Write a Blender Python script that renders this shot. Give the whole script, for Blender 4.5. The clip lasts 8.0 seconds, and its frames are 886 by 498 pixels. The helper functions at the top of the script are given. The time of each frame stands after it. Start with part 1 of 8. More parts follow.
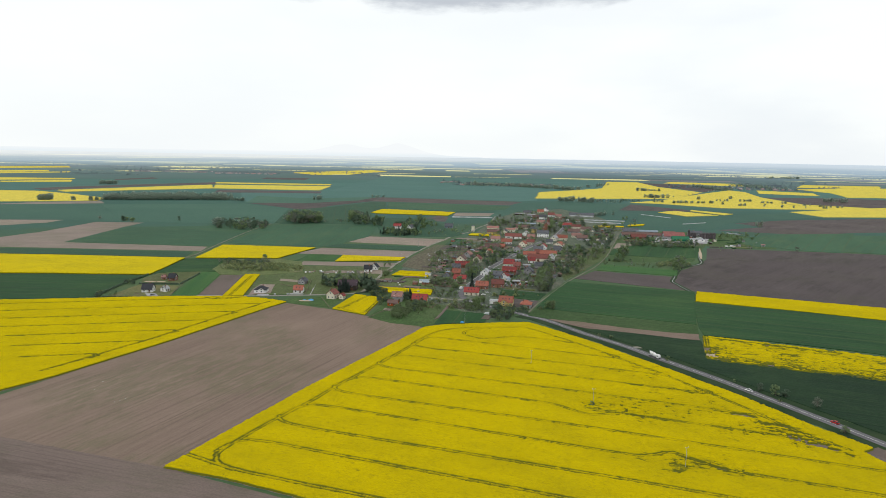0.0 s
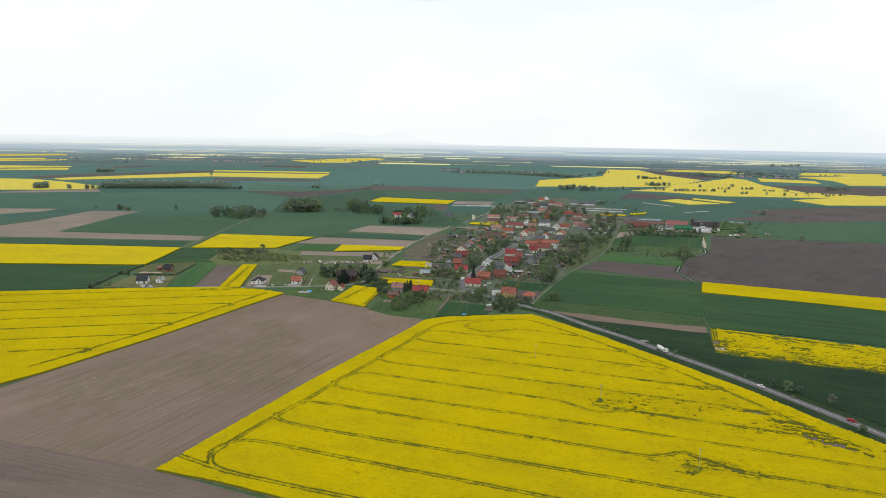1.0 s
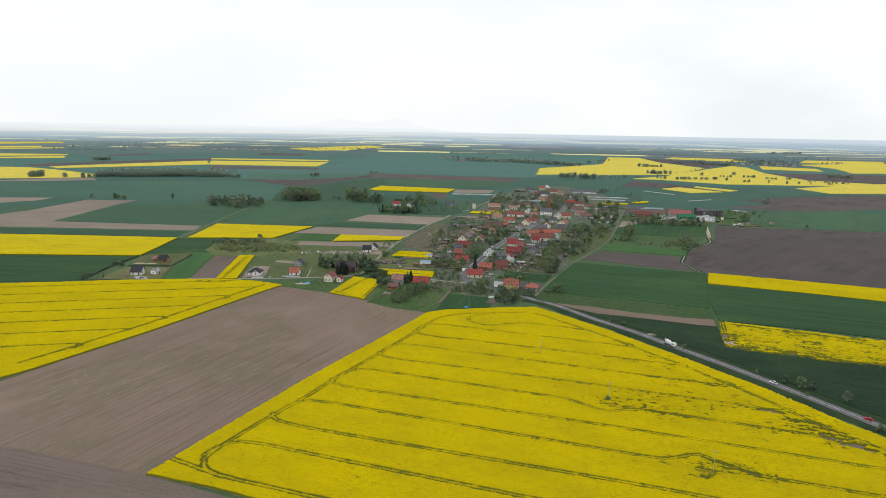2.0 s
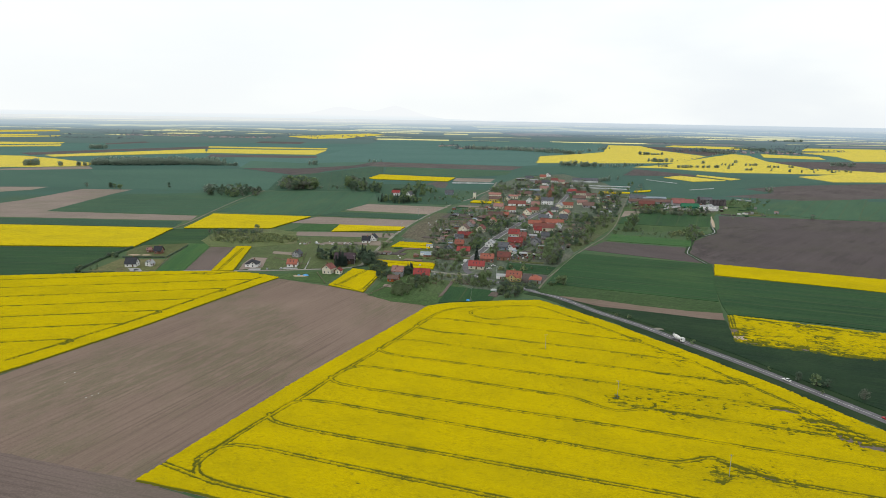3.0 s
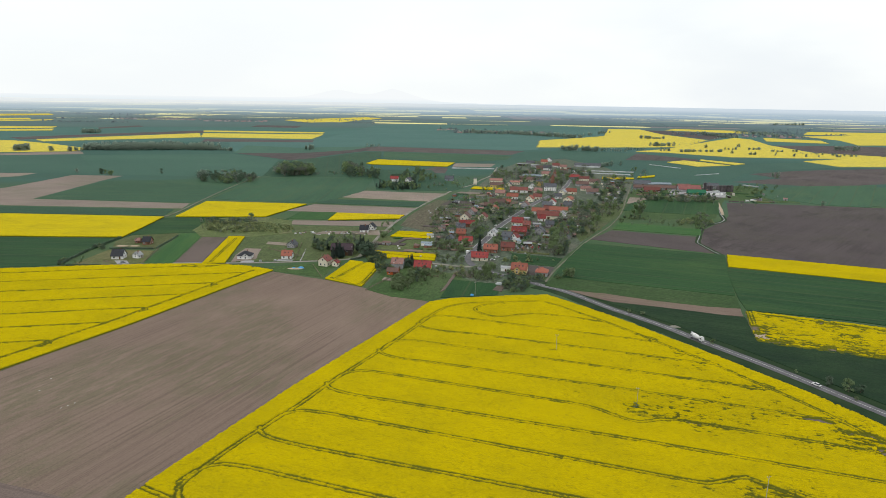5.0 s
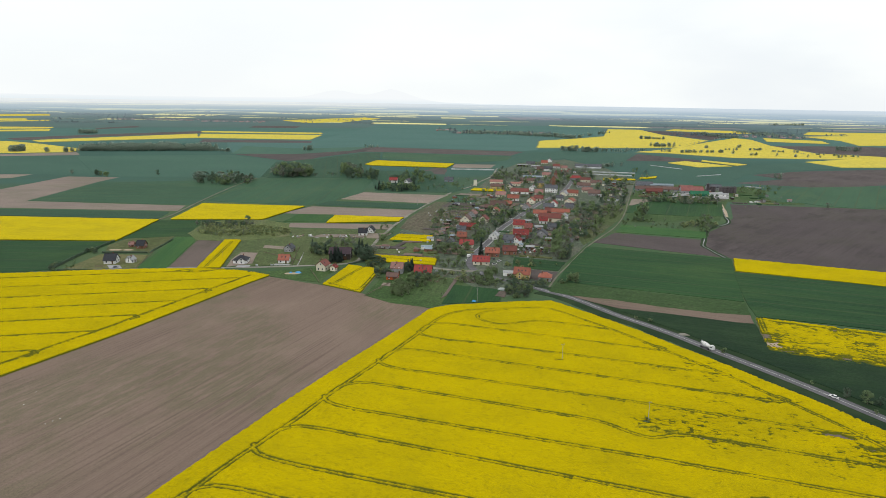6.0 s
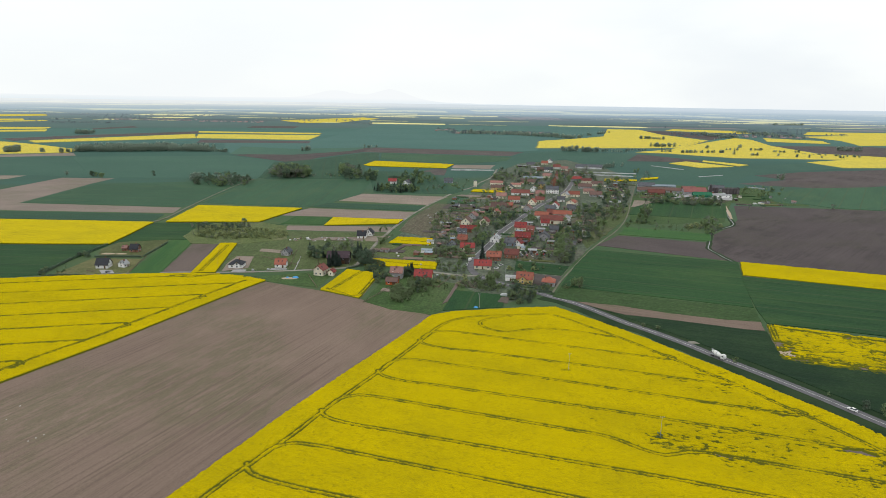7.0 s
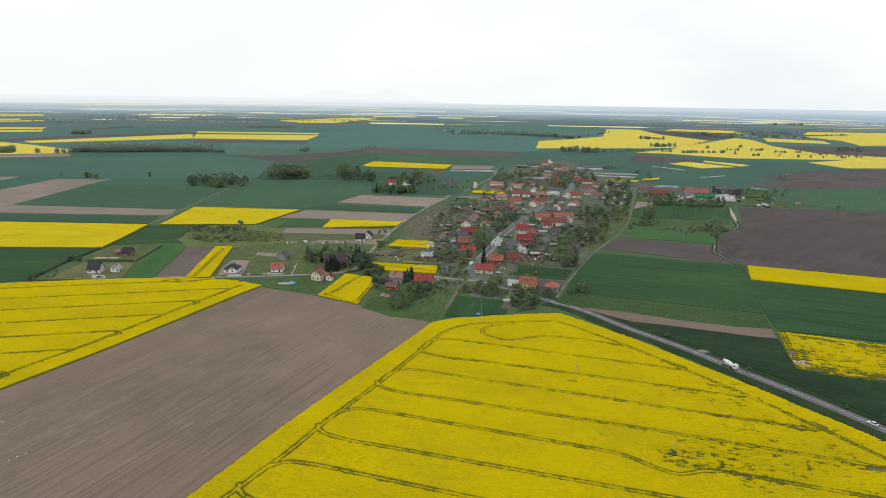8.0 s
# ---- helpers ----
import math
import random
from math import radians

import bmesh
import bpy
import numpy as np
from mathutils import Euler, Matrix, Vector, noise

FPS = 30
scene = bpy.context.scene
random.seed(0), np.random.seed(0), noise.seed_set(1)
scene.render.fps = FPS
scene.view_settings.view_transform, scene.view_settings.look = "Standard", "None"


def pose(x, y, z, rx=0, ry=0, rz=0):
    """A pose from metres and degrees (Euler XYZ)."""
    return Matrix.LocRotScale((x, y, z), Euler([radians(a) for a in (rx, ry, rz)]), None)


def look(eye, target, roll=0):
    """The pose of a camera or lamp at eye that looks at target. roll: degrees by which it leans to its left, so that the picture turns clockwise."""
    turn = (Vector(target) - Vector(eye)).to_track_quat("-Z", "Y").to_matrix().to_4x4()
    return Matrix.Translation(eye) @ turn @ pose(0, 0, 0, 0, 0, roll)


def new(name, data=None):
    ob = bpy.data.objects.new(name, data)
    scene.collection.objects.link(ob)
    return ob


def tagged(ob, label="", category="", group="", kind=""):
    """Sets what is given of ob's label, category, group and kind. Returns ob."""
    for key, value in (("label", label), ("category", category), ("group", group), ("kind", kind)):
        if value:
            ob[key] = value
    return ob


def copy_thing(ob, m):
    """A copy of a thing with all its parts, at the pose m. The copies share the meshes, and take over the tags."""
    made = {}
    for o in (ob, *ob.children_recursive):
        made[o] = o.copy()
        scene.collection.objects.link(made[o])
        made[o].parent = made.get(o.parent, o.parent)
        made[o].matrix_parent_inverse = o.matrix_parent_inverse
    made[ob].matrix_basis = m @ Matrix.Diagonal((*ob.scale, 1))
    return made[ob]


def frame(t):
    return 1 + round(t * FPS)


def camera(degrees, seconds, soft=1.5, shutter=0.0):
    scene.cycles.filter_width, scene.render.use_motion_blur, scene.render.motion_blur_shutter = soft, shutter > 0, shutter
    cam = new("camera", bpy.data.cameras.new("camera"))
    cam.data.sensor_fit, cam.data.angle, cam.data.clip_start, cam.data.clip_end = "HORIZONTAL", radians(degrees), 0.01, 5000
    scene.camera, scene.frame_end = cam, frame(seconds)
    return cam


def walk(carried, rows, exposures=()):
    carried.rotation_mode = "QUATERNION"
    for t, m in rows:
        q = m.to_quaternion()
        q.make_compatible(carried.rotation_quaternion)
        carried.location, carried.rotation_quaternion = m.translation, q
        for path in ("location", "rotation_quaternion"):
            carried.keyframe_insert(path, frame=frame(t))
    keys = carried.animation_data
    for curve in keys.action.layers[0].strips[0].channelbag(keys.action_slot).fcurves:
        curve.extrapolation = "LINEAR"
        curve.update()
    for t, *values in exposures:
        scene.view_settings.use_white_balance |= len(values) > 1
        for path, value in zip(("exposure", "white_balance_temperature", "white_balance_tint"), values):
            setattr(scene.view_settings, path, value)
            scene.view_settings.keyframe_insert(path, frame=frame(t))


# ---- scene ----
cam = camera(70.0, 8.0, soft=0.5)
# seconds, x, y, z, yaw, pitch, roll of the drone
ROWS = [
    (0, 0.00, 0.00, 120.00, -0.000, -8.446, 1.017),
    (0.5, -0.83, 5.80, 120.09, -0.047, -8.971, 1.007),
    (1, -1.64, 11.60, 120.19, -0.096, -9.546, 0.998),
    (1.5, -2.45, 17.40, 120.29, -0.145, -10.098, 0.988),
    (3, -4.79, 34.81, 120.61, -0.299, -11.705, 0.960),
    (3.5, -5.55, 40.62, 120.72, -0.353, -12.217, 0.950),
    (4, -6.29, 46.43, 120.83, -0.407, -12.728, 0.941),
    (4.5, -7.02, 52.24, 120.95, -0.462, -13.143, 0.931),
    (4.7, -7.31, 54.57, 121.00, -0.485, -13.157, 0.928),
    (6, -9.15, 69.69, 121.31, -0.635, -13.134, 0.903),
    (6.5, -9.83, 75.51, 121.44, -0.695, -13.163, 0.893),
    (7, -10.51, 81.33, 121.57, -0.755, -13.141, 0.884),
    (7.5, -11.17, 87.16, 121.70, -0.817, -13.158, 0.874),
    (8, -11.82, 92.98, 121.83, -0.880, -13.153, 0.865),
]
walk(cam, [(t, pose(x, y, z, 90 + pitch, 0, yaw) @ pose(0, 0, 0, 0, 0, roll)) for t, x, y, z, yaw, pitch, roll in ROWS])

# ---- world and sun: bright broken overcast ----
SUN_HIGH, SUN_TURN = radians(50), radians(-140)
world = bpy.data.worlds.new("overcast_sky")
scene.world = world
world.use_nodes = True


class Nodes:
    """Short hand for building a node tree."""

    def __init__(self, tree):
        self.tree = tree
        tree.nodes.clear()

    def __call__(self, kind, ins=None, **props):
        n = self.tree.nodes.new(kind)
        for k, v in props.items():
            if k == "operation":
                n.operation = v
            elif k == "blend":
                n.blend_type = v
            elif k == "sky_type":
                n.sky_type = v
            elif k == "data_type":
                n.data_type = v
            elif k == "feature":
                n.feature = v
            elif k == "wave":
                n.wave_type = v
            elif k == "bands":
                n.bands_direction = v
            elif k == "interp":
                n.interpolation_type = v
        for k, v in (ins or {}).items():
            if isinstance(v, bpy.types.NodeSocket):
                self.tree.links.new(v, n.inputs[k])
            else:
                n.inputs[k].default_value = v
        return n

    def mix(self, fac, a, b, blend="MIX"):
        m = self("ShaderNodeMix", data_type="RGBA")
        m.blend_type = blend
        for i, v in ((0, fac), (6, a), (7, b)):
            if isinstance(v, bpy.types.NodeSocket):
                self.tree.links.new(v, m.inputs[i])
            else:
                m.inputs[i].default_value = (*v, 1) if isinstance(v, tuple) and len(v) == 3 else v
        return m.outputs[2]

    def span(self, v, a, b, c=0.0, d=1.0):
        m = self("ShaderNodeMapRange", {0: v, 1: a, 2: b, 3: c, 4: d}, interp="SMOOTHSTEP")
        return m.outputs[0]

    def noise(self, vec, scale, detail=3.0, rough=0.55, stretch=None, distort=0.0):
        if stretch:
            vec = self("ShaderNodeVectorMath", {0: vec, 1: stretch}, operation="MULTIPLY").outputs[0]
        n = self("ShaderNodeTexNoise", {"Vector": vec, "Scale": scale, "Detail": detail, "Roughness": rough, "Distortion": distort})
        return n.outputs[0]

    def math(self, op, a, b=0.0):
        return self("ShaderNodeMath", {0: a, 1: b}, operation=op).outputs[0]


N = Nodes(world.node_tree)
sky = N("ShaderNodeTexSky", sky_type="NISHITA")
sky.sun_disc, sky.sun_elevation, sky.sun_rotation = False, SUN_HIGH, SUN_TURN
sky.air_density, sky.dust_density = 1.0, 3.0
way = N("ShaderNodeTexCoord").outputs["Generated"]
up = N("ShaderNodeSeparateXYZ", {0: way}).outputs
flat = N("ShaderNodeVectorMath", {0: way, 1: (1, 1, 3.2)}, operation="MULTIPLY").outputs[0]
soft = N.span(N.noise(flat, 2.6, 5.0, 0.5), 0.35, 0.7)
side = N.math("DIVIDE", N.math("SUBTRACT", N.math("DIVIDE", up[0], up[1]), 0.012), 0.34)
rise = N.math("DIVIDE", N.math("SUBTRACT", up[2], 0.258), 0.052)
bank = N.math("SUBTRACT", 1.0, N.math("ADD", N.math("MULTIPLY", side, side), N.math("MULTIPLY", rise, rise)))
bank = N.math("ADD", bank, N.math("MULTIPLY", N.math("SUBTRACT", N.noise(flat, 9.0, 6.0, 0.6), 0.5), 1.6))
grey = N.math("MULTIPLY", N.span(bank, -0.1, 0.55), N.span(up[1], 0.0, 0.3))
veil = N.mix(soft, (1.02, 1.05, 1.04), (0.96, 1.0, 1.015))
veil = N.mix(N.math("MULTIPLY", N.span(up[0], -0.1, 0.65), N.math("MULTIPLY", soft, 0.55)), veil, (0.82, 0.87, 0.92))
veil = N.mix(N.math("MULTIPLY", grey, 0.95), veil, (0.54, 0.575, 0.625))
thin = N("ShaderNodeVectorMath", {0: sky.outputs[0], 1: (0.09, 0.09, 0.09)}, operation="MULTIPLY").outputs[0]
full = N.mix(0.9, thin, veil)
back = N("ShaderNodeBackground", {"Color": full, "Strength": 1.06})
N.tree.links.new(back.outputs[0], N("ShaderNodeOutputWorld").inputs[0])

sun = new("sun", bpy.data.lights.new("sun", "SUN"))
sun.data.energy, sun.data.angle, sun.data.color = 0.7, radians(14), (1.0, 0.96, 0.9)
sun.matrix_world = look((0, 0, 0), (-math.sin(SUN_TURN) * math.cos(SUN_HIGH), -math.cos(SUN_TURN) * math.cos(SUN_HIGH), -math.sin(SUN_HIGH)))
scene.view_settings.exposure = 0.0

# ---- materials ----
MATS = {}


def material(name):
    """A new node material with a Principled shader; gives the material, its nodes, the shader and object coordinates."""
    m = bpy.data.materials.new(name)
    m.use_nodes = True
    n = Nodes(m.node_tree)
    s = n("ShaderNodeBsdfPrincipled", {"Roughness": 0.85})
    n.tree.links.new(s.outputs[0], n("ShaderNodeOutputMaterial").inputs[0])
    MATS[name] = m
    return m, n, s, n("ShaderNodeTexCoord").outputs["Object"]


def bump(n, s, height, dist, strength=0.6):
    n.tree.links.new(n("ShaderNodeBump", {"Height": height, "Distance": dist, "Strength": strength}).outputs[0], s.inputs["Normal"])


def shade(n, s, colour, rough=None):
    n.tree.links.new(colour, s.inputs["Base Color"])
    if rough is not None:
        s.inputs["Roughness"].default_value = rough
    s.inputs["Specular IOR Level"].default_value = 0.15


def crop_material(name, a, b, c, streak, fine=1.2, big=0.02, weed=None, speck=0.5):
    """A field of young crop, seen along its rows (local x): large soft patches, streaks along the rows and a fine grain."""
    m, n, s, co = material(name)
    rnd = n("ShaderNodeObjectInfo").outputs["Random"]
    shift = n("ShaderNodeVectorMath", {0: co, 1: (0, 0, 0)}, operation="ADD")
    n.tree.links.new(n("ShaderNodeCombineXYZ", {0: n.math("MULTIPLY", rnd, 900.0), 1: n.math("MULTIPLY", rnd, 517.0)}).outputs[0], shift.inputs[1])
    co = shift.outputs[0]
    patch = n.span(n.noise(co, big, 4.0, 0.6, stretch=(0.5, 1, 1)), 0.34, 0.68)
    rows = n.span(n.noise(co, 0.5, 3.0, 0.6, stretch=(0.035, 1, 1)), 0.32, 0.7)
    wide = n.span(n.noise(co, 0.11, 2.0, 0.5, stretch=(0.04, 1, 1)), 0.40, 0.66)
    grain = n.noise(co, fine, 4.0, 0.7)
    col = n.mix(patch, a, b)
    col = n.mix(n.math("MULTIPLY", rows, streak), col, c)
    col = n.mix(n.math("MULTIPLY", wide, streak * 0.8), col, c)
    if name in ("wheat", "wheat_mid"):
        y = n("ShaderNodeSeparateXYZ", {0: co}).outputs[1]
        gap = n.math("ABSOLUTE", n.math("SUBTRACT", n.math("FRACT", n.math("MULTIPLY", y, 1 / 22.0)), 0.5))
        col = n.mix(n.span(gap, 0.012, 0.05, 0.5, 0.0), col, (0.06, 0.075, 0.035))
    if name in ("meadow", "garden", "lawn", "plot", "grass"):
        blot = n.span(n.noise(co, 0.13, 5.0, 0.7, distort=0.8), 0.32, 0.68)
        col = n.mix(n.math("MULTIPLY", blot, 0.55), col, tuple(0.5 * q for q in a))
        tuss = n.span(n.noise(co, 0.34, 4.0, 0.65), 0.5, 0.68)
        col = n.mix(n.math("MULTIPLY", tuss, 0.1 if name == "grass" else 0.3), col, tuple(1.7 * q for q in b))
    if weed:
        col = n.mix(n.math("MULTIPLY", n.span(n.noise(co, 0.016, 5.0, 0.65, stretch=(0.6, 1, 1)), 0.50, 0.72), 0.6), col, weed)
    dark = n.mix(n.span(rnd, 0.0, 1.0), (0.82, 0.84, 0.86), (1.14, 1.1, 1.05))
    col = n.mix(1.0, col, dark, "MULTIPLY")
    col = n.mix(speck, col, n.mix(n.span(grain, 0.3, 0.7), (0.5, 0.5, 0.5), (1.5, 1.5, 1.5)), "MULTIPLY")
    shade(n, s, col, 0.9)
    bump(n, s, n.math("ADD", grain, n.math("MULTIPLY", rows, 0.6)), 0.25, 0.5)
    return m


crop_material("wheat", (0.0105, 0.040, 0.016), (0.0165, 0.057, 0.021), (0.031, 0.084, 0.023), 0.45, weed=(0.042, 0.086, 0.026))
crop_material("wheat_fresh", (0.024, 0.082, 0.024), (0.034, 0.102, 0.030), (0.058, 0.124, 0.032), 0.45, weed=(0.066, 0.118, 0.034))
crop_material("wheat_dark", (0.006, 0.021, 0.010), (0.009, 0.029, 0.012), (0.015, 0.040, 0.014), 0.4, weed=(0.026, 0.055, 0.02))
# Wheat farther off: bluer and paler, distance haze put into the base colour.
crop_material("wheat_mid", (0.027, 0.072, 0.043), (0.036, 0.090, 0.052), (0.048, 0.108, 0.052), 0.35, 0.8, 0.012, weed=(0.055, 0.100, 0.050))
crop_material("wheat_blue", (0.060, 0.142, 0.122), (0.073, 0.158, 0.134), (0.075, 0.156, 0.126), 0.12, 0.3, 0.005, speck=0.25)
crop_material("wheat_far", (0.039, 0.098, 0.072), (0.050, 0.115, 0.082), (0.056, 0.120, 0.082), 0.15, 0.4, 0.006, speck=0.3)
crop_material("meadow", (0.080, 0.116, 0.040), (0.104, 0.134, 0.050), (0.122, 0.130, 0.062), 0.25, 0.7, 0.03, weed=(0.150, 0.132, 0.092), speck=0.7)
crop_material("garden", (0.066, 0.094, 0.066), (0.092, 0.116, 0.082), (0.110, 0.114, 0.096), 0.15, 0.35, 0.05, weed=(0.128, 0.112, 0.096), speck=0.8)
crop_material("grass", (0.041, 0.086, 0.026), (0.054, 0.100, 0.032), (0.066, 0.104, 0.037), 0.25, 0.6, 0.03, weed=(0.074, 0.096, 0.044), speck=0.6)
crop_material("plot", (0.104, 0.088, 0.064), (0.134, 0.112, 0.084), (0.066, 0.090, 0.046), 0.5, 0.35, 0.06, weed=(0.062, 0.085, 0.042), speck=0.7)
crop_material("lawn", (0.095, 0.115, 0.040), (0.125, 0.130, 0.055), (0.085, 0.120, 0.036), 0.2, 0.5, 0.05, weed=(0.16, 0.135, 0.075))


def soil_material(name, a, b, c, weed, lines):
    """Tilled soil: broad uneven drying, drill lines along local x, scattered weeds and clods."""
    m, n, s, co = material(name)
    rnd = n("ShaderNodeObjectInfo").outputs["Random"]
    shift = n("ShaderNodeVectorMath", {0: co}, operation="ADD")
    n.tree.links.new(n("ShaderNodeCombineXYZ", {0: n.math("MULTIPLY", rnd, 900.0), 1: n.math("MULTIPLY", rnd, 517.0)}).outputs[0], shift.inputs[1])
    co = shift.outputs[0]
    broad = n.span(n.noise(co, 0.011, 5.0, 0.62, stretch=(0.7, 1, 1), distort=0.6), 0.34, 0.68)
    band = n.span(n.noise(co, 0.07, 3.0, 0.6, stretch=(0.06, 1, 1)), 0.36, 0.68)
    drill = n.math("MAXIMUM", n.span(n.noise(co, 0.75, 4.0, 0.8, stretch=(0.006, 1, 1)), 0.49, 0.59), n.math("MULTIPLY", n.span(n.noise(co, 0.28, 2.0, 0.6, stretch=(0.008, 1, 1)), 0.60, 0.66), 0.45))
    clod = n.noise(co, 1.6, 4.0, 0.7)
    col = n.mix(broad, a, b)
    if name in ("soil_mid", "soil_dark"):
        wet = n.math("MULTIPLY", n.span(n.noise(co, 0.009, 3.0, 0.6), 0.43, 0.56), n.span(n.noise(co, 0.05, 5.0, 0.7, stretch=(0.35, 1, 1)), 0.46, 0.62))
        col = n.mix(n.math("MULTIPLY", wet, 0.7), col, tuple(0.62 * q for q in a))
    col = n.mix(n.math("MULTIPLY", band, 0.5), col, n.mix(broad, b, a))
    where = n.span(n.noise(co, 0.018, 3.0, 0.5), 0.36, 0.62, 0.35, 1.0)
    col = n.mix(n.math("MULTIPLY", n.math("MULTIPLY", drill, where), lines), col, c)
    fleck = n.math("MULTIPLY", n.span(n.noise(co, 0.012, 4.0, 0.6), 0.44, 0.60), n.span(n.noise(co, 0.25, 4.0, 0.7, stretch=(0.25, 1, 1)), 0.36, 0.58))
    col = n.mix(n.math("MULTIPLY", fleck, 0.48), col, weed)
    col = n.mix(0.3, col, n.mix(n.span(clod, 0.3, 0.7), (0.5, 0.5, 0.5), (1.5, 1.5, 1.5)), "MULTIPLY")
    col = n.mix(1.0, col, n.mix(rnd, (0.86, 0.86, 0.86), (1.12, 1.1, 1.08)), "MULTIPLY")
    shade(n, s, col, 0.95)
    bump(n, s, n.math("ADD", clod, drill), 0.15, 0.5)


soil_material("soil_pale", (0.155, 0.114, 0.092), (0.205, 0.154, 0.124), (0.094, 0.067, 0.055), (0.098, 0.100, 0.054), 0.5)
soil_material("soil_dry", (0.205, 0.166, 0.142), (0.262, 0.212, 0.182), (0.160, 0.124, 0.106), (0.150, 0.150, 0.098), 0.4)
soil_material("soil_mid", (0.128, 0.099, 0.088), (0.165, 0.129, 0.114), (0.095, 0.074, 0.066), (0.098, 0.090, 0.066), 0.5)
soil_material("soil_dark", (0.074, 0.060, 0.061), (0.106, 0.088, 0.086), (0.052, 0.042, 0.043), (0.082, 0.076, 0.058), 0.5)


def rape_material(name, top, dull, lower, by_height=True, fine=0.9, gaps=0.7):
    """Rapeseed: yellow flowers at the top of the canopy, green stalks and gaps below."""
    m, n, s, co = material(name)
    patch = n.span(n.noise(co, 0.035, 4.0, 0.6, stretch=(0.6, 1, 1)), 0.36, 0.68)
    rows = n.span(n.noise(co, 0.6, 3.0, 0.6, stretch=(0.05, 1, 1)), 0.4, 0.75)
    gap = n.noise(co, fine, 5.0, 0.72, stretch=(0.45, 1, 1))
    col = n.mix(patch, top, dull)
    mott = n.span(n.noise(co, 0.22, 4.0, 0.65, stretch=(0.5, 1, 1)), 0.45, 0.72)
    col = n.mix(n.math("MULTIPLY", mott, 0.15), col, tuple(0.75 * q for q in dull))
    col = n.mix(n.math("MULTIPLY", rows, 0.4), col, dull)
    col = n.mix(n.span(gap, 0.52, 0.70, 0.0, gaps), col, lower)
    col = n.mix(0.4, col, n.mix(n.span(n.noise(co, fine * 2.6, 3.0, 0.7), 0.3, 0.7), (0.42, 0.44, 0.4), (1.52, 1.5, 1.45)), "MULTIPLY")
    if by_height:
        z = n("ShaderNodeSeparateXYZ", {0: co}).outputs[2]
        z = n.math("ADD", z, n.math("MULTIPLY", n.math("SUBTRACT", gap, 0.5), 0.5))
        col = n.mix(n.span(z, 0.62, 1.04), lower, col)
        col = n.mix(n.span(z, 0.02, 0.20), (0.17, 0.135, 0.115), col)
    shade(n, s, col, 0.9)
    s.inputs["Specular IOR Level"].default_value = 0.02
    bump(n, s, gap, 0.5, 0.9)
    return m


rape_material("rape", (0.512, 0.394, 0.002), (0.43, 0.340, 0.004), (0.112, 0.116, 0.014), True, 1.2, 0.5)
rape_material("rape_mid", (0.53, 0.41, 0.006), (0.46, 0.365, 0.010), (0.08, 0.10, 0.012), True, 0.3, 0.4)
# Distant rapeseed: paled and less yellow, with haze mixed into its colour.
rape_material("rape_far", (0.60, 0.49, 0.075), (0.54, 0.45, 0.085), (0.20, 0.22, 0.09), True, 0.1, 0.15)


def plain_material(name, a, b, scale=2.0, rough=0.8, relief=0.02, tint=0.0, metal=0.0):
    """A mottled surface in two colours, with fine relief; tint: how much single objects differ."""
    m, n, s, co = material(name)
    big = n.span(n.noise(co, scale * 0.25, 3.0), 0.35, 0.68)
    fine = n.noise(co, scale * 3.0, 4.0, 0.65)
    col = n.mix(big, a, b)
    col = n.mix(0.35, col, n.mix(fine, (0.5, 0.5, 0.5), (1.5, 1.5, 1.5)), "MULTIPLY")
    if tint:
        rnd = n("ShaderNodeObjectInfo").outputs["Random"]
        col = n.mix(1.0, col, n.mix(rnd, (1 - tint,) * 3, (1 + tint,) * 3), "MULTIPLY")
    shade(n, s, col, rough)
    s.inputs["Metallic"].default_value = metal
    bump(n, s, fine, relief, 0.5)
    return m


plain_material("asphalt", (0.100, 0.097, 0.104), (0.135, 0.130, 0.140), 0.6, 0.75)
plain_material("verge", (0.014, 0.034, 0.013), (0.026, 0.046, 0.018), 0.25, 0.95, 0.2)
plain_material("gravel", (0.26, 0.24, 0.21), (0.15, 0.15, 0.115), 0.3, 0.95, 0.1)
plain_material("worn_track", (0.170, 0.160, 0.125), (0.115, 0.125, 0.080), 0.3, 0.95, 0.1)
plain_material("paving", (0.34, 0.335, 0.335), (0.25, 0.248, 0.25), 0.7, 0.85)
plain_material("road_paint", (0.62, 0.62, 0.60), (0.5, 0.5, 0.49), 1.0, 0.7)
plain_material("water", (0.10, 0.11, 0.10), (0.14, 0.15, 0.14), 0.2, 0.08)

ROOFS = {
    "red": ((0.26, 0.046, 0.042), (0.19, 0.042, 0.040)), "plum": ((0.055, 0.036, 0.044), (0.042, 0.030, 0.036)), "orange": ((0.29, 0.100, 0.068), (0.22, 0.080, 0.058)),
    "wine": ((0.19, 0.066, 0.054), (0.145, 0.058, 0.050)), "brown": ((0.150, 0.092, 0.078), (0.115, 0.076, 0.068)),
    "pink": ((0.27, 0.145, 0.125), (0.21, 0.12, 0.105)), "salmon": ((0.34, 0.165, 0.135), (0.28, 0.14, 0.115)), "rose": ((0.27, 0.105, 0.095), (0.20, 0.085, 0.080)),
    "black": ((0.028, 0.030, 0.036), (0.036, 0.038, 0.045)), "slate": ((0.10, 0.105, 0.118), (0.075, 0.078, 0.088)),
    "grey": ((0.33, 0.34, 0.345), (0.26, 0.265, 0.27)), "bluemetal": ((0.24, 0.29, 0.33), (0.19, 0.235, 0.27)),
    "green": ((0.04, 0.19, 0.10), (0.03, 0.14, 0.08)),
}
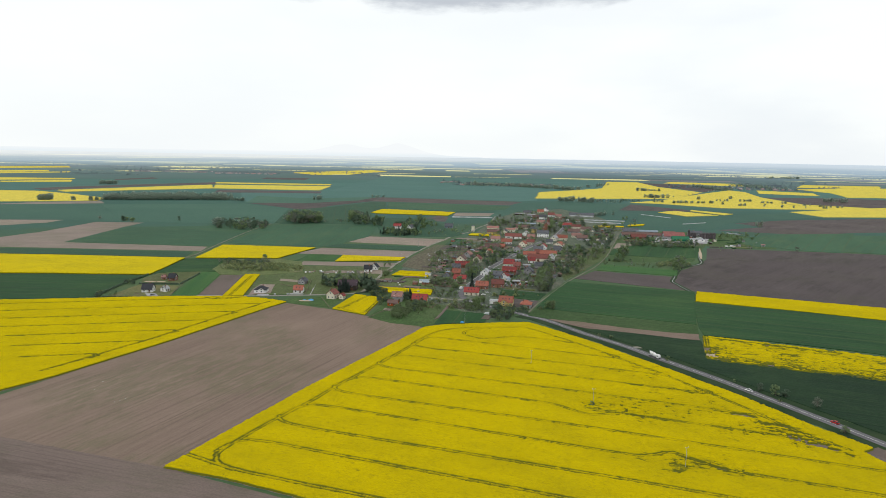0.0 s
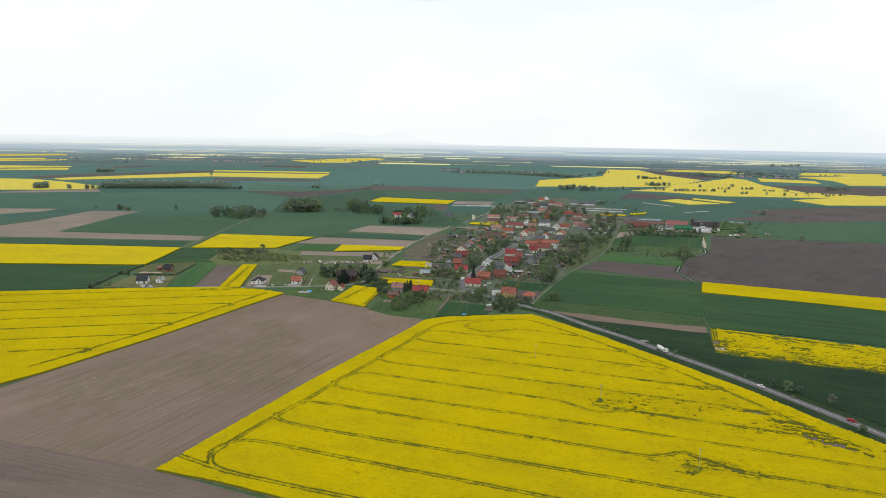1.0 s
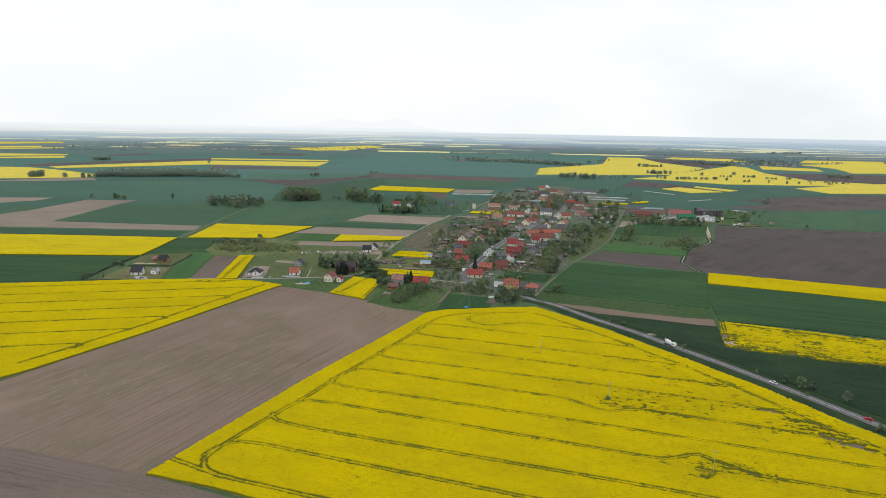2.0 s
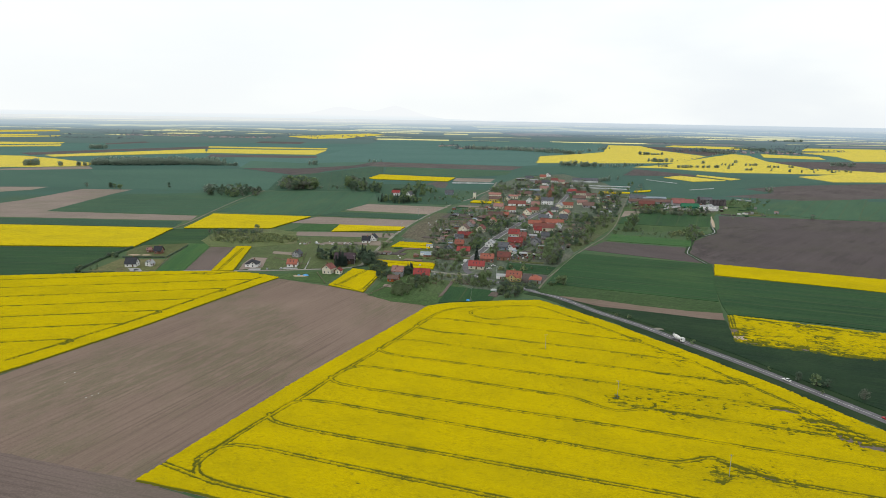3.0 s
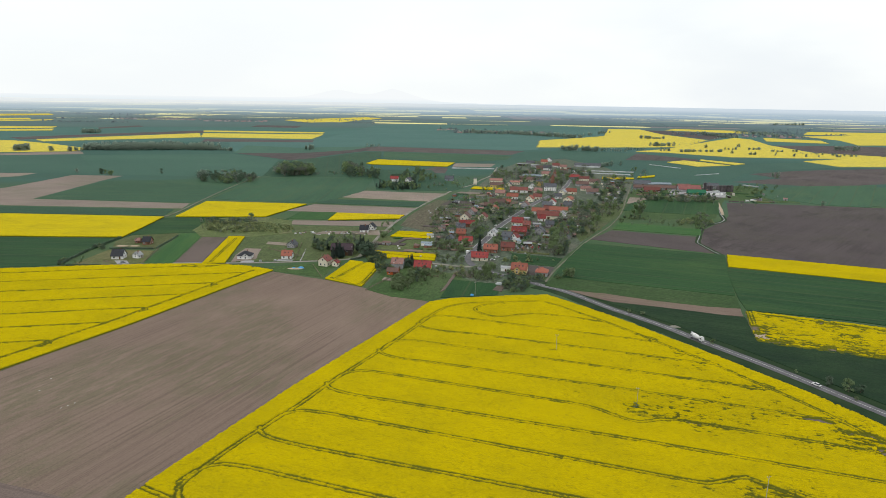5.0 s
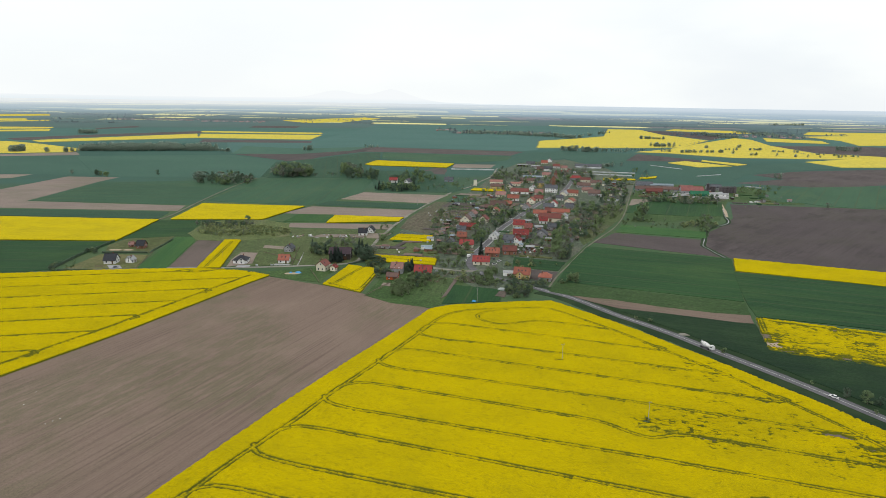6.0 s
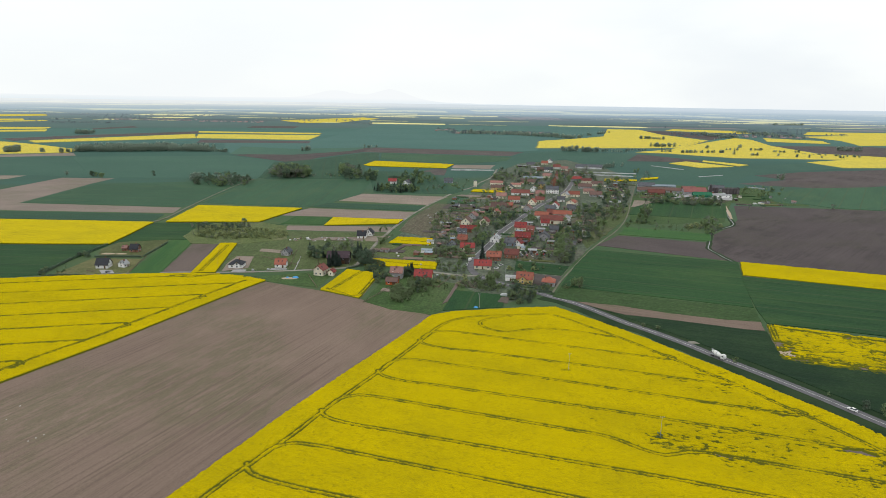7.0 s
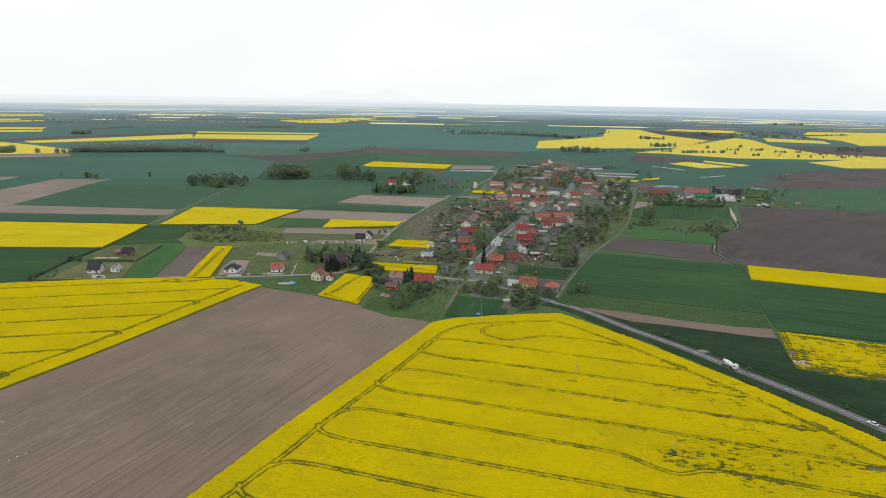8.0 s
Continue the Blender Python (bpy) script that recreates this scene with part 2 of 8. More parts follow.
for k, (a, b) in ROOFS.items():
    m, n, s, co = material("roof_" + k)
    old = n.span(n.noise(co, 0.35, 4.0, 0.6), 0.35, 0.7)
    course = n("ShaderNodeTexWave", {"Vector": co, "Scale": 0.9, "Distortion": 1.2, "Detail": 1.0}, wave="BANDS", bands="Z").outputs[1]
    spot = n.noise(co, 2.2, 4.0, 0.7)
    rnd = n("ShaderNodeObjectInfo").outputs["Random"]
    c = n.mix(old, a, b)
    c = n.mix(1.0, c, n.mix(rnd, (0.78, 0.78, 0.78), (1.15, 1.15, 1.15)), "MULTIPLY")
    c = n.mix(0.5, c, n.mix(spot, (0.5, 0.5, 0.5), (1.5, 1.5, 1.5)), "MULTIPLY")
    shade(n, s, c, 0.7)
    bump(n, s, n.math("ADD", course, spot), 0.05, 0.6)
WALLS = {
    "white": ((0.78, 0.78, 0.77), (0.68, 0.68, 0.67)), "cream": ((0.68, 0.64, 0.52), (0.60, 0.55, 0.44)),
    "yellow": ((0.56, 0.42, 0.17), (0.47, 0.36, 0.15)), "grey": ((0.30, 0.30, 0.31), (0.24, 0.24, 0.245)),
    "brick": ((0.27, 0.125, 0.085), (0.21, 0.11, 0.08)), "darkwood": ((0.045, 0.036, 0.032), (0.06, 0.048, 0.042)),
    "orangewood": ((0.42, 0.10, 0.035), (0.34, 0.08, 0.03)), "lime": ((0.36, 0.44, 0.08), (0.32, 0.38, 0.08)),
    "bluegrey": ((0.22, 0.26, 0.31), (0.18, 0.21, 0.25)), "greenwall": ((0.03, 0.21, 0.12), (0.025, 0.16, 0.09)),
}
for k, (a, b) in WALLS.items():
    plain_material("wall_" + k, a, b, 0.8, 0.9, 0.02, 0.12)
plain_material("frame_white", (0.7, 0.7, 0.7), (0.6, 0.6, 0.6), 3.0, 0.5)
plain_material("pane", (0.035, 0.042, 0.05), (0.05, 0.058, 0.068), 0.5, 0.08)
plain_material("door_wood", (0.13, 0.07, 0.04), (0.09, 0.05, 0.03), 2.0, 0.6)
plain_material("chimney_brick", (0.24, 0.11, 0.08), (0.17, 0.09, 0.07), 2.0, 0.9)
plain_material("concrete", (0.36, 0.36, 0.35), (0.28, 0.28, 0.27), 1.0, 0.85)
plain_material("white_paint", (0.72, 0.72, 0.71), (0.62, 0.62, 0.61), 1.0, 0.35)
plain_material("red_paint", (0.38, 0.02, 0.02), (0.32, 0.02, 0.02), 1.0, 0.3)
plain_material("grey_paint", (0.20, 0.21, 0.22), (0.15, 0.155, 0.16), 1.0, 0.3, 0.0, 0.6)
plain_material("tyre", (0.018, 0.018, 0.018), (0.025, 0.025, 0.025), 3.0, 0.85)
plain_material("steel", (0.24, 0.25, 0.26), (0.18, 0.19, 0.20), 1.0, 0.45, 0.01, 0.0, 0.5)
plain_material("rusty_steel", (0.105, 0.092, 0.095), (0.078, 0.072, 0.076), 0.8, 0.6, 0.01, 0.25, 0.3)
plain_material("blue_sheet", (0.05, 0.24, 0.50), (0.09, 0.32, 0.60), 0.8, 0.45)
plain_material("film", (0.40, 0.42, 0.42), (0.24, 0.26, 0.26), 0.3, 0.4, 0.05)
plain_material("sand", (0.42, 0.33, 0.24), (0.34, 0.27, 0.20), 0.6, 0.95, 0.1)
plain_material("timber", (0.20, 0.16, 0.12), (0.15, 0.12, 0.095), 1.5, 0.85)


def leaf_material(name, a, b, c):
    """Foliage that differs from tuft to tuft and from tree to tree."""
    m, n, s, co = material(name)
    tuft = n("ShaderNodeNewGeometry").outputs["Random Per Island"]
    rnd = n("ShaderNodeObjectInfo").outputs["Random"]
    col = n.mix(tuft, a, b)
    col = n.mix(n.span(rnd, 0.25, 1.0, 0.0, 0.7), col, c)
    col = n.mix(1.0, col, n.mix(n.noise(co, 0.5, 3.0), (0.75, 0.75, 0.75), (1.25, 1.25, 1.25)), "MULTIPLY")
    shade(n, s, col, 0.8)
    thin = n("ShaderNodeBsdfTranslucent", {"Color": col})
    both = n("ShaderNodeMixShader", {0: 0.5, 1: s.outputs[0], 2: thin.outputs[0]})
    n.tree.links.new(both.outputs[0], [k for k in n.tree.nodes if k.bl_idname == "ShaderNodeOutputMaterial"][0].inputs[0])
    return m


leaf_material("leaf_leafy", (0.180, 0.252, 0.121), (0.217, 0.297, 0.136), (0.207, 0.252, 0.151))
leaf_material("leaf_dusk", (0.109, 0.164, 0.111), (0.135, 0.193, 0.126), (0.137, 0.178, 0.132))
leaf_material("leaf_bare", (0.192, 0.223, 0.173), (0.223, 0.257, 0.193), (0.218, 0.236, 0.192))
leaf_material("leaf_conifer", (0.042, 0.066, 0.054), (0.062, 0.092, 0.072), (0.064, 0.086, 0.072))
leaf_material("leaf_bush", (0.171, 0.238, 0.113), (0.202, 0.273, 0.128), (0.195, 0.238, 0.139))
leaf_material("leaf_willow", (0.285, 0.335, 0.150), (0.320, 0.370, 0.165), (0.300, 0.325, 0.170))
# Leaves of the far woods: lifted and blued to carry the haze.
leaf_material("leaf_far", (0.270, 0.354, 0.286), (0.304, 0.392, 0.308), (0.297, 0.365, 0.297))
plain_material("bark", (0.14, 0.12, 0.10), (0.10, 0.088, 0.075), 2.0, 0.95, 0.05)


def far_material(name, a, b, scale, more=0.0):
    """Far plain behind miles of moist air: haze painted as glow, paler with distance."""
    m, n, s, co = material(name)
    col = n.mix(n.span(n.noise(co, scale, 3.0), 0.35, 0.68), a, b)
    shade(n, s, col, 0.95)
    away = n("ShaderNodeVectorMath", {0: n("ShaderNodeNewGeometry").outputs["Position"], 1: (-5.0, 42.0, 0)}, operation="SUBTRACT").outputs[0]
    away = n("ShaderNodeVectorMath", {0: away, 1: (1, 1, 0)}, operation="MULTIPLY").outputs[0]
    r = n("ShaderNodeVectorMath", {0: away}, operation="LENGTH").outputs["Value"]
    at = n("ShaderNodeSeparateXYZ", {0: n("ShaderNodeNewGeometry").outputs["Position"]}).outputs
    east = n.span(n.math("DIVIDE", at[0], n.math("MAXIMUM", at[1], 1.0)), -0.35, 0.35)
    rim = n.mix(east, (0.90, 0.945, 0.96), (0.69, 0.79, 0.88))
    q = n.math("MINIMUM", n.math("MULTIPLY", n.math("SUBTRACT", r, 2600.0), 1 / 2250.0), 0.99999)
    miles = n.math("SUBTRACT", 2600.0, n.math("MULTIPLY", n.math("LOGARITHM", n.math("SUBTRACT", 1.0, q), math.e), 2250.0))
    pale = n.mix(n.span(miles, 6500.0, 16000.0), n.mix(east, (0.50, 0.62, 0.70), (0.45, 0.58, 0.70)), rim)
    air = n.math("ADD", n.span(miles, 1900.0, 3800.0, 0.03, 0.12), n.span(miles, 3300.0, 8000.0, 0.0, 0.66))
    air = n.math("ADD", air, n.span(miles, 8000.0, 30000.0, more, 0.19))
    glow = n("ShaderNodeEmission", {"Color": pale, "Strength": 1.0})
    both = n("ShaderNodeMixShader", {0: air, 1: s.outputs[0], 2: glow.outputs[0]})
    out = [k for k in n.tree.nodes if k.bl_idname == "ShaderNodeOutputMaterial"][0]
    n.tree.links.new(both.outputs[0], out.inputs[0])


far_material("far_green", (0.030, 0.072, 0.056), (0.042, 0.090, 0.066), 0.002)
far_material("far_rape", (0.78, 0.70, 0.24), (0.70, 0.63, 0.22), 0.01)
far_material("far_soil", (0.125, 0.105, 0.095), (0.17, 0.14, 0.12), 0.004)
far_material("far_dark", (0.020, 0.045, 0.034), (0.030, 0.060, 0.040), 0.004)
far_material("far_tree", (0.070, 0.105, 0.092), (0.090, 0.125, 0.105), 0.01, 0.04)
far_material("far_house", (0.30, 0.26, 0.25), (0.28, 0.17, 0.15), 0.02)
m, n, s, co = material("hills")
# Self-lit hills: haze painted in, bluer at the foot and whiter above.
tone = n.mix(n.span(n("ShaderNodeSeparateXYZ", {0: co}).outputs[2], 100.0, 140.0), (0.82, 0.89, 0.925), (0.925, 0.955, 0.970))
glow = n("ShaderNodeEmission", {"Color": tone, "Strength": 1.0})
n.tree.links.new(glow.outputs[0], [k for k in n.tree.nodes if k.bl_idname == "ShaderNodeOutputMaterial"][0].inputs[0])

# ---- meshes ----
MIDDLE = Vector((-5.0, 42.0))
NEAR, REACH, CURVE = 2600.0, 2250.0, 4.0e7


def land(x, y):
    """The plain is level as far as NEAR metres. Beyond it all is drawn in towards the eye, at the same angles and smaller by the scale that is
    given too, and the earth's curve sinks it below the level of the eye."""
    dx, dy = x - MIDDLE.x, y - MIDDLE.y
    d = math.hypot(dx, dy)
    if d <= NEAR:
        return Vector((x, y, 0.0)), 1.0
    k = (NEAR + REACH * (1 - math.exp(-(d - NEAR) / REACH))) / d
    return Vector((MIDDLE.x + dx * k, MIDDLE.y + dy * k, 120.0 * (1 - k) - k * (d * d - NEAR * NEAR) / CURVE)), k


def mesh_of(name, verts, faces, mats, index=None, smooth=False):
    me = bpy.data.meshes.new(name)
    me.from_pydata(verts, [], faces)
    for m in mats:
        me.materials.append(MATS[m])
    if index is not None:
        me.polygons.foreach_set("material_index", index)
    if smooth:
        me.polygons.foreach_set("use_smooth", [True] * len(me.polygons))
    me.update()
    return me


def part(name, bm, mat, parent=None, label="", place=None):
    """Links a bmesh as one mesh object under a thing or a part."""
    me = bpy.data.meshes.new(name)
    bm.to_mesh(me)
    bm.free()
    for k in ((mat,) if isinstance(mat, str) else mat):
        me.materials.append(MATS[k])
    ob = new(name, me)
    if parent:
        ob.parent = parent
    if place:
        ob.matrix_basis = place
    if label:
        tagged(ob, label)
    return ob


def leafy_normals(me, out):
    """Turns every leaf to face outwards and gives it the crown's rounded shading; out: an outward direction for each corner."""
    out = np.asarray(out, float)
    out /= np.maximum(np.linalg.norm(out, axis=1, keepdims=True), 1e-6)
    co = np.empty(len(me.vertices) * 3)
    me.vertices.foreach_get("co", co)
    co = co.reshape(-1, 3)
    tri = np.empty(len(me.loops), np.int32)
    me.loops.foreach_get("vertex_index", tri)
    tri = tri.reshape(-1, 3)
    face = np.cross(co[tri[:, 1]] - co[tri[:, 0]], co[tri[:, 2]] - co[tri[:, 0]])
    turn = (face * out[tri].sum(1)).sum(1) < 0
    tri[turn] = tri[turn][:, ::-1]
    me.loops.foreach_set("vertex_index", tri.ravel())
    me.polygons.foreach_set("use_smooth", np.ones(len(tri), bool))
    me.update(calc_edges=True)
    me.normals_split_custom_set_from_vertices(out.tolist())


def spline(pts, step, closed=False):
    """Points about step metres apart on a smooth curve through pts."""
    p = [Vector(q[:2]) for q in pts]
    out = []
    n = len(p)
    for i in range(n - 1):
        a, b, c, d = p[max(i - 1, 0)], p[i], p[i + 1], p[min(i + 2, n - 1)]
        k = max(1, int((c - b).length / step))
        for j in range(k):
            t = j / k
            out.append(0.5 * ((2 * b) + (c - a) * t + (2 * a - 5 * b + 4 * c - d) * t * t + (3 * b - a - 3 * c + d) * t ** 3))
    out.append(p[-1])
    return out


def ribbon(name, pts, width, z, mat, step=4.0, label="", wave=0.0, category="", camber=0.0):
    """A strip of road or track along a curve, with a slight crown and low edges."""
    c = spline(pts, step)
    verts, faces = [], []
    for i, p in enumerate(c):
        d = (c[min(i + 1, len(c) - 1)] - c[max(i - 1, 0)]).normalized()
        s = Vector((-d.y, d.x))
        w = width / 2 * (1 + wave * noise.noise((p.x * 0.07, p.y * 0.07, 3.0)))
        for k, h in ((-1.0, -z), (-0.985, z), (0.0, z + camber), (0.985, z), (1.0, -z)):
            q = p + s * w * k
            verts.append((q.x, q.y, h if h > 0 else -0.05))
    for i in range(len(c) - 1):
        for k in range(4):
            a = i * 5 + k
            faces.append((a, a + 1, a + 6, a + 5))
    return tagged(new(name, mesh_of(name, verts, faces, [mat])), label, category, "", "structure")


# ---- ground: one sheet out to the horizon ----
m, n, s, co = material("ground")
patch = n.span(n.noise(co, 0.004, 4.0, 0.6), 0.36, 0.66)
tuft = n.noise(co, 0.5, 5.0, 0.7)
mid = n.span(n.noise(co, 0.05, 4.0, 0.6), 0.35, 0.7)
col = n.mix(patch, (0.046, 0.092, 0.042), (0.062, 0.108, 0.048))
col = n.mix(n.math("MULTIPLY", mid, 0.5), col, (0.085, 0.105, 0.045))
# Aerial haze painted into the grass colour: bluer and paler outwards.
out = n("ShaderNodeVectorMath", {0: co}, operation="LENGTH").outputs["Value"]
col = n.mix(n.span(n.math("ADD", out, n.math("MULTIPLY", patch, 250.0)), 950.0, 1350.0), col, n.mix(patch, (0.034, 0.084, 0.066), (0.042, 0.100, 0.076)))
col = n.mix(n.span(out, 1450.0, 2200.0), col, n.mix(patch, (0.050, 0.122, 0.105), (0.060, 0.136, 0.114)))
col = n.mix(0.6, col, n.mix(tuft, (0.5, 0.5, 0.5), (1.5, 1.5, 1.5)), "MULTIPLY")
shade(n, s, col, 0.95)
bump(n, s, tuft, 0.3, 0.5)

RINGS = [0, 150, 300, 500, 800, 1200, 1700, 2200, 2600, 2900, 3300, 3800, 4400, 5200, 6200, 7500, 9500, 12500, 16000, 21000, 27000, 33000, 41000]
SPOKES = 144
verts, faces = [(MIDDLE.x, MIDDLE.y, 0.0)], []
for r in RINGS[1:]:
    for k in range(SPOKES):
        a = 2 * math.pi * k / SPOKES
        verts.append(tuple(land(MIDDLE.x + r * math.cos(a), MIDDLE.y + r * math.sin(a))[0]))
for i in range(len(RINGS) - 1):
    for k in range(SPOKES):
        a, b = 1 + (i - 1) * SPOKES + k, 1 + (i - 1) * SPOKES + (k + 1) % SPOKES
        if i == 0:
            faces.append((0, 1 + k, 1 + (k + 1) % SPOKES))
        else:
            faces.append((a, a + SPOKES, b + SPOKES, b))
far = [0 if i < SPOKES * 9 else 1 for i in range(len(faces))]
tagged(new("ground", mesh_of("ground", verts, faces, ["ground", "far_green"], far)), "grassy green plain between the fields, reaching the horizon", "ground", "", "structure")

# ---- fields ----
FIELD_LABELS = {
    "wheat": "dark green field of young winter wheat in rows",
    "wheat_mid": "green field of winter wheat, tinged blue for haze",
    "wheat_fresh": "fresh bright green strip of young cereal",
    "wheat_dark": "very dark green field of dense winter crop",
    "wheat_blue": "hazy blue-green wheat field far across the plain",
    "wheat_far": "wide wheat field on the plain, tinted blue-green for haze",
    "meadow": "light green rough meadow with yellowish patches",
    "grass": "rough green grassland with darker tufts",
    "garden": "mottled green and brown garden ground round the houses",
    "plot": "grey-brown dug allotment ground with weedy rows",
    "paving": "pale paved yard and driveway beside a house",
    "lawn": "mown yellowish green lawn round a house",
    "soil_pale": "pale brown tilled field with fine drill lines",
    "soil_dry": "pale pinkish brown field of dry bare soil",
    "soil_mid": "brown ploughed field of crumbly bare soil",
    "soil_dark": "dark grey-brown ploughed field of bare soil",
    "rape_mid": "bright yellow rapeseed field in full bloom",
    "rape_far": "distant bright yellow rapeseed field in bloom",
}
FIELD_HIGH = {"wheat": 0.2, "wheat_mid": 0.2, "wheat_dark": 0.18, "wheat_fresh": 0.2, "wheat_far": 0.05, "wheat_blue": 0.05, "meadow": 0.12, "grass": 0.12, "garden": 0.03, "lawn": 0.12, "plot": 0.1, "paving": 0.13, "soil_pale": 0.07, "soil_dry": 0.07, "soil_mid": 0.075, "soil_dark": 0.08, "rape_mid": 1.2, "rape_far": 1.3}
FIELD_COUNT = [0]


def longest_turn(pts):
    best = max(range(len(pts)), key=lambda i: math.dist(pts[i], pts[i - 1]))
    a, b = pts[best - 1], pts[best]
    return math.atan2(b[1] - a[1], b[0] - a[0])


def field(kind, pts, rows=None, label="", high=None):
    """A field as a low slab of crop or tilth with a slightly ragged outline; its rows run along local x."""
    FIELD_COUNT[0] += 1
    i = FIELD_COUNT[0]
    high = (high or FIELD_HIGH[kind]) + 0.0023 * i
    turn = radians(rows) if rows is not None else longest_turn(pts)
    mid = sum((Vector(p) for p in pts), Vector((0, 0))) / len(pts)
    far = mid.length
    ring = []
    rnd = random.Random(i)
    for k, p in enumerate(pts):
        a, b = Vector(p), Vector(pts[(k + 1) % len(pts)])
        count = max(1, int((b - a).length / max(4.0, far / 90)))
        side = (b - a).orthogonal().normalized()
        for j in range(count):
            ring.append(a.lerp(b, j / count) + side * (rnd.uniform(-1, 1) * far / 1500))
    back = Matrix.Rotation(-turn, 3, "Z")
    ring = [back @ (land(q.x, q.y)[0] - Vector((mid.x, mid.y, 0))) for q in ring]
    n = len(ring)
    spread = 1 + max(0.0, far - 600) * 2e-5
    verts = [(q.x, q.y, q.z + high) for q in ring] + [(q.x * spread, q.y * spread, q.z - 0.1) for q in ring]
    faces = [tuple(range(n))] + [(k, k + n, (k + 1) % n + n, (k + 1) % n) for k in range(n)]
    ob = new(kind.split("_")[0].replace("rape", "rapeseed").replace("soil", "ploughed") + "_field", mesh_of("field", verts, faces, [kind]))
    ob.matrix_basis = Matrix.Translation((mid.x, mid.y, 0)) @ Matrix.Rotation(turn, 4, "Z")
    ob.data.update()
    return tagged(ob, label or FIELD_LABELS[kind], "field", "fields on the plain", "structure")


field("wheat", [(-288, 700.7), (-187.5, 707.1), (-160.9, 700.1), (-151, 643.8), (-195.6, 627.6), (-242, 625.1), (-281, 614.3), (-283, 601.6)], rows=-2.1)
field("garden", [(-20.2, 512.2), (-48.7, 613.6), (-38.1, 699.3), (2.9, 839), (48.8, 974.9), (100, 1220.1), (135.8, 1358.3), (272.8, 1477.7), (317.2, 1295.8), (316.8, 1105.4), (240.1, 879.5), (144.9, 657.8), (93.3, 550), (80.1, 516.1), (63.6, 479.1), (33.8, 455.7), (11.6, 487.1)])
field("grass", [(-54.7, 456), (-42.5, 525.7), (-20.2, 512.2), (11.9, 493.4), (-3.9, 442.2), (-12.1, 432.3), (-36.6, 441.2)])
field("grass", [(265.9, 955.9), (361.7, 1054.4), (464.2, 1032.4), (500.2, 960.4), (458, 861.5), (368.3, 880.8), (297.5, 741), (192.4, 728.2)])
field("grass", [(-138.7, 509.3), (-120.7, 514.2), (-99.8, 522.2), (-79.2, 530.5), (-85.1, 505.9), (-87.9, 483.8), (-106.5, 490.7), (-124.2, 497.7)], label="light green garden lawn round the cream house")
field("lawn", [(-276.9, 506.3), (-273, 555.5), (-236, 555.5), (-225.8, 513.9), (-251.1, 507.3)])
field("lawn", [(-282.6, 585.8), (-279.9, 612.2), (-243, 625), (-236.2, 562.4), (-272.5, 562.4)])
field("meadow", [(-73.1, 618.8), (-49.6, 626.5), (-10.5, 624.2), (-10.5, 562.2), (-63.6, 573.9)])
field("meadow", [(-151.8, 668.3), (-52.2, 664), (-61, 592.8), (-64.5, 543.2), (-95.7, 532.5), (-124.3, 589.7)])
field("plot", [(-45, 676), (-39, 730), (-23, 800), (-9, 846), (22, 838), (32, 812), (12, 688), (-8, 642.3)])
field("plot", [(-52.2, 622), (-14.3, 613.3), (-18.9, 598.8), (-54.8, 607.1)])
field("plot", [(-59.3, 575.9), (-7, 564.1), (-7.9, 555.5), (-59.4, 566.9)])
field("plot", [(128.8, 730.2), (177.8, 808.4), (202.2, 781), (170.4, 712.1), (132, 669.4)])
field("plot", [(316.4, 944.4), (381.7, 909.8), (360.8, 880.2), (297.3, 902.8)])
field("soil_mid", [(177.7, 250.7), (186.8, 254.7), (200.2, 227.7), (185.4, 209.4), (184, 229.3)], label="bare brown corner beside the country road")
field("meadow", [(123.8, 656.6), (176.1, 765.4), (239.3, 879.5), (206.9, 777.8), (145.9, 657.9), (120.3, 609.7)])
field("soil_pale", [(-126.7, 497.6), (-79.2, 474.9), (-11.7, 430.9), (-43.5, 359.6), (-79.8, 274.9), (-102.7, 223.8), (-133.1, 234.5), (-183.8, 249.6), (-263, 268.8), (-215.6, 295.4), (-181.4, 369)], rows=66.4, label="harrowed brown field with drill lines beside rapeseed")
field("soil_mid", [(-263.5, 269.4), (-184.1, 250.1), (-133.4, 234.9), (-104.6, 226.4), (-49.3, 204.3), (-2.6, 182.3), (-8.1, 115.8), (-146.7, 113.1), (-350.3, 250.4)], rows=-16.3, label="darker brown ploughed headland below the harrowed field")
field("wheat", [(-363.8, 597.5), (-282.9, 599.6), (-285.7, 548.2), (-284.4, 507.4), (-300, 501.3), (-353.5, 494), (-433.4, 593.9)], rows=-2.1)
field("wheat_fresh", [(-240.7, 623), (-220.9, 624), (-205, 514.8), (-225.8, 513.9)])
field("soil_mid", [(-218.4, 619.8), (-197.5, 627.5), (-184.5, 519.9), (-204.2, 514.8)])
field("meadow", [(-236.1, 637.7), (-240.5, 690.6), (-204.0, 720.5), (-155.8, 691.1), (-142.3, 631.2), (-182.0, 608.0), (-218.2, 610.4)], label="rough grass under the shrub belt", high=0.26)
field("soil_dry", [(-576.6, 1044.6), (-497.8, 1046.2), (-499.8, 986.7), (-490.9, 808.4), (-298.6, 792.1), (-294, 756.6), (-472.2, 761.1), (-592.1, 762.9), (-612.3, 787.1), (-582.1, 905.2)])
field("soil_dry", [(-796.6, 1048.5), (-644.4, 1065.9), (-646, 1023.2), (-715.6, 947)])
field("wheat_mid", [(-491.5, 981.4), (-289.6, 1041.1), (-291.2, 828.3), (-297.6, 796), (-488.5, 812.6)], rows=-2.1)
field("wheat_mid", [(-556.6, 748.1), (-467.8, 754.5), (-299.3, 749.5), (-293.4, 709.1), (-441.2, 714.4), (-527.4, 711.6)])
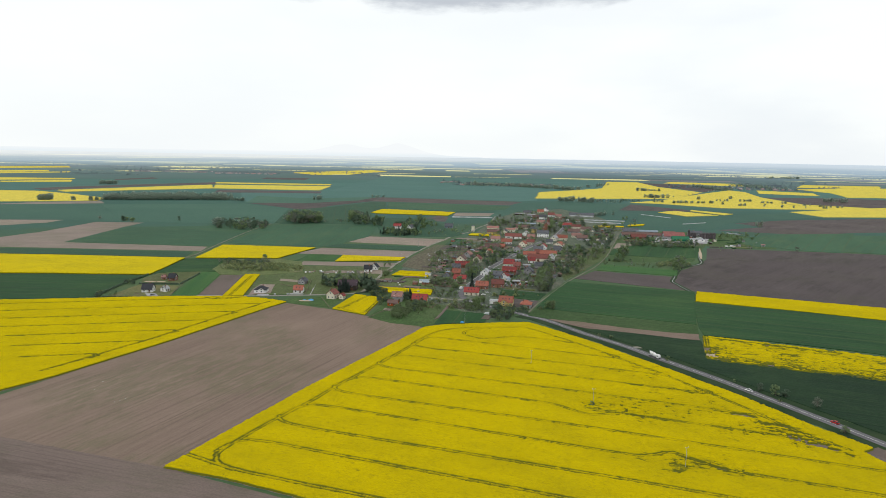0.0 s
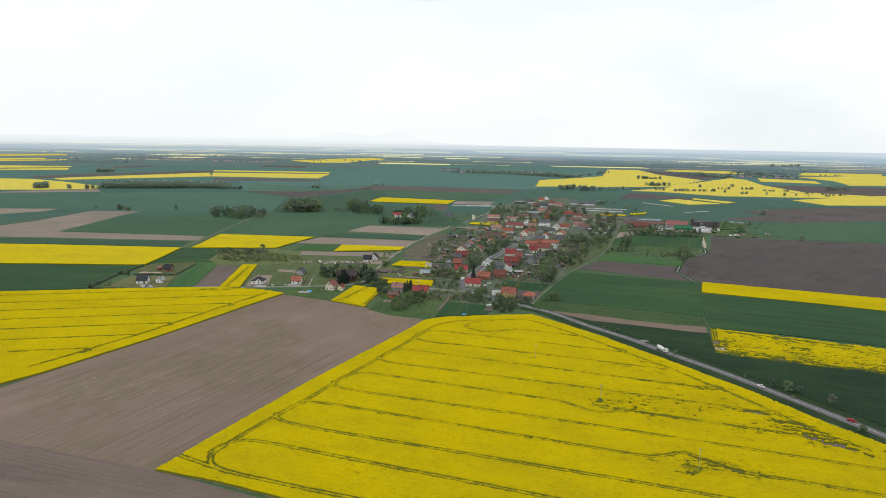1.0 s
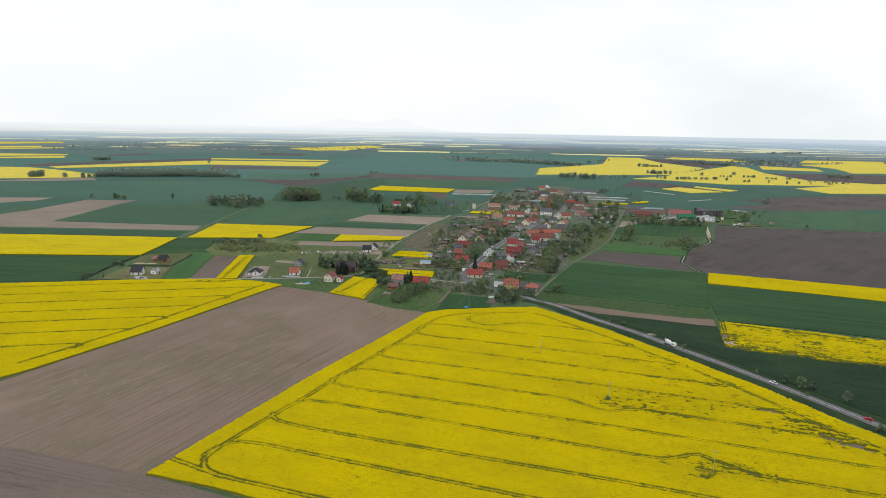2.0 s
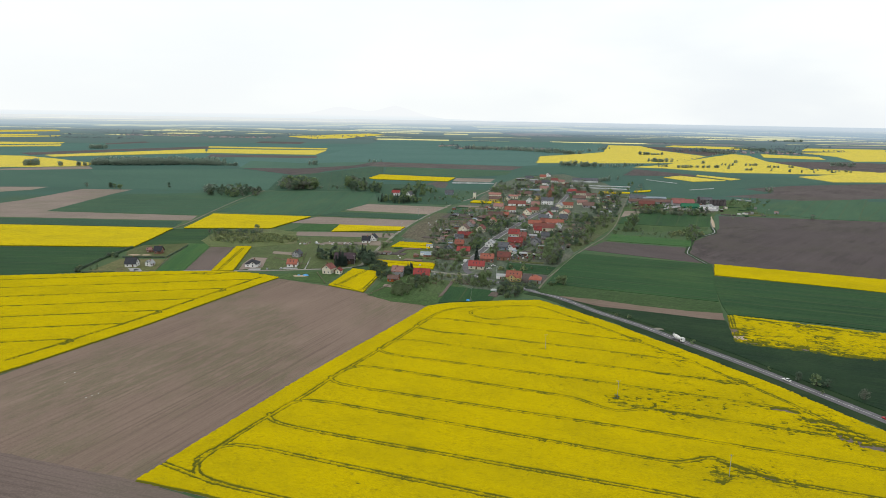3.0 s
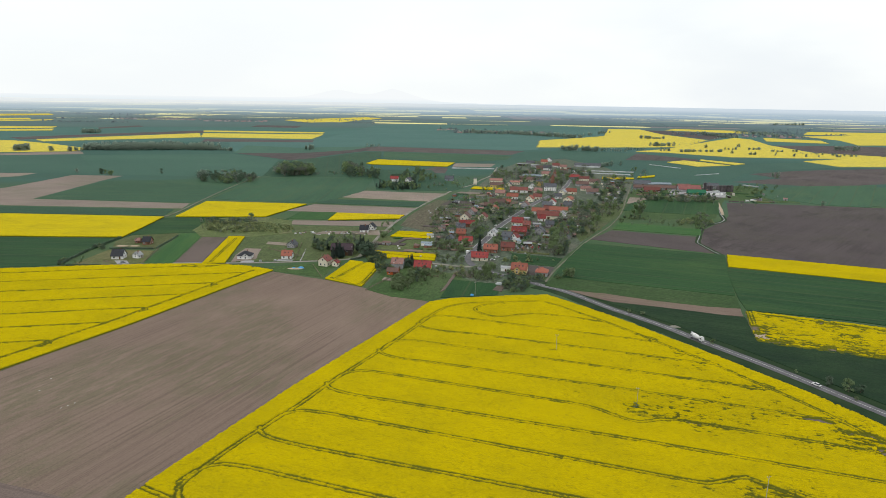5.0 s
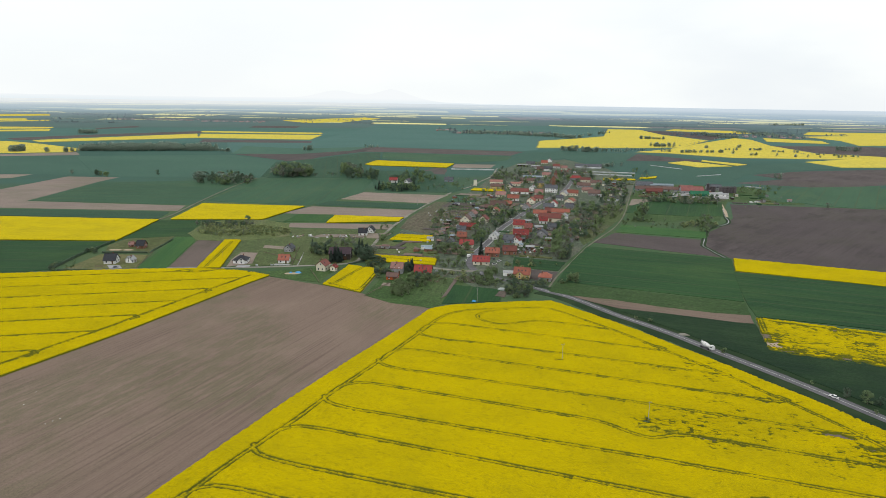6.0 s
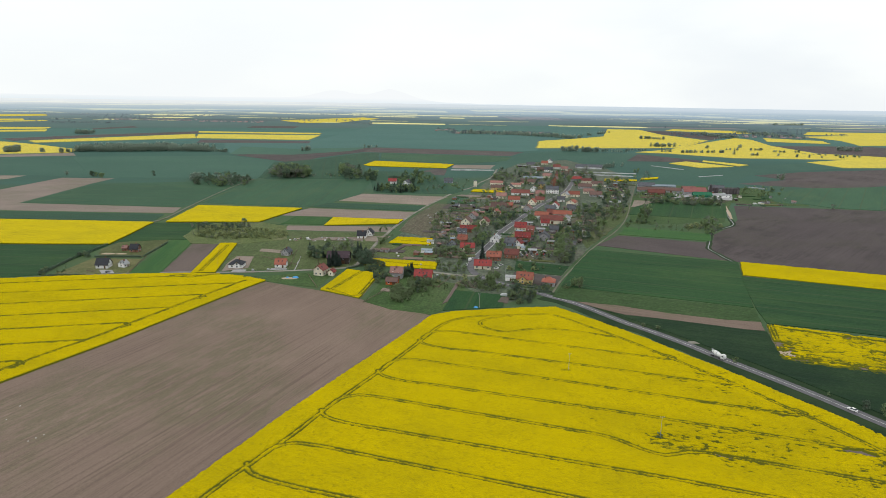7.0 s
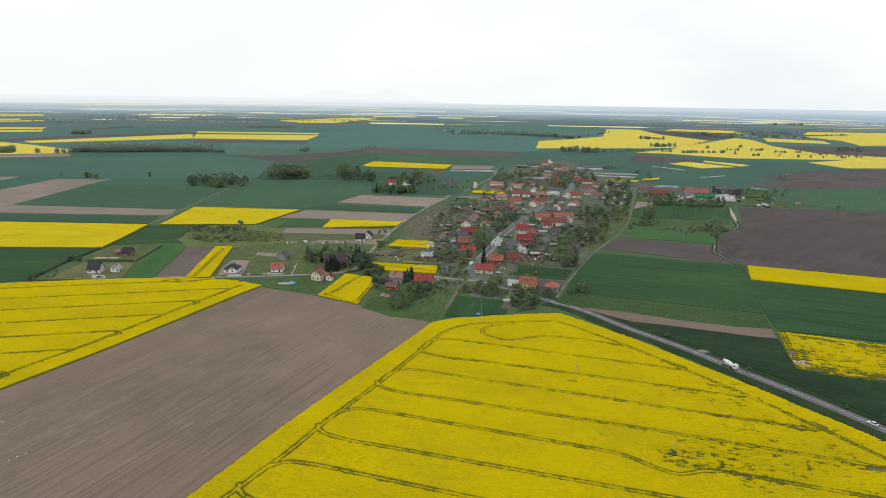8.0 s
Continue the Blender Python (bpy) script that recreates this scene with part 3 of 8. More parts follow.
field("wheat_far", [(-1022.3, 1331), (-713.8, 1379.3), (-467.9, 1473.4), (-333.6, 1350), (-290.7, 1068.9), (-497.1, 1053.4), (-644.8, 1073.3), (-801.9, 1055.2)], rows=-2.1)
field("wheat_mid", [(-283.9, 1041.7), (-111.4, 1074.1), (-107.4, 922.5), (-135.1, 840.7), (-158.5, 806.5), (-288, 828.5)])
field("soil_dry", [(-118.4, 921.5), (5.4, 902.3), (-19.3, 833.1), (-133.1, 858.2)])
field("wheat_mid", [(-139.8, 840.3), (-22.5, 824.7), (-30.7, 789.6), (-153.4, 806.9)])
field("soil_dry", [(-153.9, 799.2), (-32.4, 782.2), (-44.5, 737.6), (-177.1, 751.3)])
field("wheat_fresh", [(-158.2, 746), (-118.1, 745.5), (-122.3, 702.6), (-164.3, 702.8)])
field("soil_dry", [(-155.3, 694.9), (-53.3, 695.6), (-55.7, 668.8), (-154.5, 673.3)])
field("meadow", [(-180, 613.2), (-135.7, 642.3), (-75.3, 638.6), (-59, 658.6), (-64.8, 577.5), (-70.9, 544.6), (-79.8, 534.7), (-166.2, 523.6)])
field("wheat", [(3.3, 481.9), (35.4, 472.3), (31.5, 447.3), (-5.6, 440.2)])
field("wheat", [(53.8, 563.3), (92.5, 548.3), (81.3, 521.8), (48.6, 532.4)])
field("soil_dark", [(48.2, 529.3), (80.7, 518.9), (73, 495.6), (42.4, 498.4)])
field("wheat", [(122.7, 605.8), (174.9, 586.8), (231.1, 567.7), (187.2, 452.1), (75.8, 494.4), (95.6, 546.8)], rows=-20.8)
field("grass", [(75.8, 494.4), (93.2, 488.7), (140.8, 466.7), (187.4, 451), (177.9, 423.9), (158.2, 427.9), (130.1, 438.3), (101.7, 453.6), (79.3, 460.3), (65.5, 469.9)], rows=-20.8)
field("soil_pale", [(79.3, 460.3), (101.7, 453.6), (130.5, 439.3), (158.6, 428.8), (178.2, 425.7), (173.4, 411.7), (163.7, 413.1), (126.2, 427.9), (103, 435.6), (88.6, 449)], high=0.2)
field("wheat_dark", [(93.4, 442.1), (103, 435.6), (126.2, 427.9), (163.7, 413.1), (173.7, 410), (161.9, 371.6), (195.8, 358.5), (259.3, 334.8), (325.3, 311.7), (217.1, 232), (169.7, 321.3), (150.8, 356.4), (114.7, 413.5)], rows=-20.8, high=0.22)
field("wheat", [(213.3, 525.6), (292, 495.8), (383.2, 459.1), (300.8, 376.5), (230, 407.4), (180.7, 423.1), (188.4, 453.1)], rows=-20.8, high=0.3)
field("soil_dark", [(361.4, 858.4), (529.2, 834), (690.5, 800.3), (399.2, 494.4), (321.1, 537.3), (231.9, 569.5), (229.5, 615.1), (258.5, 676.6), (295.9, 719.8), (321.1, 761.8)])
field("soil_dark", [(162.9, 666.2), (238.1, 639.4), (224.5, 572.7), (131.8, 622.9)])
field("wheat_fresh", [(182.3, 710), (256.3, 679), (243.2, 646.6), (165.4, 671.3)])
field("wheat", [(207.4, 784.3), (226.8, 833.5), (262, 872), (278.1, 883.2), (357, 871), (313.1, 768.5), (273.8, 765.8)])
field("soil_dry", [(248.2, 894), (280, 887.3), (258.5, 834), (227.9, 839.8)])
field("wheat_mid", [(436.1, 886.2), (439.2, 934.3), (530.9, 1014.2), (673.4, 1039.8), (839.6, 1049.2), (634, 810.9), (538.1, 846.7)])
field("soil_dark", [(560.5, 1212.2), (683.4, 1281.8), (889.3, 1347.7), (1144.1, 1401.9), (903, 1122.6), (702.8, 1081.6), (601.6, 1033), (472.5, 1085.9), (588.9, 1149.6)])
field("wheat_far", [(432.6, 1399.4), (510.2, 1331.1), (610.1, 1377.1), (806.8, 1476.4), (827.6, 1372.2), (695.5, 1303), (556.5, 1220.5), (466.4, 1092.3), (355.9, 1139.8)])
field("wheat_mid", [(11.2, 897.9), (41.9, 891), (38.4, 846), (3, 847.4)])
field("soil_dry", [(23.1, 923.8), (63.2, 912.2), (55, 882.7), (13.5, 903)])
field("soil_dark", [(6.4, 843.4), (38.6, 837.6), (32.8, 797.9), (-4.1, 810.3)])
field("soil_dark", [(-10.7, 1253.8), (9.7, 1237), (3.5, 1148), (-58.1, 1157.3)])
field("wheat_mid", [(-128.1, 1192.1), (-20.5, 1196.3), (13.5, 989.1), (28.4, 961.7), (11.9, 928), (-93.7, 934.2)])
field("wheat_mid", [(-136.7, 1590.6), (161.7, 1531.1), (138.1, 1431.4), (45.5, 1357.3), (-125.9, 1417.9)])
field("soil_dark", [(-173.5, 1767.4), (208, 1684.7), (158.7, 1560.6), (-131.4, 1608.1), (-185.8, 1615.5)])
field("soil_dark", [(-457.2, 1489.8), (-334.1, 1556.8), (-180.7, 1765.9), (-185.8, 1615.5), (-263, 1450), (-283.3, 1322.5), (-334, 1374.2)])
field("soil_dry", [(26.8, 1332), (110.8, 1332.4), (91.9, 1266.9), (18.6, 1267.5)])
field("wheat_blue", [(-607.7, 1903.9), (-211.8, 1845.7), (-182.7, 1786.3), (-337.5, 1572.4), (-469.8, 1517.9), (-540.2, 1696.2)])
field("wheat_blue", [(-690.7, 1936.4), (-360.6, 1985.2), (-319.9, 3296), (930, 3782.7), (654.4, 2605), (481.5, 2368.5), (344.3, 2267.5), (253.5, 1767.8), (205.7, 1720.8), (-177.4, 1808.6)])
field("soil_dark", [(-1236.9, 1914.4), (-1098.8, 2166.3), (-892, 2461.9), (-837.2, 2312.8), (-1039.1, 2051.1), (-1151.3, 1830.7)])
field("soil_dark", [(972.6, 3149), (1276.7, 2865.5), (1149, 2612), (973.8, 2384.4), (935.1, 2770)])
field("soil_dark", [(1052, 2078.7), (1336.9, 2110.3), (1397.3, 2072.2), (1642.6, 1979.4), (1349.1, 1639.3), (1124.9, 1683.7), (1022.6, 1770.9)])
field("soil_dark", [(492.3, 1663.9), (584, 1510.6), (573.1, 1468.9), (407, 1470.9)])
field("soil_dry", [(-906.1, 1415.4), (-802, 1476.5), (-759.9, 1411.8), (-873.9, 1367), (-964.6, 1340)])
field("soil_pale", [(166.8, 369.7), (198.3, 362.2), (256.1, 344.2), (249.9, 337.8), (194.5, 356.7), (167.1, 366.5)], label="worn bare strip along the damaged rapeseed")
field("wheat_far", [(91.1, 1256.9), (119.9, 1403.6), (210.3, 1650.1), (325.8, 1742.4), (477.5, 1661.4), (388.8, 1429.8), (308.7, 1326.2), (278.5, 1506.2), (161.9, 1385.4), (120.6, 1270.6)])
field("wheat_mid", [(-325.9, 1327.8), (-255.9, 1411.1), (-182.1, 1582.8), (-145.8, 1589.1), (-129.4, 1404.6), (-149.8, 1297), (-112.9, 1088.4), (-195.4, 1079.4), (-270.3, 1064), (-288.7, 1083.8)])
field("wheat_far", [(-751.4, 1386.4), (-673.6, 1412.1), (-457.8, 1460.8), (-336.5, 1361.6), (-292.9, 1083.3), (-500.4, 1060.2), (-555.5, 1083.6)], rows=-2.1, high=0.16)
field("soil_dry", [(-154.5, 594.1), (-134.6, 589.2), (-135, 579.7), (-153.7, 584.5)], label="narrow bare strip in the meadow", high=0.2)
field("soil_dry", [(-166.3, 567.3), (-153, 566.2), (-147.6, 531.9), (-163.3, 522.2), (-166.7, 542)], label="bare brown yard round the bungalow", high=0.2)
field("paving", [(-156.6, 528.5), (-147.5, 527.3), (-146.9, 521.4), (-156.7, 521)])
field("paving", [(-251, 521.6), (-241.8, 522), (-236, 513.5), (-244.3, 511.8)])
field("paving", [(-116.9, 569.6), (-116.3, 569.6), (-112.3, 528.8), (-112.9, 528.8)])
field("paving", [(-130.5, 532.6), (-118.9, 531.6), (-119, 528.5), (-130.9, 528)])
field("plot", [(50.4, 602.2), (77.4, 589.8), (65.9, 565.6), (43.8, 575.2)])
field("paving", [(331.1, 984), (411.7, 974.4), (381, 904.9), (308.6, 913.4)])
field("soil_dry", [(-76.4, 647.9), (-51.2, 649.3), (-58.3, 626), (-71.6, 627.5)], label="trampled bare yard beside the lane", high=0.2)
field("soil_dry", [(-115.5, 641.1), (-75.8, 643.3), (-74.3, 629.6), (-123.1, 629.3)], label="bare building yard with rubble", high=0.2)
field("soil_mid", [(5.6, 503.6), (8.2, 503.7), (-2.3, 457.7), (-5.7, 452.3)], label="worn dirt path through the meadow", high=0.2)
field("soil_mid", [(32.8, 468.8), (38, 467.8), (34.9, 455.7), (29.2, 457.7)], label="bare brown yard patch beside the crop", high=0.2)
field("soil_dry", [(-44.8, 485), (-32.9, 480.6), (-34, 474.6), (-45.7, 478.9)], label="bare sandy ground in front of the shed", high=0.2)
field("plot", [(6.8, 506.3), (20.8, 502.8), (17.5, 487.3), (8.1, 492)])
field("lawn", [(188.6, 833.3), (218.2, 842.4), (208.6, 802.5), (179, 788.2)], label="open garden lawn between fruit trees")
field("lawn", [(114.2, 686.2), (142.9, 692.3), (159.1, 684.4), (151.7, 666.8), (109.9, 664.5)], label="open garden lawn between fruit trees")
field("lawn", [(111.3, 699.6), (124.5, 700.4), (120.6, 682.1), (107.8, 681.4)], label="small bright lawn behind a house")
field("rape_far", [(-2224, 3129), (-2090, 3346), (-2170, 3473), (-2351, 3305)])
field("rape_far", [(-2681, 3764), (-2460, 4139), (-2579, 4337), (-2859, 4012)])
field("soil_dark", [(-1285, 2481), (-1217, 2698), (-1283, 2806), (-1335, 2576)])
field("soil_dark", [(-671, 1860), (-371, 1895), (-384, 1987), (-706, 1985)])
field("wheat_mid", [(452.5, 967.8), (551.5, 1035.2), (697.2, 1068.5), (532.5, 834.9), (479.8, 851.2), (447.0, 906.2)], label="dark green wheat field beyond the farm")
field("wheat_far", [(-470, 1504), (-331, 1513), (-221, 1635), (-187, 1771), (-369, 1682), (-511, 1734)], label="lighter green grass field on the plain", high=0.1)
field("soil_dark", [(-813, 2828), (-617, 2811), (-638, 3023), (-841, 3010)])
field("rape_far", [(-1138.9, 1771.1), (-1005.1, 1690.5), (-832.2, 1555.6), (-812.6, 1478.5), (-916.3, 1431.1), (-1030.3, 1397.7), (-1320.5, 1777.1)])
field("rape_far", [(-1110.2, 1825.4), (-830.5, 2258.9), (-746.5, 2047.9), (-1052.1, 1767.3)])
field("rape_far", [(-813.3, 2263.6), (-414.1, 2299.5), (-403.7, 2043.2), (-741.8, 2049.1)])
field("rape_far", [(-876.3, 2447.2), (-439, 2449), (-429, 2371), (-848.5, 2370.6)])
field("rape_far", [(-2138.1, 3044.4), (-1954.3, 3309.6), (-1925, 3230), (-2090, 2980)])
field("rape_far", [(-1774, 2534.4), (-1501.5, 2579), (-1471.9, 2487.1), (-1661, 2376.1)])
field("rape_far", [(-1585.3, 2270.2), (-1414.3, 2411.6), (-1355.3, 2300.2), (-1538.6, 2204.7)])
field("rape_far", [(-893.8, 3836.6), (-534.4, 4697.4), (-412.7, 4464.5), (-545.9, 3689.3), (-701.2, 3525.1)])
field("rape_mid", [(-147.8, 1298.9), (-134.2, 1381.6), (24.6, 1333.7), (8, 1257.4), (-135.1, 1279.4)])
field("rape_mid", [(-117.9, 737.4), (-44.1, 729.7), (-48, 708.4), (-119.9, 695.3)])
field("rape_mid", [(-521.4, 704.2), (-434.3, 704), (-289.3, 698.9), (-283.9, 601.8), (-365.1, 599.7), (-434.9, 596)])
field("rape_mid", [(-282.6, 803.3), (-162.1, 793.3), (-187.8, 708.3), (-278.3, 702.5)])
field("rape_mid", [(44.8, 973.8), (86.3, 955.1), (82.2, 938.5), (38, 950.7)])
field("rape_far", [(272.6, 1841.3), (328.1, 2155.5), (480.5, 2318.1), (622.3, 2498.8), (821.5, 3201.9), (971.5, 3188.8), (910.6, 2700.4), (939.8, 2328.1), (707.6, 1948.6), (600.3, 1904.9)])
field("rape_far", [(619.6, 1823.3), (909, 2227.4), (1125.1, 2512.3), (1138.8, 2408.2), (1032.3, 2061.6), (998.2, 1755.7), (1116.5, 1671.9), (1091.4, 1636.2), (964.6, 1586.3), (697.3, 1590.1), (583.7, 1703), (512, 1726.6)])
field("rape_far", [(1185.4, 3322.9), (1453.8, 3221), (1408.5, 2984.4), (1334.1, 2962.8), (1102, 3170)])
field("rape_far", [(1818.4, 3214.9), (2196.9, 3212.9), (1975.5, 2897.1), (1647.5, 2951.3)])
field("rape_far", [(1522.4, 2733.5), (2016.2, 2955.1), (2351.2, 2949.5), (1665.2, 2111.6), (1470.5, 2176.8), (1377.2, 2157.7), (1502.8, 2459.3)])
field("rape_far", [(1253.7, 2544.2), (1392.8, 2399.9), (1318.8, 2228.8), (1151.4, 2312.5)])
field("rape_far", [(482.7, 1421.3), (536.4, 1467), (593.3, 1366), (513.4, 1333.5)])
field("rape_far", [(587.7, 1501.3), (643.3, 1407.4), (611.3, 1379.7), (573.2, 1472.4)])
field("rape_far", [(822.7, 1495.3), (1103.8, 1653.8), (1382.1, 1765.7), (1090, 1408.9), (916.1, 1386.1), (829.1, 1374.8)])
field("rape_mid", [(268.3, 1122.8), (319.2, 1113.2), (314.4, 1097.9), (260.3, 1092.2)])
field("rape_mid", [(334.4, 1137.8), (369.6, 1157.6), (359.1, 1132.7), (324.9, 1113.8)])


def edge_gap(px, py, pts):
    """How far inside a closed outline each point lies (minus: outside)."""
    inside = np.zeros(px.shape, bool)
    near = np.full(px.shape, 1e9)
    for k in range(len(pts)):
        (x0, y0), (x1, y1) = pts[k - 1], pts[k]
        near = np.minimum(near, seg_gap(px, py, x0, y0, x1, y1))
        cross = (y0 > py) != (y1 > py)
        inside ^= cross & (px < (x1 - x0) * (py - y0) / (y1 - y0 + 1e-12) + x0)
    return np.where(inside, near, -near)


def seg_gap(px, py, x0, y0, x1, y1):
    dx, dy = x1 - x0, y1 - y0
    t = np.clip(((px - x0) * dx + (py - y0) * dy) / (dx * dx + dy * dy + 1e-9), 0, 1)
    return np.hypot(px - x0 - t * dx, py - y0 - t * dy)


def lumps(px, py, size, seed):
    """Smooth value noise, -1 to 1."""
    rng = np.random.RandomState(seed)
    g = rng.uniform(-1, 1, (257, 257))
    u, v = px / size, py / size
    i, j = np.floor(u).astype(int), np.floor(v).astype(int)
    a, b = u - i, v - j
    a, b = a * a * (3 - 2 * a), b * b * (3 - 2 * b)
    i, j = i % 256, j % 256
    return (g[i, j] * (1 - a) + g[i + 1, j] * a) * (1 - b) + (g[i, j + 1] * (1 - a) + g[i + 1, j + 1] * a) * b


def rape_field(pts, tracks, step=1.0, bare=(), ragged=0, rows=None, sparse=(), deep=0.84, label="yellow rapeseed field in full bloom with tractor lines"):
    """A canopy of rapeseed 1.3 m high, with wheel ruts pressed into it, thin spots and a ragged edge; its rows run along local x."""
    turn = longest_turn(pts) if rows is None else radians(rows)
    mx, my = sum(p[0] for p in pts) / len(pts), sum(p[1] for p in pts) / len(pts)
    c, s = math.cos(turn), math.sin(turn)
    loc = lambda p: ((p[0] - mx) * c + (p[1] - my) * s, -(p[0] - mx) * s + (p[1] - my) * c)
    ring = [loc(p) for p in pts]
    lo, hi = np.min(ring, 0) - 2, np.max(ring, 0) + 2
    nx, ny = int((hi[0] - lo[0]) / step) + 2, int((hi[1] - lo[1]) / step) + 2
    gx, gy = np.meshgrid(lo[0] + step * np.arange(nx), lo[1] + step * np.arange(ny), indexing="ij")
    gap = edge_gap(gx, gy, ring) + 0.10 * lumps(gx, gy, 1.7, 5) + 0.10 * lumps(gx, gy, 6.0, 6)
    rng = np.random.RandomState(3)
    high = 1.18 + 0.10 * lumps(gx, gy, 9.0, 1) + 0.14 * lumps(gx, gy, 2.1, 2) + 0.17 * rng.uniform(-1, 1, gx.shape)
    thin = np.full(gx.shape, 1e9)
    for path in tracks:
        line = spline([loc(p) for p in path], 3.0)
        for a, b in zip(line[:-1], line[1:]):
            i0, i1 = int((min(a.x, b.x) - 4 - lo[0]) / step), int((max(a.x, b.x) + 4 - lo[0]) / step) + 2
            j0, j1 = int((min(a.y, b.y) - 4 - lo[1]) / step), int((max(a.y, b.y) + 4 - lo[1]) / step) + 2
            i0, j0 = max(i0, 0), max(j0, 0)
            if i1 <= i0 or j1 <= j0:
                continue
            cut = (slice(i0, i1), slice(j0, j1))
            thin[cut] = np.minimum(thin[cut], seg_gap(gx[cut], gy[cut], a.x, a.y, b.x, b.y))
    rut = np.clip(1.0 - np.abs(np.abs(thin) - 0.95) / max(0.62, step * 1.25), 0, 1)
    rut *= np.clip(0.95 + 0.15 * lumps(gx, gy, 6.0, 8) + 0.2 * lumps(gx, gy, 1.3, 9), 0.7, 1)
    high -= deep * rut + (deep - 0.62) * np.clip((1.2 - thin) * 2.0, 0, 1) * (1 - rut)
    for x, y, rx, ry, deg, depth in bare:
        u, v = loc((x, y))
        a = radians(deg) - turn
        du, dv = gx - u, gy - v
        e = np.hypot((du * math.cos(a) + dv * math.sin(a)) / rx, (-du * math.sin(a) + dv * math.cos(a)) / ry)
        e += 0.7 * lumps(gx / 4.0, gy, 1.3, 11) + 0.5 * lumps(gx / 2.0, gy, 0.7, 12) + 0.3 * lumps(gx, gy, 4.0, 13)
        high -= depth * np.clip((1.0 - e) * 2.5, 0, 1)
    streak = 0.8 * lumps(gx / 4.0, gy, 0.62, 31) + 0.7 * lumps(gx / 2.0, gy, 0.5, 32) + 0.45 * lumps(gx / 2.0, gy, 5.0, 33)
    high -= 0.30 * np.clip((streak - 0.95) * 2.0, 0, 1)
    for x, y, rx, ry, deg, amount in sparse:
        u, v = loc((x, y))
        a = radians(deg) - turn
        du, dv = gx - u, gy - v
        e = np.hypot((du * math.cos(a) + dv * math.sin(a)) / rx, (-du * math.sin(a) + dv * math.cos(a)) / ry)
        high -= amount * np.clip((streak - 0.36) * 2.0, 0, 1) * np.clip((1.0 - e) * 1.6, 0, 1)
    if ragged:
        worn = lumps(gx / 6.0, gy, 2.2, 21) + 0.7 * lumps(gx / 3.0, gy, 6.0, 22) + 0.5 * lumps(gx, gy, 1.2, 23)
        high -= 0.60 * np.clip((streak - 0.05) * 2.0, 0, 1) * np.clip(0.5 + 0.9 * lumps(gx / 2.0, gy, 14.0, 24), 0, 1)
        high -= 0.42 * np.clip((lumps(gx / 2.5, gy, 0.9, 41) + 0.6 * lumps(gx / 2.0, gy, 3.0, 42) + 0.1) * 1.4, 0, 1)
        low = edge_gap(gx, gy, ring)
        high -= 0.8 * np.clip(1.0 - low / 7.0 + 0.6 * worn + 0.5 * streak, 0, 1) * (gy < np.median(gy))
    z = np.clip(high, 0.03, None) * np.clip(gap / 0.3, 0, 1)
    keep = gap > 0
    cell = keep[:-1, :-1] | keep[1:, :-1] | keep[1:, 1:] | keep[:-1, 1:]
    idx = np.arange(nx * ny).reshape(nx, ny)
    quads = np.stack([idx[:-1, :-1][cell], idx[1:, :-1][cell], idx[1:, 1:][cell], idx[:-1, 1:][cell]], 1)
    used, inv = np.unique(quads, return_inverse=True)
    co = np.stack([gx.ravel()[used], gy.ravel()[used], z.ravel()[used] - 0.0], 1)
    me = bpy.data.meshes.new("rapeseed_field")
    me.vertices.add(len(used))
    me.vertices.foreach_set("co", co.ravel())
    quads = inv.reshape(-1, 4)
    me.loops.add(quads.size)
    me.loops.foreach_set("vertex_index", quads.ravel())
    me.polygons.add(len(quads))
    me.polygons.foreach_set("loop_start", np.arange(0, quads.size, 4))
    me.polygons.foreach_set("loop_total", np.full(len(quads), 4))
    me.materials.append(MATS["rape"])
    me.update(calc_edges=True)
    ob = new("rapeseed_field", me)
    ob.matrix_basis = Matrix.Translation((mx, my, 0.02)) @ Matrix.Rotation(turn, 4, "Z")
    return tagged(ob, label, "field", "fields on the plain", "structure")


# thin and trampled spots of the large field: x, y, half length, half width, turn, depth
BARE = [(74.1, 294.3, 3.5, 2, 0, 0.9), (158.4, 256.5, 10, 3, -42, 1.7), (163.3, 251.4, 8, 2.2, -42, 1.6), (155.3, 268.8, 10, 1.2, -24, 0.6), (155.1, 264.7, 9, 1.1, -24, 0.65), (143.4, 285.1, 8, 1.6, -20, 0.95), (147.6, 282.7, 6, 1.2, -20, 0.9), (97.1, 233.3, 13, 4, -20, 0.33), (104.6, 238.3, 9, 3, -20, 0.3), (88.1, 229.9, 7, 1.2, -20, 0.7), (52.4, 353.9, 2.5, 1, -15, 0.7), (80.9, 286.3, 16, 3, -20, 0.35), (129.9, 312.6, 3, 1.2, -20, 0.9), (153.7, 274.1, 12, 1.5, -22, 0.5)]
# the wheel tracks: a headland round the field, and lines across it at the width of the sprayer
HEADLAND = [(-88.6, 236), (-86, 245), (-77.4, 264.4), (-72, 274.8), (-62.5, 293.5), (-53.5, 314), (-41.8, 337.5), (-34.2, 352.6), (-16.4, 391), (-8.3, 409.5), (-0.3, 420.5), (10, 427), (26, 430), (46, 432.6), (57, 433),
            (64, 427.5), (77, 411), (86, 399.8), (98, 382), (109.5, 363.5), (123, 342.5), (132, 325), (140.5, 310), (149, 292.5), (155.5, 276), (162.4, 263), (171.7, 250.4)]


def across(curve, rise, c, low, high):
    """Where a curve crosses the line y = c + rise * x, between two of its points."""
    for a, b in zip(curve[low:high], curve[low + 1:high + 1]):
        u, v = a.y - c - rise * a.x, b.y - c - rise * b.x
        if u * v <= 0:
            return a.lerp(b, u / (u - v))
    return None


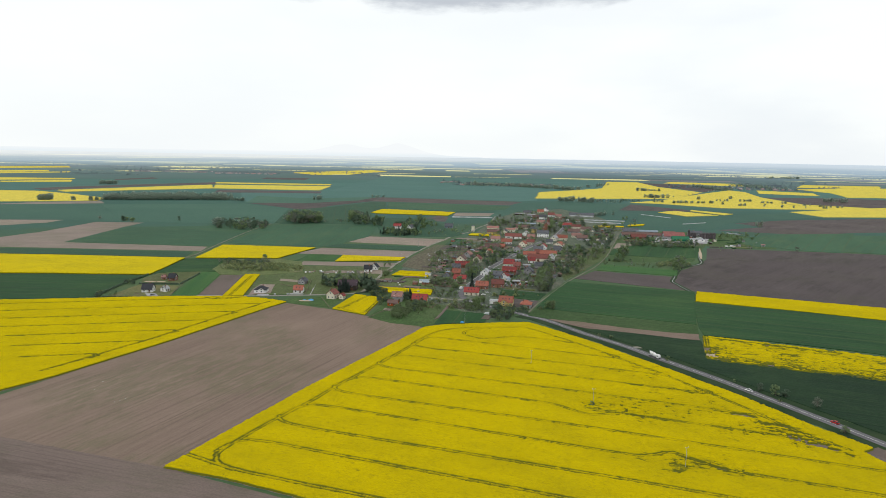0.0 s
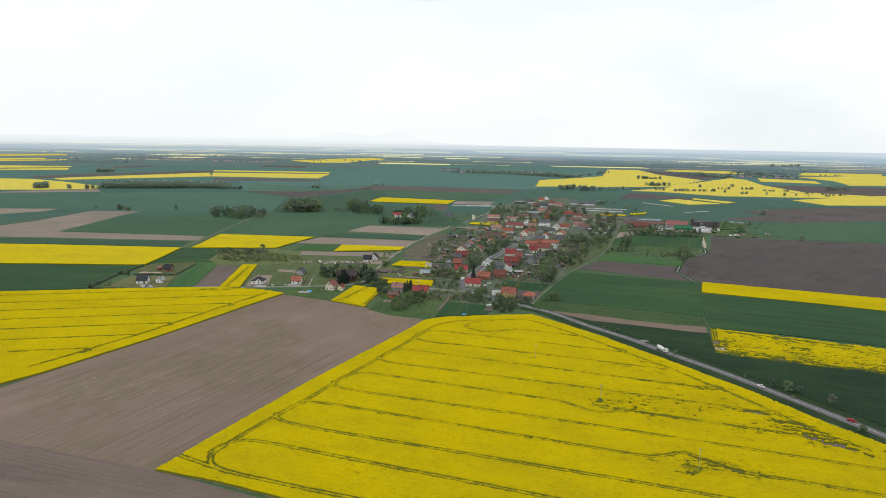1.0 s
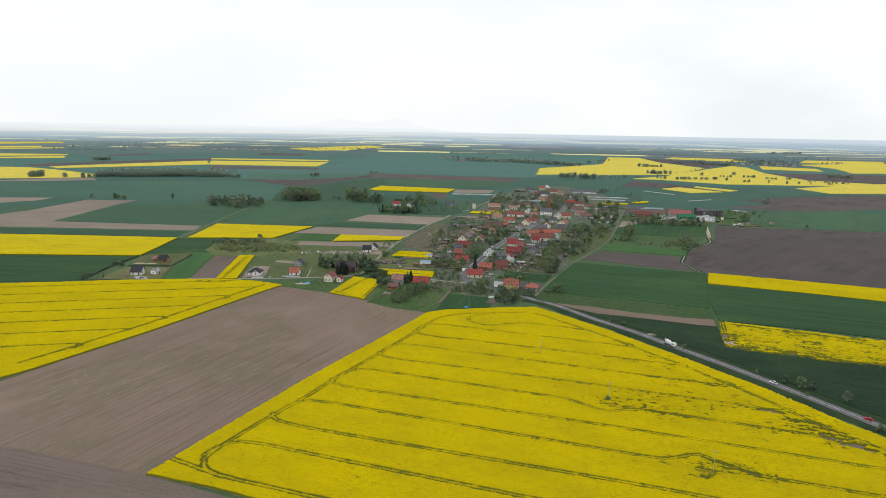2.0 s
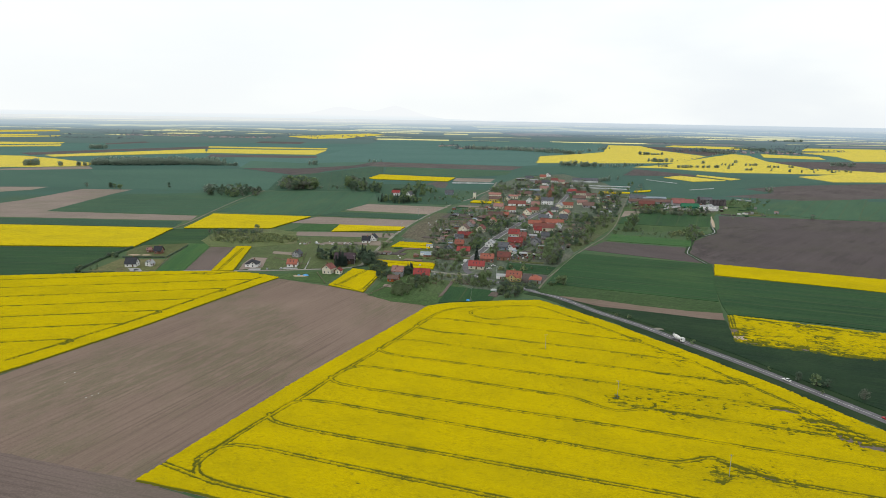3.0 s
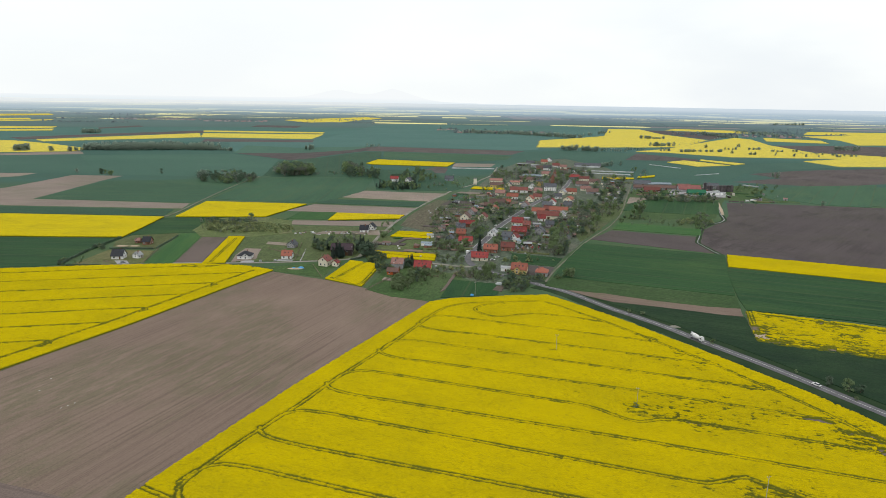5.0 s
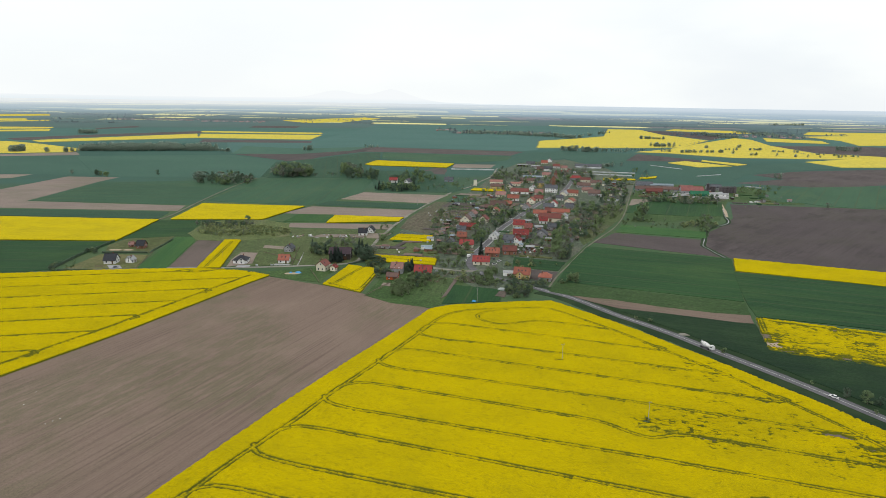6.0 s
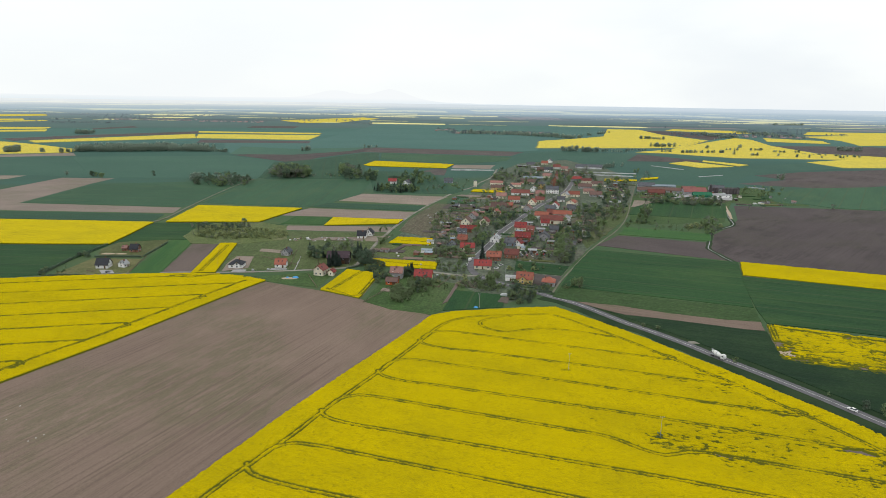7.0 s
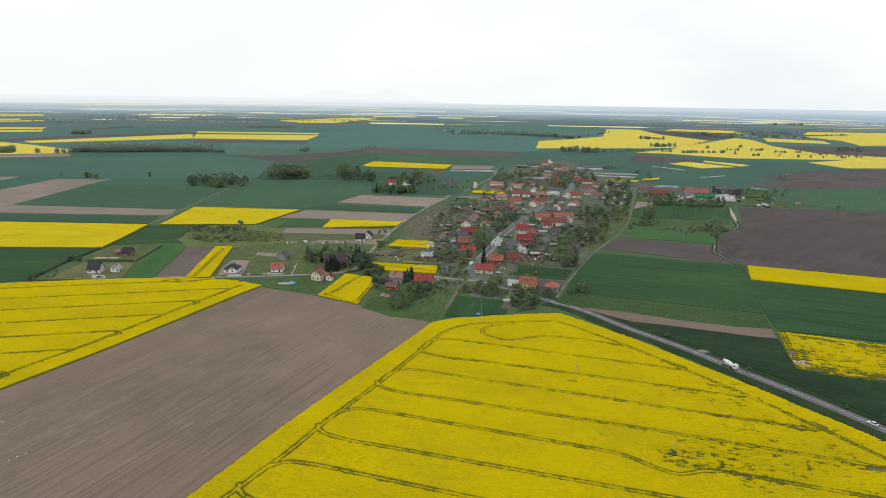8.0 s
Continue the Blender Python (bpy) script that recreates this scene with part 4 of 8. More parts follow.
def tramlines(head):
    """Ten lines across the large field, joined in pairs by a turn on the headland; two of them swerve round a pole, two turn back at the road."""
    curve = spline(head, 2.0)
    top = max(range(len(curve)), key=lambda i: curve[i].y)
    rise, made = -0.341, [head]
    spread = lambda k, x: -3.4 * min(max((70 - x) / 120, 0), 1) if k % 2 == 0 else 0.0
    line = lambda k, x: (x, 201.6 + 22.42 * k + rise * x + spread(k, x) + {5: -7.6 * math.exp(-((x - 70) / 9.5) ** 2), 3: 9.0 * math.exp(-((x - 96) / 9.0) ** 2)}.get(k, 0.0))
    for k in range(10):
        left = across(curve, rise, 201.6 + 22.42 * k, 0, top)
        right = across(curve, rise, 201.6 + 22.42 * k, top, len(curve) - 1)
        end = right.x if right else 176.0
        x0 = left.x if left else -88.0
        y0 = 201.6 + 22.42 * k + rise * x0
        if k % 2:
            start = [(x0 - 6.7, y0 - 13.2), (x0 - 3.9, y0 - 7.0), (x0 - 0.5, y0 - 3.9), (x0 + 4, y0 - 2.6), (x0 + 13, y0 - 4.4)]
        else:
            start = [(x0 + 0.2, y0 + 3.4), (x0 + 0.7, y0 + 0.8), (x0 + 2.8, y0 - 2.1), (x0 + 8, y0 - 5.4), (x0 + 15, y0 - 8.4)]
        if k == 0:
            made.append([(-101.5, 237.0), line(0, -78.0)])
        path = start + [line(k, x) for x in range(int(x0) + 26, int(end) - 8, 7)]
        if k in (7, 9):
            path += [line(k, end - 9), (end - 3.5, line(k, end - 3.5)[1] + 0.4), (end + 0.2, line(k, end)[1] + 3.4), (end - 2.0, line(k, end)[1] + 6.6)]
        else:
            path += [line(k, end - 4), (end + 1.0, line(k, end)[1] + 0.5)]
        made.append(path)
    made.append([(87.0, 396.6), (71, 404), (56.5, 408), (46, 409), (38, 406.5), (30, 403.6), (23, 405.2), (17, 411), (15.2, 418), (22, 425), (33, 428)])
    return made


rape_field([(-105.2, 226), (-97.0, 245.8), (-69.7, 309.2), (-52.4, 346.2), (-30.2, 391.2), (-12.5, 429), (-0.5, 436.4), (13, 439.2), (30, 443), (47, 446), (64, 447), (75, 433.6), (88, 416.4), (101, 397.5), (115.8, 373.5), (126, 358), (138.5, 336.4), (147, 321.8), (156, 306.4), (163, 290.5), (168, 279), (183.4, 252.2), (177.1, 248.8), (182.6, 227.5), (189.4, 172.7), (63.7, 150.9), (-3.1, 185), (-53, 208.3), (-79, 218.2)],
    tramlines(HEADLAND), step=0.44, bare=BARE, rows=-18.83, sparse=[(128, 287, 60, 36, -20, 0.45), (84, 290, 30, 14, -20, 0.6), (104, 237, 30, 14, -20, 0.65), (112, 345, 60, 20, -55, 0.5), (158, 262, 24, 18, -50, 0.8), (120, 300, 90, 60, -20, 0.2)])


def side_lines(head):
    """Lines across the smaller field: every second one curls back along the headland."""
    curve = spline(head, 2.0)
    made = [head]
    for k in range(7):
        at = across(curve, 0.205, 544.0 - 24.0 * k, 0, len(curve) - 1)
        x1 = at.x if at else -141.0
        line = lambda x: (x, 544.0 - 24.0 * k + 0.205 * x)
        path = [line(x) for x in range(-350 + 18 * k, int(x1) - 16, 12)]
        made.append(path + ([line(x1 - 11), (x1 - 3.5, line(x1)[1] - 0.8), (x1 + 0.6, line(x1)[1] - 5.0), (x1 - 1.6, line(x1)[1] - 8.5)] if k % 2 == 0 else [line(x1 - 3), (x1, line(x1)[1])]))
    made.append([(-172.2, 505.4), (-189, 510), (-193.6, 507), (-189.8, 504), (-176, 503.4)])
    return made


rape_field([(-125.3, 498.7), (-141.6, 507.6), (-158.8, 512.7), (-183, 514.5), (-220.5, 510.5), (-263.2, 503.4), (-303.3, 495), (-355, 486), (-422, 468.7), (-231.2, 281.5), (-205, 320), (-191.9, 346.5), (-173.4, 384.5), (-162.4, 411.2), (-149.4, 442.8), (-133.8, 480.7)],
    side_lines([(-139.5, 497), (-143.5, 488.5), (-155.7, 460.4), (-165.5, 437), (-176.3, 411), (-186, 387.5), (-194.4, 371), (-205.4, 348), (-216, 328)]), step=0.5, rows=11.6, deep=0.98)
rape_field([(-194.2, 610.7), (-179.4, 611.4), (-166.4, 517.4), (-183.4, 515.3)],
    [[(-177.8, 519.9), (-185.1, 602.8)]], step=0.5)
rape_field([(-74.7, 530.1), (-49.2, 519.3), (-57.6, 460.8), (-85.4, 478.3)],
    [[(-77.3, 481), (-62.6, 526.1)],
     [(-80.9, 480.9), (-70.5, 471.7), (-59.3, 466.3), (-51.5, 514.9)]], step=0.5)
rape_field([(-59.4, 563.4), (-8, 553.8), (-9.7, 532.8), (-64.5, 543.1)],
    [[(-57.5, 556.6), (-8.4, 539.1)]], step=0.5)
rape_field([(-44.3, 645.6), (-12, 640.3), (-14.3, 613.6), (-51.5, 620.3)],
    [[(-47.9, 631.5), (-20.3, 626.3), (-15.5, 633.3)]], step=0.5)
rape_field([(231.9, 566.1), (317.6, 532.5), (402.4, 498.1), (365.4, 459.2), (291.6, 495.4), (215.5, 526.9)],
    [], step=0.7)
rape_field([(178.9, 420.6), (226, 401.8), (285.7, 375.5), (247.5, 335.4), (193.8, 355.9), (169.2, 365.8), (165, 367.7), (160.9, 371.5)],
    [[(180.5, 418.9), (166.1, 378.3)],
     [(180.2, 415.5), (222.6, 397.1), (251.3, 384.4)]], step=0.6, ragged=1, bare=[(170.3, 380.0, 4.5, 3.0, 70, 1.6)])

# ---- roads ----
ROAD, STREET = [(204, 232.3), (190, 261.5), (184, 274.5), (177, 288.6), (165, 312.5), (158, 326.5), (149.5, 342), (142, 354.5), (132, 371), (121, 391), (107, 411.6), (97.5, 424.5), (79, 455.2), (62, 473.1)], [(60.7, 477), (50.4, 487.5), (38.5, 497.2), (27.4, 508.8), (21.1, 518.4), (17.2, 531.4), (16.8, 547.1), (21, 567.5), (29.1, 593.7), (38.1, 622.8), (53.6, 678.2), (78.1, 743.1), (113.8, 835.8), (148, 910.2), (173.5, 970.2), (198.7, 1052.1), (233.6, 1175.4)]
LANE, TRACK = [(-291.3, 499.3), (-251.3, 507.7), (-194.8, 518.4), (-159.4, 519.8), (-118.4, 525.9), (-79.9, 535.1), (-70.1, 545), (-67.9, 565.2), (-63.7, 597), (-60.7, 630.8), (-56, 659.2), (-49.3, 701.9), (-29.6, 793.9), (12.1, 933.9), (42.2, 998.6), (58.6, 1057.9), (82.5, 1133.8), (104.8, 1269.5), (142.6, 1472.7)], [(-291.1, 703.9), (-288.4, 734.5), (-293, 832.9), (-295.5, 954.5), (-291.5, 1062.5)]
TRACK_2, LANE_2 = [(67.4, 479.6), (78.8, 509.4), (95.3, 545.6), (120.9, 602.1), (144.4, 646.4), (172.2, 698.6), (204.6, 778.2), (252.2, 919.1), (310.1, 1084), (354.7, 1164.4)], [(21.1, 518.4), (7.3, 519.3), (-6.5, 524.5), (-22.7, 531.3)]
STREAM = [(336, 818), (326, 798.5), (315, 768.6), (305.5, 738), (296.8, 722.8), (281, 707.8), (265.2, 693.2), (250.9, 666.6), (237.8, 637.6), (227.7, 615.5), (227.2, 603.2), (226.9, 585.9), (227.6, 569.7)]
ribbon("verge", ROAD, 21.0, 0.10, "verge", label="grassy roadside verge along the country road", wave=0.3, category="verge")
ribbon("pavement", STREET[6:], 6.6, 0.12, "paving", label="pale grey pavements along the village street", category="pavement", wave=0.12)
ribbon("road", ROAD + STREET[1:6], 5.8, 0.16, "asphalt", label="grey asphalt country road running into the village", category="road", camber=0.05)
ribbon("road", STREET[4:], 4.9, 0.168, "asphalt", label="narrow asphalt street between the village houses", category="road", camber=0.05)
ribbon("lane", LANE, 3.0, 0.2, "gravel", label="pale gravel lane past the gardens and fields", wave=0.25, category="lane")
ribbon("track", TRACK, 2.0, 0.45, "worn_track", label="pale dirt track between wheat and rapeseed", wave=0.4, category="track")
ribbon("track", TRACK_2, 1.3, 0.25, "worn_track", label="narrow dirt track along the gardens", wave=0.4, category="track")
ribbon("lane", LANE_2, 4.0, 0.22, "gravel", label="pale side lane joining the road bend", wave=0.2, category="lane")
ribbon("bank", STREAM, 5.0, 0.19, "verge", label="dark grassy bank along the narrow stream", wave=0.5, category="bank")
ribbon("track", [(350, 860), (331, 805), (316, 765)], 4.0, 0.215, "sand", label="sandy worn path beside the stream", wave=0.6, category="track")
ribbon("stream", STREAM, 0.7, 0.235, "water", label="narrow pale stream beside the ploughed field", wave=1.3, category="stream")
MARK = ROAD + STREET[1:5]
ribbon("road_marking", MARK, 0.22, 0.215, "road_paint", label="thin white centre line on the asphalt", category="road marking", camber=0.01)

# ---- the far plain, hills on the horizon, woods ----
rnd = random.Random(7)
verts, faces, kinds = [], [], []
FAR_KINDS = ["far_green", "far_rape", "far_soil", "far_dark"]


def far_strip(x0, x1, y0, y1, lean, kind, lift):
    """One strip field of the far plain, laid on the rising ground."""
    n = max(1, int((x1 - x0) / (0.06 * y0)))
    base = len(verts)
    for i in range(n + 1):
        x = x0 + (x1 - x0) * i / n
        for y in (y0 + lean * x, y1 + lean * x):
            p = land(x, y)[0]
            verts.append((p.x, p.y, p.z + lift))
    for i in range(n):
        a = base + 2 * i
        faces.append((a, a + 2, a + 3, a + 1))
        kinds.append(kind)


y = 3500.0
row = 0
while y < 36000:
    deep = y * rnd.uniform(0.035, 0.075)
    lean = rnd.uniform(-0.03, 0.03)
    x = -1.0 * y
    while x < 1.0 * y:
        wide = y * rnd.uniform(0.07, 0.32)
        pick = rnd.random()
        kind = 0 if pick < 0.58 else 1 if pick < 0.71 else 2 if pick < 0.80 else 3
        far_strip(x, x + wide, y, y + deep, lean, kind, 0.3 + 0.25 * (row % 3))
        if rnd.random() < 0.42:
            a = rnd.uniform(0, 0.6) * wide
            c = y + deep * rnd.uniform(0.1, 0.6)
            far_strip(x + a, x + a + wide * rnd.uniform(0.2, 0.7), c, c + deep * rnd.uniform(0.08, 0.3), lean, 1, 1.3)
        x += wide
    y += deep
    row += 1
# the long rapeseed strips that stand out on the far plain: west end, east end, near side, far side
FAR_RAPE = [(-7978, -6624, 11934, 13919), (-5147, -4329, 9438, 10992), (-5996, -5438, 13305, 15871), (-3127, -2958, 5734, 6240), (-2540, -2304, 6620, 7162),
            (-2068, -1554, 4423, 4873), (-1706, -1508, 3876, 4096), (-1672, -1255, 7771, 8813), (-1789, -814, 9409, 10671), (-971, 109, 7238, 8582),
            (-809, -188, 5943, 6344), (-479, -175, 4865, 5145), (469, 1864, 8350, 10234), (1481, 2415, 6970, 8213), (12, 194, 4732, 5015),
            (2442, 2846, 7184, 8521), (2684, 3105, 6463, 7773), (2738, 3150, 5496, 6177), (3546, 4015, 5842, 6689), (2334, 2675, 4786, 5060)]
for x0, x1, y0, y1 in FAR_RAPE:
    far_strip(x0, x1, y0, y1, 0.0, 1, 2.0)
far_strip(540, 970, 4700, 5700, 0.0, 2, 1.8)
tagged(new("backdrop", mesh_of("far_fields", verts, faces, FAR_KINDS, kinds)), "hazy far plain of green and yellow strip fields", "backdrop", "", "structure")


def ico():
    g = 1.618
    co = [(-1, g, 0), (1, g, 0), (-1, -g, 0), (1, -g, 0), (0, -1, g), (0, 1, g), (0, -1, -g), (0, 1, -g), (g, 0, -1), (g, 0, 1), (-g, 0, -1), (-g, 0, 1)]
    tri = [(0, 11, 5), (0, 5, 1), (0, 1, 7), (0, 7, 10), (0, 10, 11), (1, 5, 9), (5, 11, 4), (11, 10, 2), (10, 7, 6), (7, 1, 8),
           (3, 9, 4), (3, 4, 2), (3, 2, 6), (3, 6, 8), (3, 8, 9), (4, 9, 5), (2, 4, 11), (6, 2, 10), (8, 6, 7), (9, 8, 1)]
    return [Vector(c).normalized() for c in co], tri


ICO = ico()


def lump(c, r, rnd, rough=0.3):
    """A dented mass of foliage round c: corners and triangles."""
    turn = Matrix.Rotation(rnd.uniform(0, 6.283), 3, Vector((rnd.uniform(-1, 1), rnd.uniform(-1, 1), 1)).normalized())
    return [c + (turn @ q) * (r * rnd.uniform(1 - rough, 1 + rough)) for q in ICO[0]], ICO[1]


def clump(verts, faces, outs, p, high, k, rnd, tufts=16, lumps_in=0):
    """A rough far tree: a narrow stem and a ragged heap of foliage masses and leaf tufts."""
    base = len(verts)
    for i in range(lumps_in):
        u = (i + rnd.uniform(0.3, 0.7)) / lumps_in
        r = high * 0.20 * rnd.random()
        a = rnd.uniform(0, 6.283)
        co, tri = lump(Vector((p.x + r * math.cos(a) * k, p.y + r * math.sin(a) * k, p.z + high * (0.14 + 0.72 * u) * k)), high * k * rnd.uniform(0.09, 0.17), rnd)
        b = len(verts)
        verts += [tuple(q) for q in co]
        faces += [tuple(b + j for j in q) for q in tri]
    w = high * 0.05
    stem = len(verts)
    for a in range(3):
        verts.append((p.x + w * math.cos(a * 2.1), p.y + w * math.sin(a * 2.1), p.z))
    verts.append((p.x, p.y, p.z + high * 0.7 * k))
    faces += [(stem, stem + 1, stem + 3), (stem + 1, stem + 2, stem + 3), (stem + 2, stem, stem + 3)]
    for i in range(tufts):
        u = rnd.uniform(0.12, 1.0)
        r = high * 0.42 * math.sqrt(max(0.05, 1 - (2 * u - 1.05) ** 2)) * rnd.uniform(0.3, 1.0)
        a = rnd.uniform(0, 6.283)
        c = Vector((p.x + r * math.cos(a) * k, p.y + r * math.sin(a) * k, p.z + high * u * k))
        s = high * rnd.uniform(0.10, 0.2) * k * math.sqrt(16 / tufts)
        d = Vector((rnd.uniform(-1, 1), rnd.uniform(-1, 1), rnd.uniform(-0.6, 0.6))).normalized()
        e = d.cross(Vector((rnd.uniform(-1, 1), rnd.uniform(-1, 1), rnd.uniform(-1, 1)))).normalized()
        f = d.cross(e)
        b = len(verts)
        for q in (c + d * s, c + e * s, c - d * s * rnd.uniform(0.6, 1), c - e * s, c + f * s * 0.7):
            verts.append(tuple(q))
        faces += [(b, b + 1, b + 4), (b + 1, b + 2, b + 4), (b + 2, b + 3, b + 4), (b + 3, b, b + 4)]
    mid = Vector((p.x, p.y, p.z + high * 0.3 * k))
    outs += [(Vector(v) - mid) * (0.6 / (high * k)) + Vector((0, 0, 0.45)) for v in verts[base:]]


WOOD = ([], [], [])
wood_rnd = random.Random(11)


def wood(a, b, deep, count, low, high):
    """A belt of trees from a to b, deep metres across."""
    a, b = Vector(a), Vector(b)
    side = (b - a).orthogonal().normalized()
    for i in range(count):
        q = a.lerp(b, wood_rnd.random()) + side * wood_rnd.uniform(-deep / 2, deep / 2)
        p, k = land(q.x, q.y)
        swell = 0.85 + 0.45 * noise.noise((q.x * 0.02, q.y * 0.02, 5.0))
        clump(*WOOD, p, wood_rnd.uniform(low, high) * swell * 1.12, k, wood_rnd, 46, 4)


wood((-817, 1522), (-766, 1547), 40, 70, 8, 14)
wood((-777, 1545), (-630, 1589), 80, 190, 11, 18)
wood((-654, 1584), (-536, 1589), 60, 120, 9, 17)
wood((-545, 1570), (-491, 1563), 25, 30, 5, 10)
wood((-932, 1455), (-918, 1488), 30, 14, 10, 16)
wood((-825, 1474), (-802, 1493), 10, 8, 8, 12)
wood((-864, 1467), (-853, 1469), 8, 4, 10, 13)
wood((-846, 1602), (-831, 1623), 30, 10, 9, 12)
wood((-1200, 2212), (-1148, 2226), 60, 40, 10, 15)
wood((-833, 1641), (-839, 1678), 15, 4, 12, 14)
wood((73, 2618), (281, 2547), 120, 110, 8, 14)
wood((281, 2547), (485, 2336), 60, 110, 9, 15)
wood((-11, 2734), (59, 2756), 40, 10, 6, 9)
wood((314, 1742), (404, 1702), 15, 26, 9, 14)
wood((409, 1721), (480, 1715), 10, 10, 8, 12)
wood((494, 1774), (556, 1785), 5, 10, 8, 11)
wood((576, 1751), (619, 1740), 4, 5, 9, 11)
wood((624, 1722), (741, 1742), 8, 34, 9, 13)
wood((773, 1661), (793, 1664), 6, 6, 7, 9)
wood((744, 1690), (747, 1690), 3, 1, 9, 10)
wood((837, 1655), (840, 1656), 3, 1, 9, 11)
wood((864, 1628), (879, 1630), 4, 2, 8, 10)
wood((895, 1617), (898, 1618), 3, 1, 10, 12)
wood((927, 1622), (928, 1622), 3, 1, 8, 10)
wood((965, 1628), (982, 1615), 3, 3, 8, 11)
wood((717, 2359), (796, 2344), 8, 22, 9, 13)
wood((619, 1945), (690, 1959), 14, 24, 8, 14)
wood((684, 1935), (1150, 2614), 6, 16, 4, 7)
wood((764, 1906), (768, 1907), 5, 2, 9, 12)
wood((780, 1846), (836, 1836), 5, 6, 6, 9)
wood((878, 1950), (885, 1951), 5, 2, 10, 13)
wood((855, 1839), (895, 1846), 5, 9, 7, 9)
wood((889, 1786), (961, 1780), 5, 12, 6, 9)
wood((940, 1740), (1041, 1640), 7, 26, 4, 7)
wood((1105, 2820), (1115, 2490), 60, 90, 8, 13)
wood((1413, 3059), (1387, 2595), 120, 110, 8, 12)
wood((505, 2449), (719, 2805), 30, 20, 7, 12)
wood((578, 1165), (588, 1166), 6, 2, 9, 12)
wood((-379, 1032), (-290, 1042), 12, 12, 8, 11)
wood((301, 1295), (358, 1345), 10, 10, 8, 12)
wood((-202, 1763), (-144, 1774), 10, 6, 8, 12)
wood((-335, 1625), (-316, 1628), 8, 4, 8, 10)
wood((1144, 1891), (1217, 1904), 40, 20, 10, 15)
wood((2160, 4265), (2447, 4376), 60, 40, 10, 16)
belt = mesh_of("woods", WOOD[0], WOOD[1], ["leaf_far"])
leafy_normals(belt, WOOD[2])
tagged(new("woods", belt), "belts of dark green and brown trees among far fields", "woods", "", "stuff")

verts, faces, outs = [], [], []
rnd = random.Random(13)
for i in range(230):
    d = 3300 * math.exp(rnd.uniform(0, 2.2))
    a = rnd.uniform(-0.72, 0.72)
    c = Vector((MIDDLE.x + d * math.sin(a), MIDDLE.y + d * math.cos(a)))
    length, deep = d * rnd.uniform(0.008, 0.07), d * rnd.uniform(0.001, 0.012)
    for j in range(int(6 + length / 9)):
        p, k = land(c.x + rnd.uniform(-length, length), c.y + rnd.uniform(-deep, deep) * 0.3)
        clump(verts, faces, outs, p, rnd.uniform(6, 11), k, rnd, 2, 1)
for cx, cy, wide, deep, count in ((-1698, 3574, 65, 70, 22), (-1462, 3589, 132, 80, 45), (-1078, 3479, 161, 80, 45), (25, 2796, 36, 40, 7), (238, 2621, 183, 80, 40), (1294, 2651, 144, 80, 20), (3496, 6052, 485, 120, 26), (-1045, 7118, 214, 250, 20), (2981, 7301, 516, 200, 22), (-4350, 7840, 191, 400, 22), (1544, 6395, 328, 200, 18), (3948, 7910, 355, 200, 16), (-4854, 7747, 311, 300, 40), (-3784, 7278, 520, 300, 50), (-1863, 4301, 461, 60, 60), (1032, 4801, 150, 200, 36), (1878, 5969, 208, 300, 40), (780, 4667, 146, 120, 20), (2012, 4755, 149, 120, 20), (1524, 3010, 94, 70, 26), (-3276, 5137, 138, 100, 18), (1077, 2685, 108, 40, 30), (-1003, 5803, 130, 60, 12)):
    for j in range(count * 2):
        p, k = land(cx + rnd.uniform(-wide, wide) * 1.15, cy + rnd.uniform(-deep, deep) * 1.2)
        clump(verts, faces, outs, p, rnd.uniform(7, 13), k, rnd, 5, 2)
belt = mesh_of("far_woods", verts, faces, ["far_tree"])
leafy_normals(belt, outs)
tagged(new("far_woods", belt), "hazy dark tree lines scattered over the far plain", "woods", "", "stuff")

# far villages: small roofs between trees
verts, faces = [], []
rnd = random.Random(17)
for cx, cy, wide, deep, count in ((-1698, 3574, 65, 70, 22), (-1462, 3589, 132, 80, 45), (-1078, 3479, 161, 80, 45), (25, 2796, 36, 40, 7), (238, 2621, 183, 80, 40), (1294, 2651, 144, 80, 20), (3496, 6052, 485, 120, 26), (-1045, 7118, 214, 250, 20), (2981, 7301, 516, 200, 22), (-4350, 7840, 191, 400, 22), (1544, 6395, 328, 200, 18), (3948, 7910, 355, 200, 16)):
    for i in range(count):
        p, k = land(cx + rnd.uniform(-wide, wide), cy + rnd.uniform(-deep, deep))
        s, h = rnd.uniform(5, 9) * k, 3.2 * k
        t = s * rnd.uniform(0.5, 1.2)
        b = len(verts)
        for z, f in ((0, 1), (h, 1)):
            verts += [(p.x - t, p.y - s / 2, p.z + z), (p.x + t, p.y - s / 2, p.z + z), (p.x + t, p.y + s / 2, p.z + z), (p.x - t, p.y + s / 2, p.z + z)]
        verts += [(p.x - t, p.y, p.z + h * 1.9), (p.x + t, p.y, p.z + h * 1.9)]
        faces += [(b, b + 1, b + 5, b + 4), (b + 1, b + 2, b + 6, b + 5), (b + 2, b + 3, b + 7, b + 6), (b + 3, b, b + 4, b + 7), (b + 4, b + 5, b + 9, b + 8), (b + 6, b + 7, b + 8, b + 9), (b + 5, b + 6, b + 9), (b + 7, b + 4, b + 8)]
tagged(new("far_villages", mesh_of("far_villages", verts, faces, ["far_house"])), "tiny pale and reddish houses of far villages", "houses", "", "stuff")



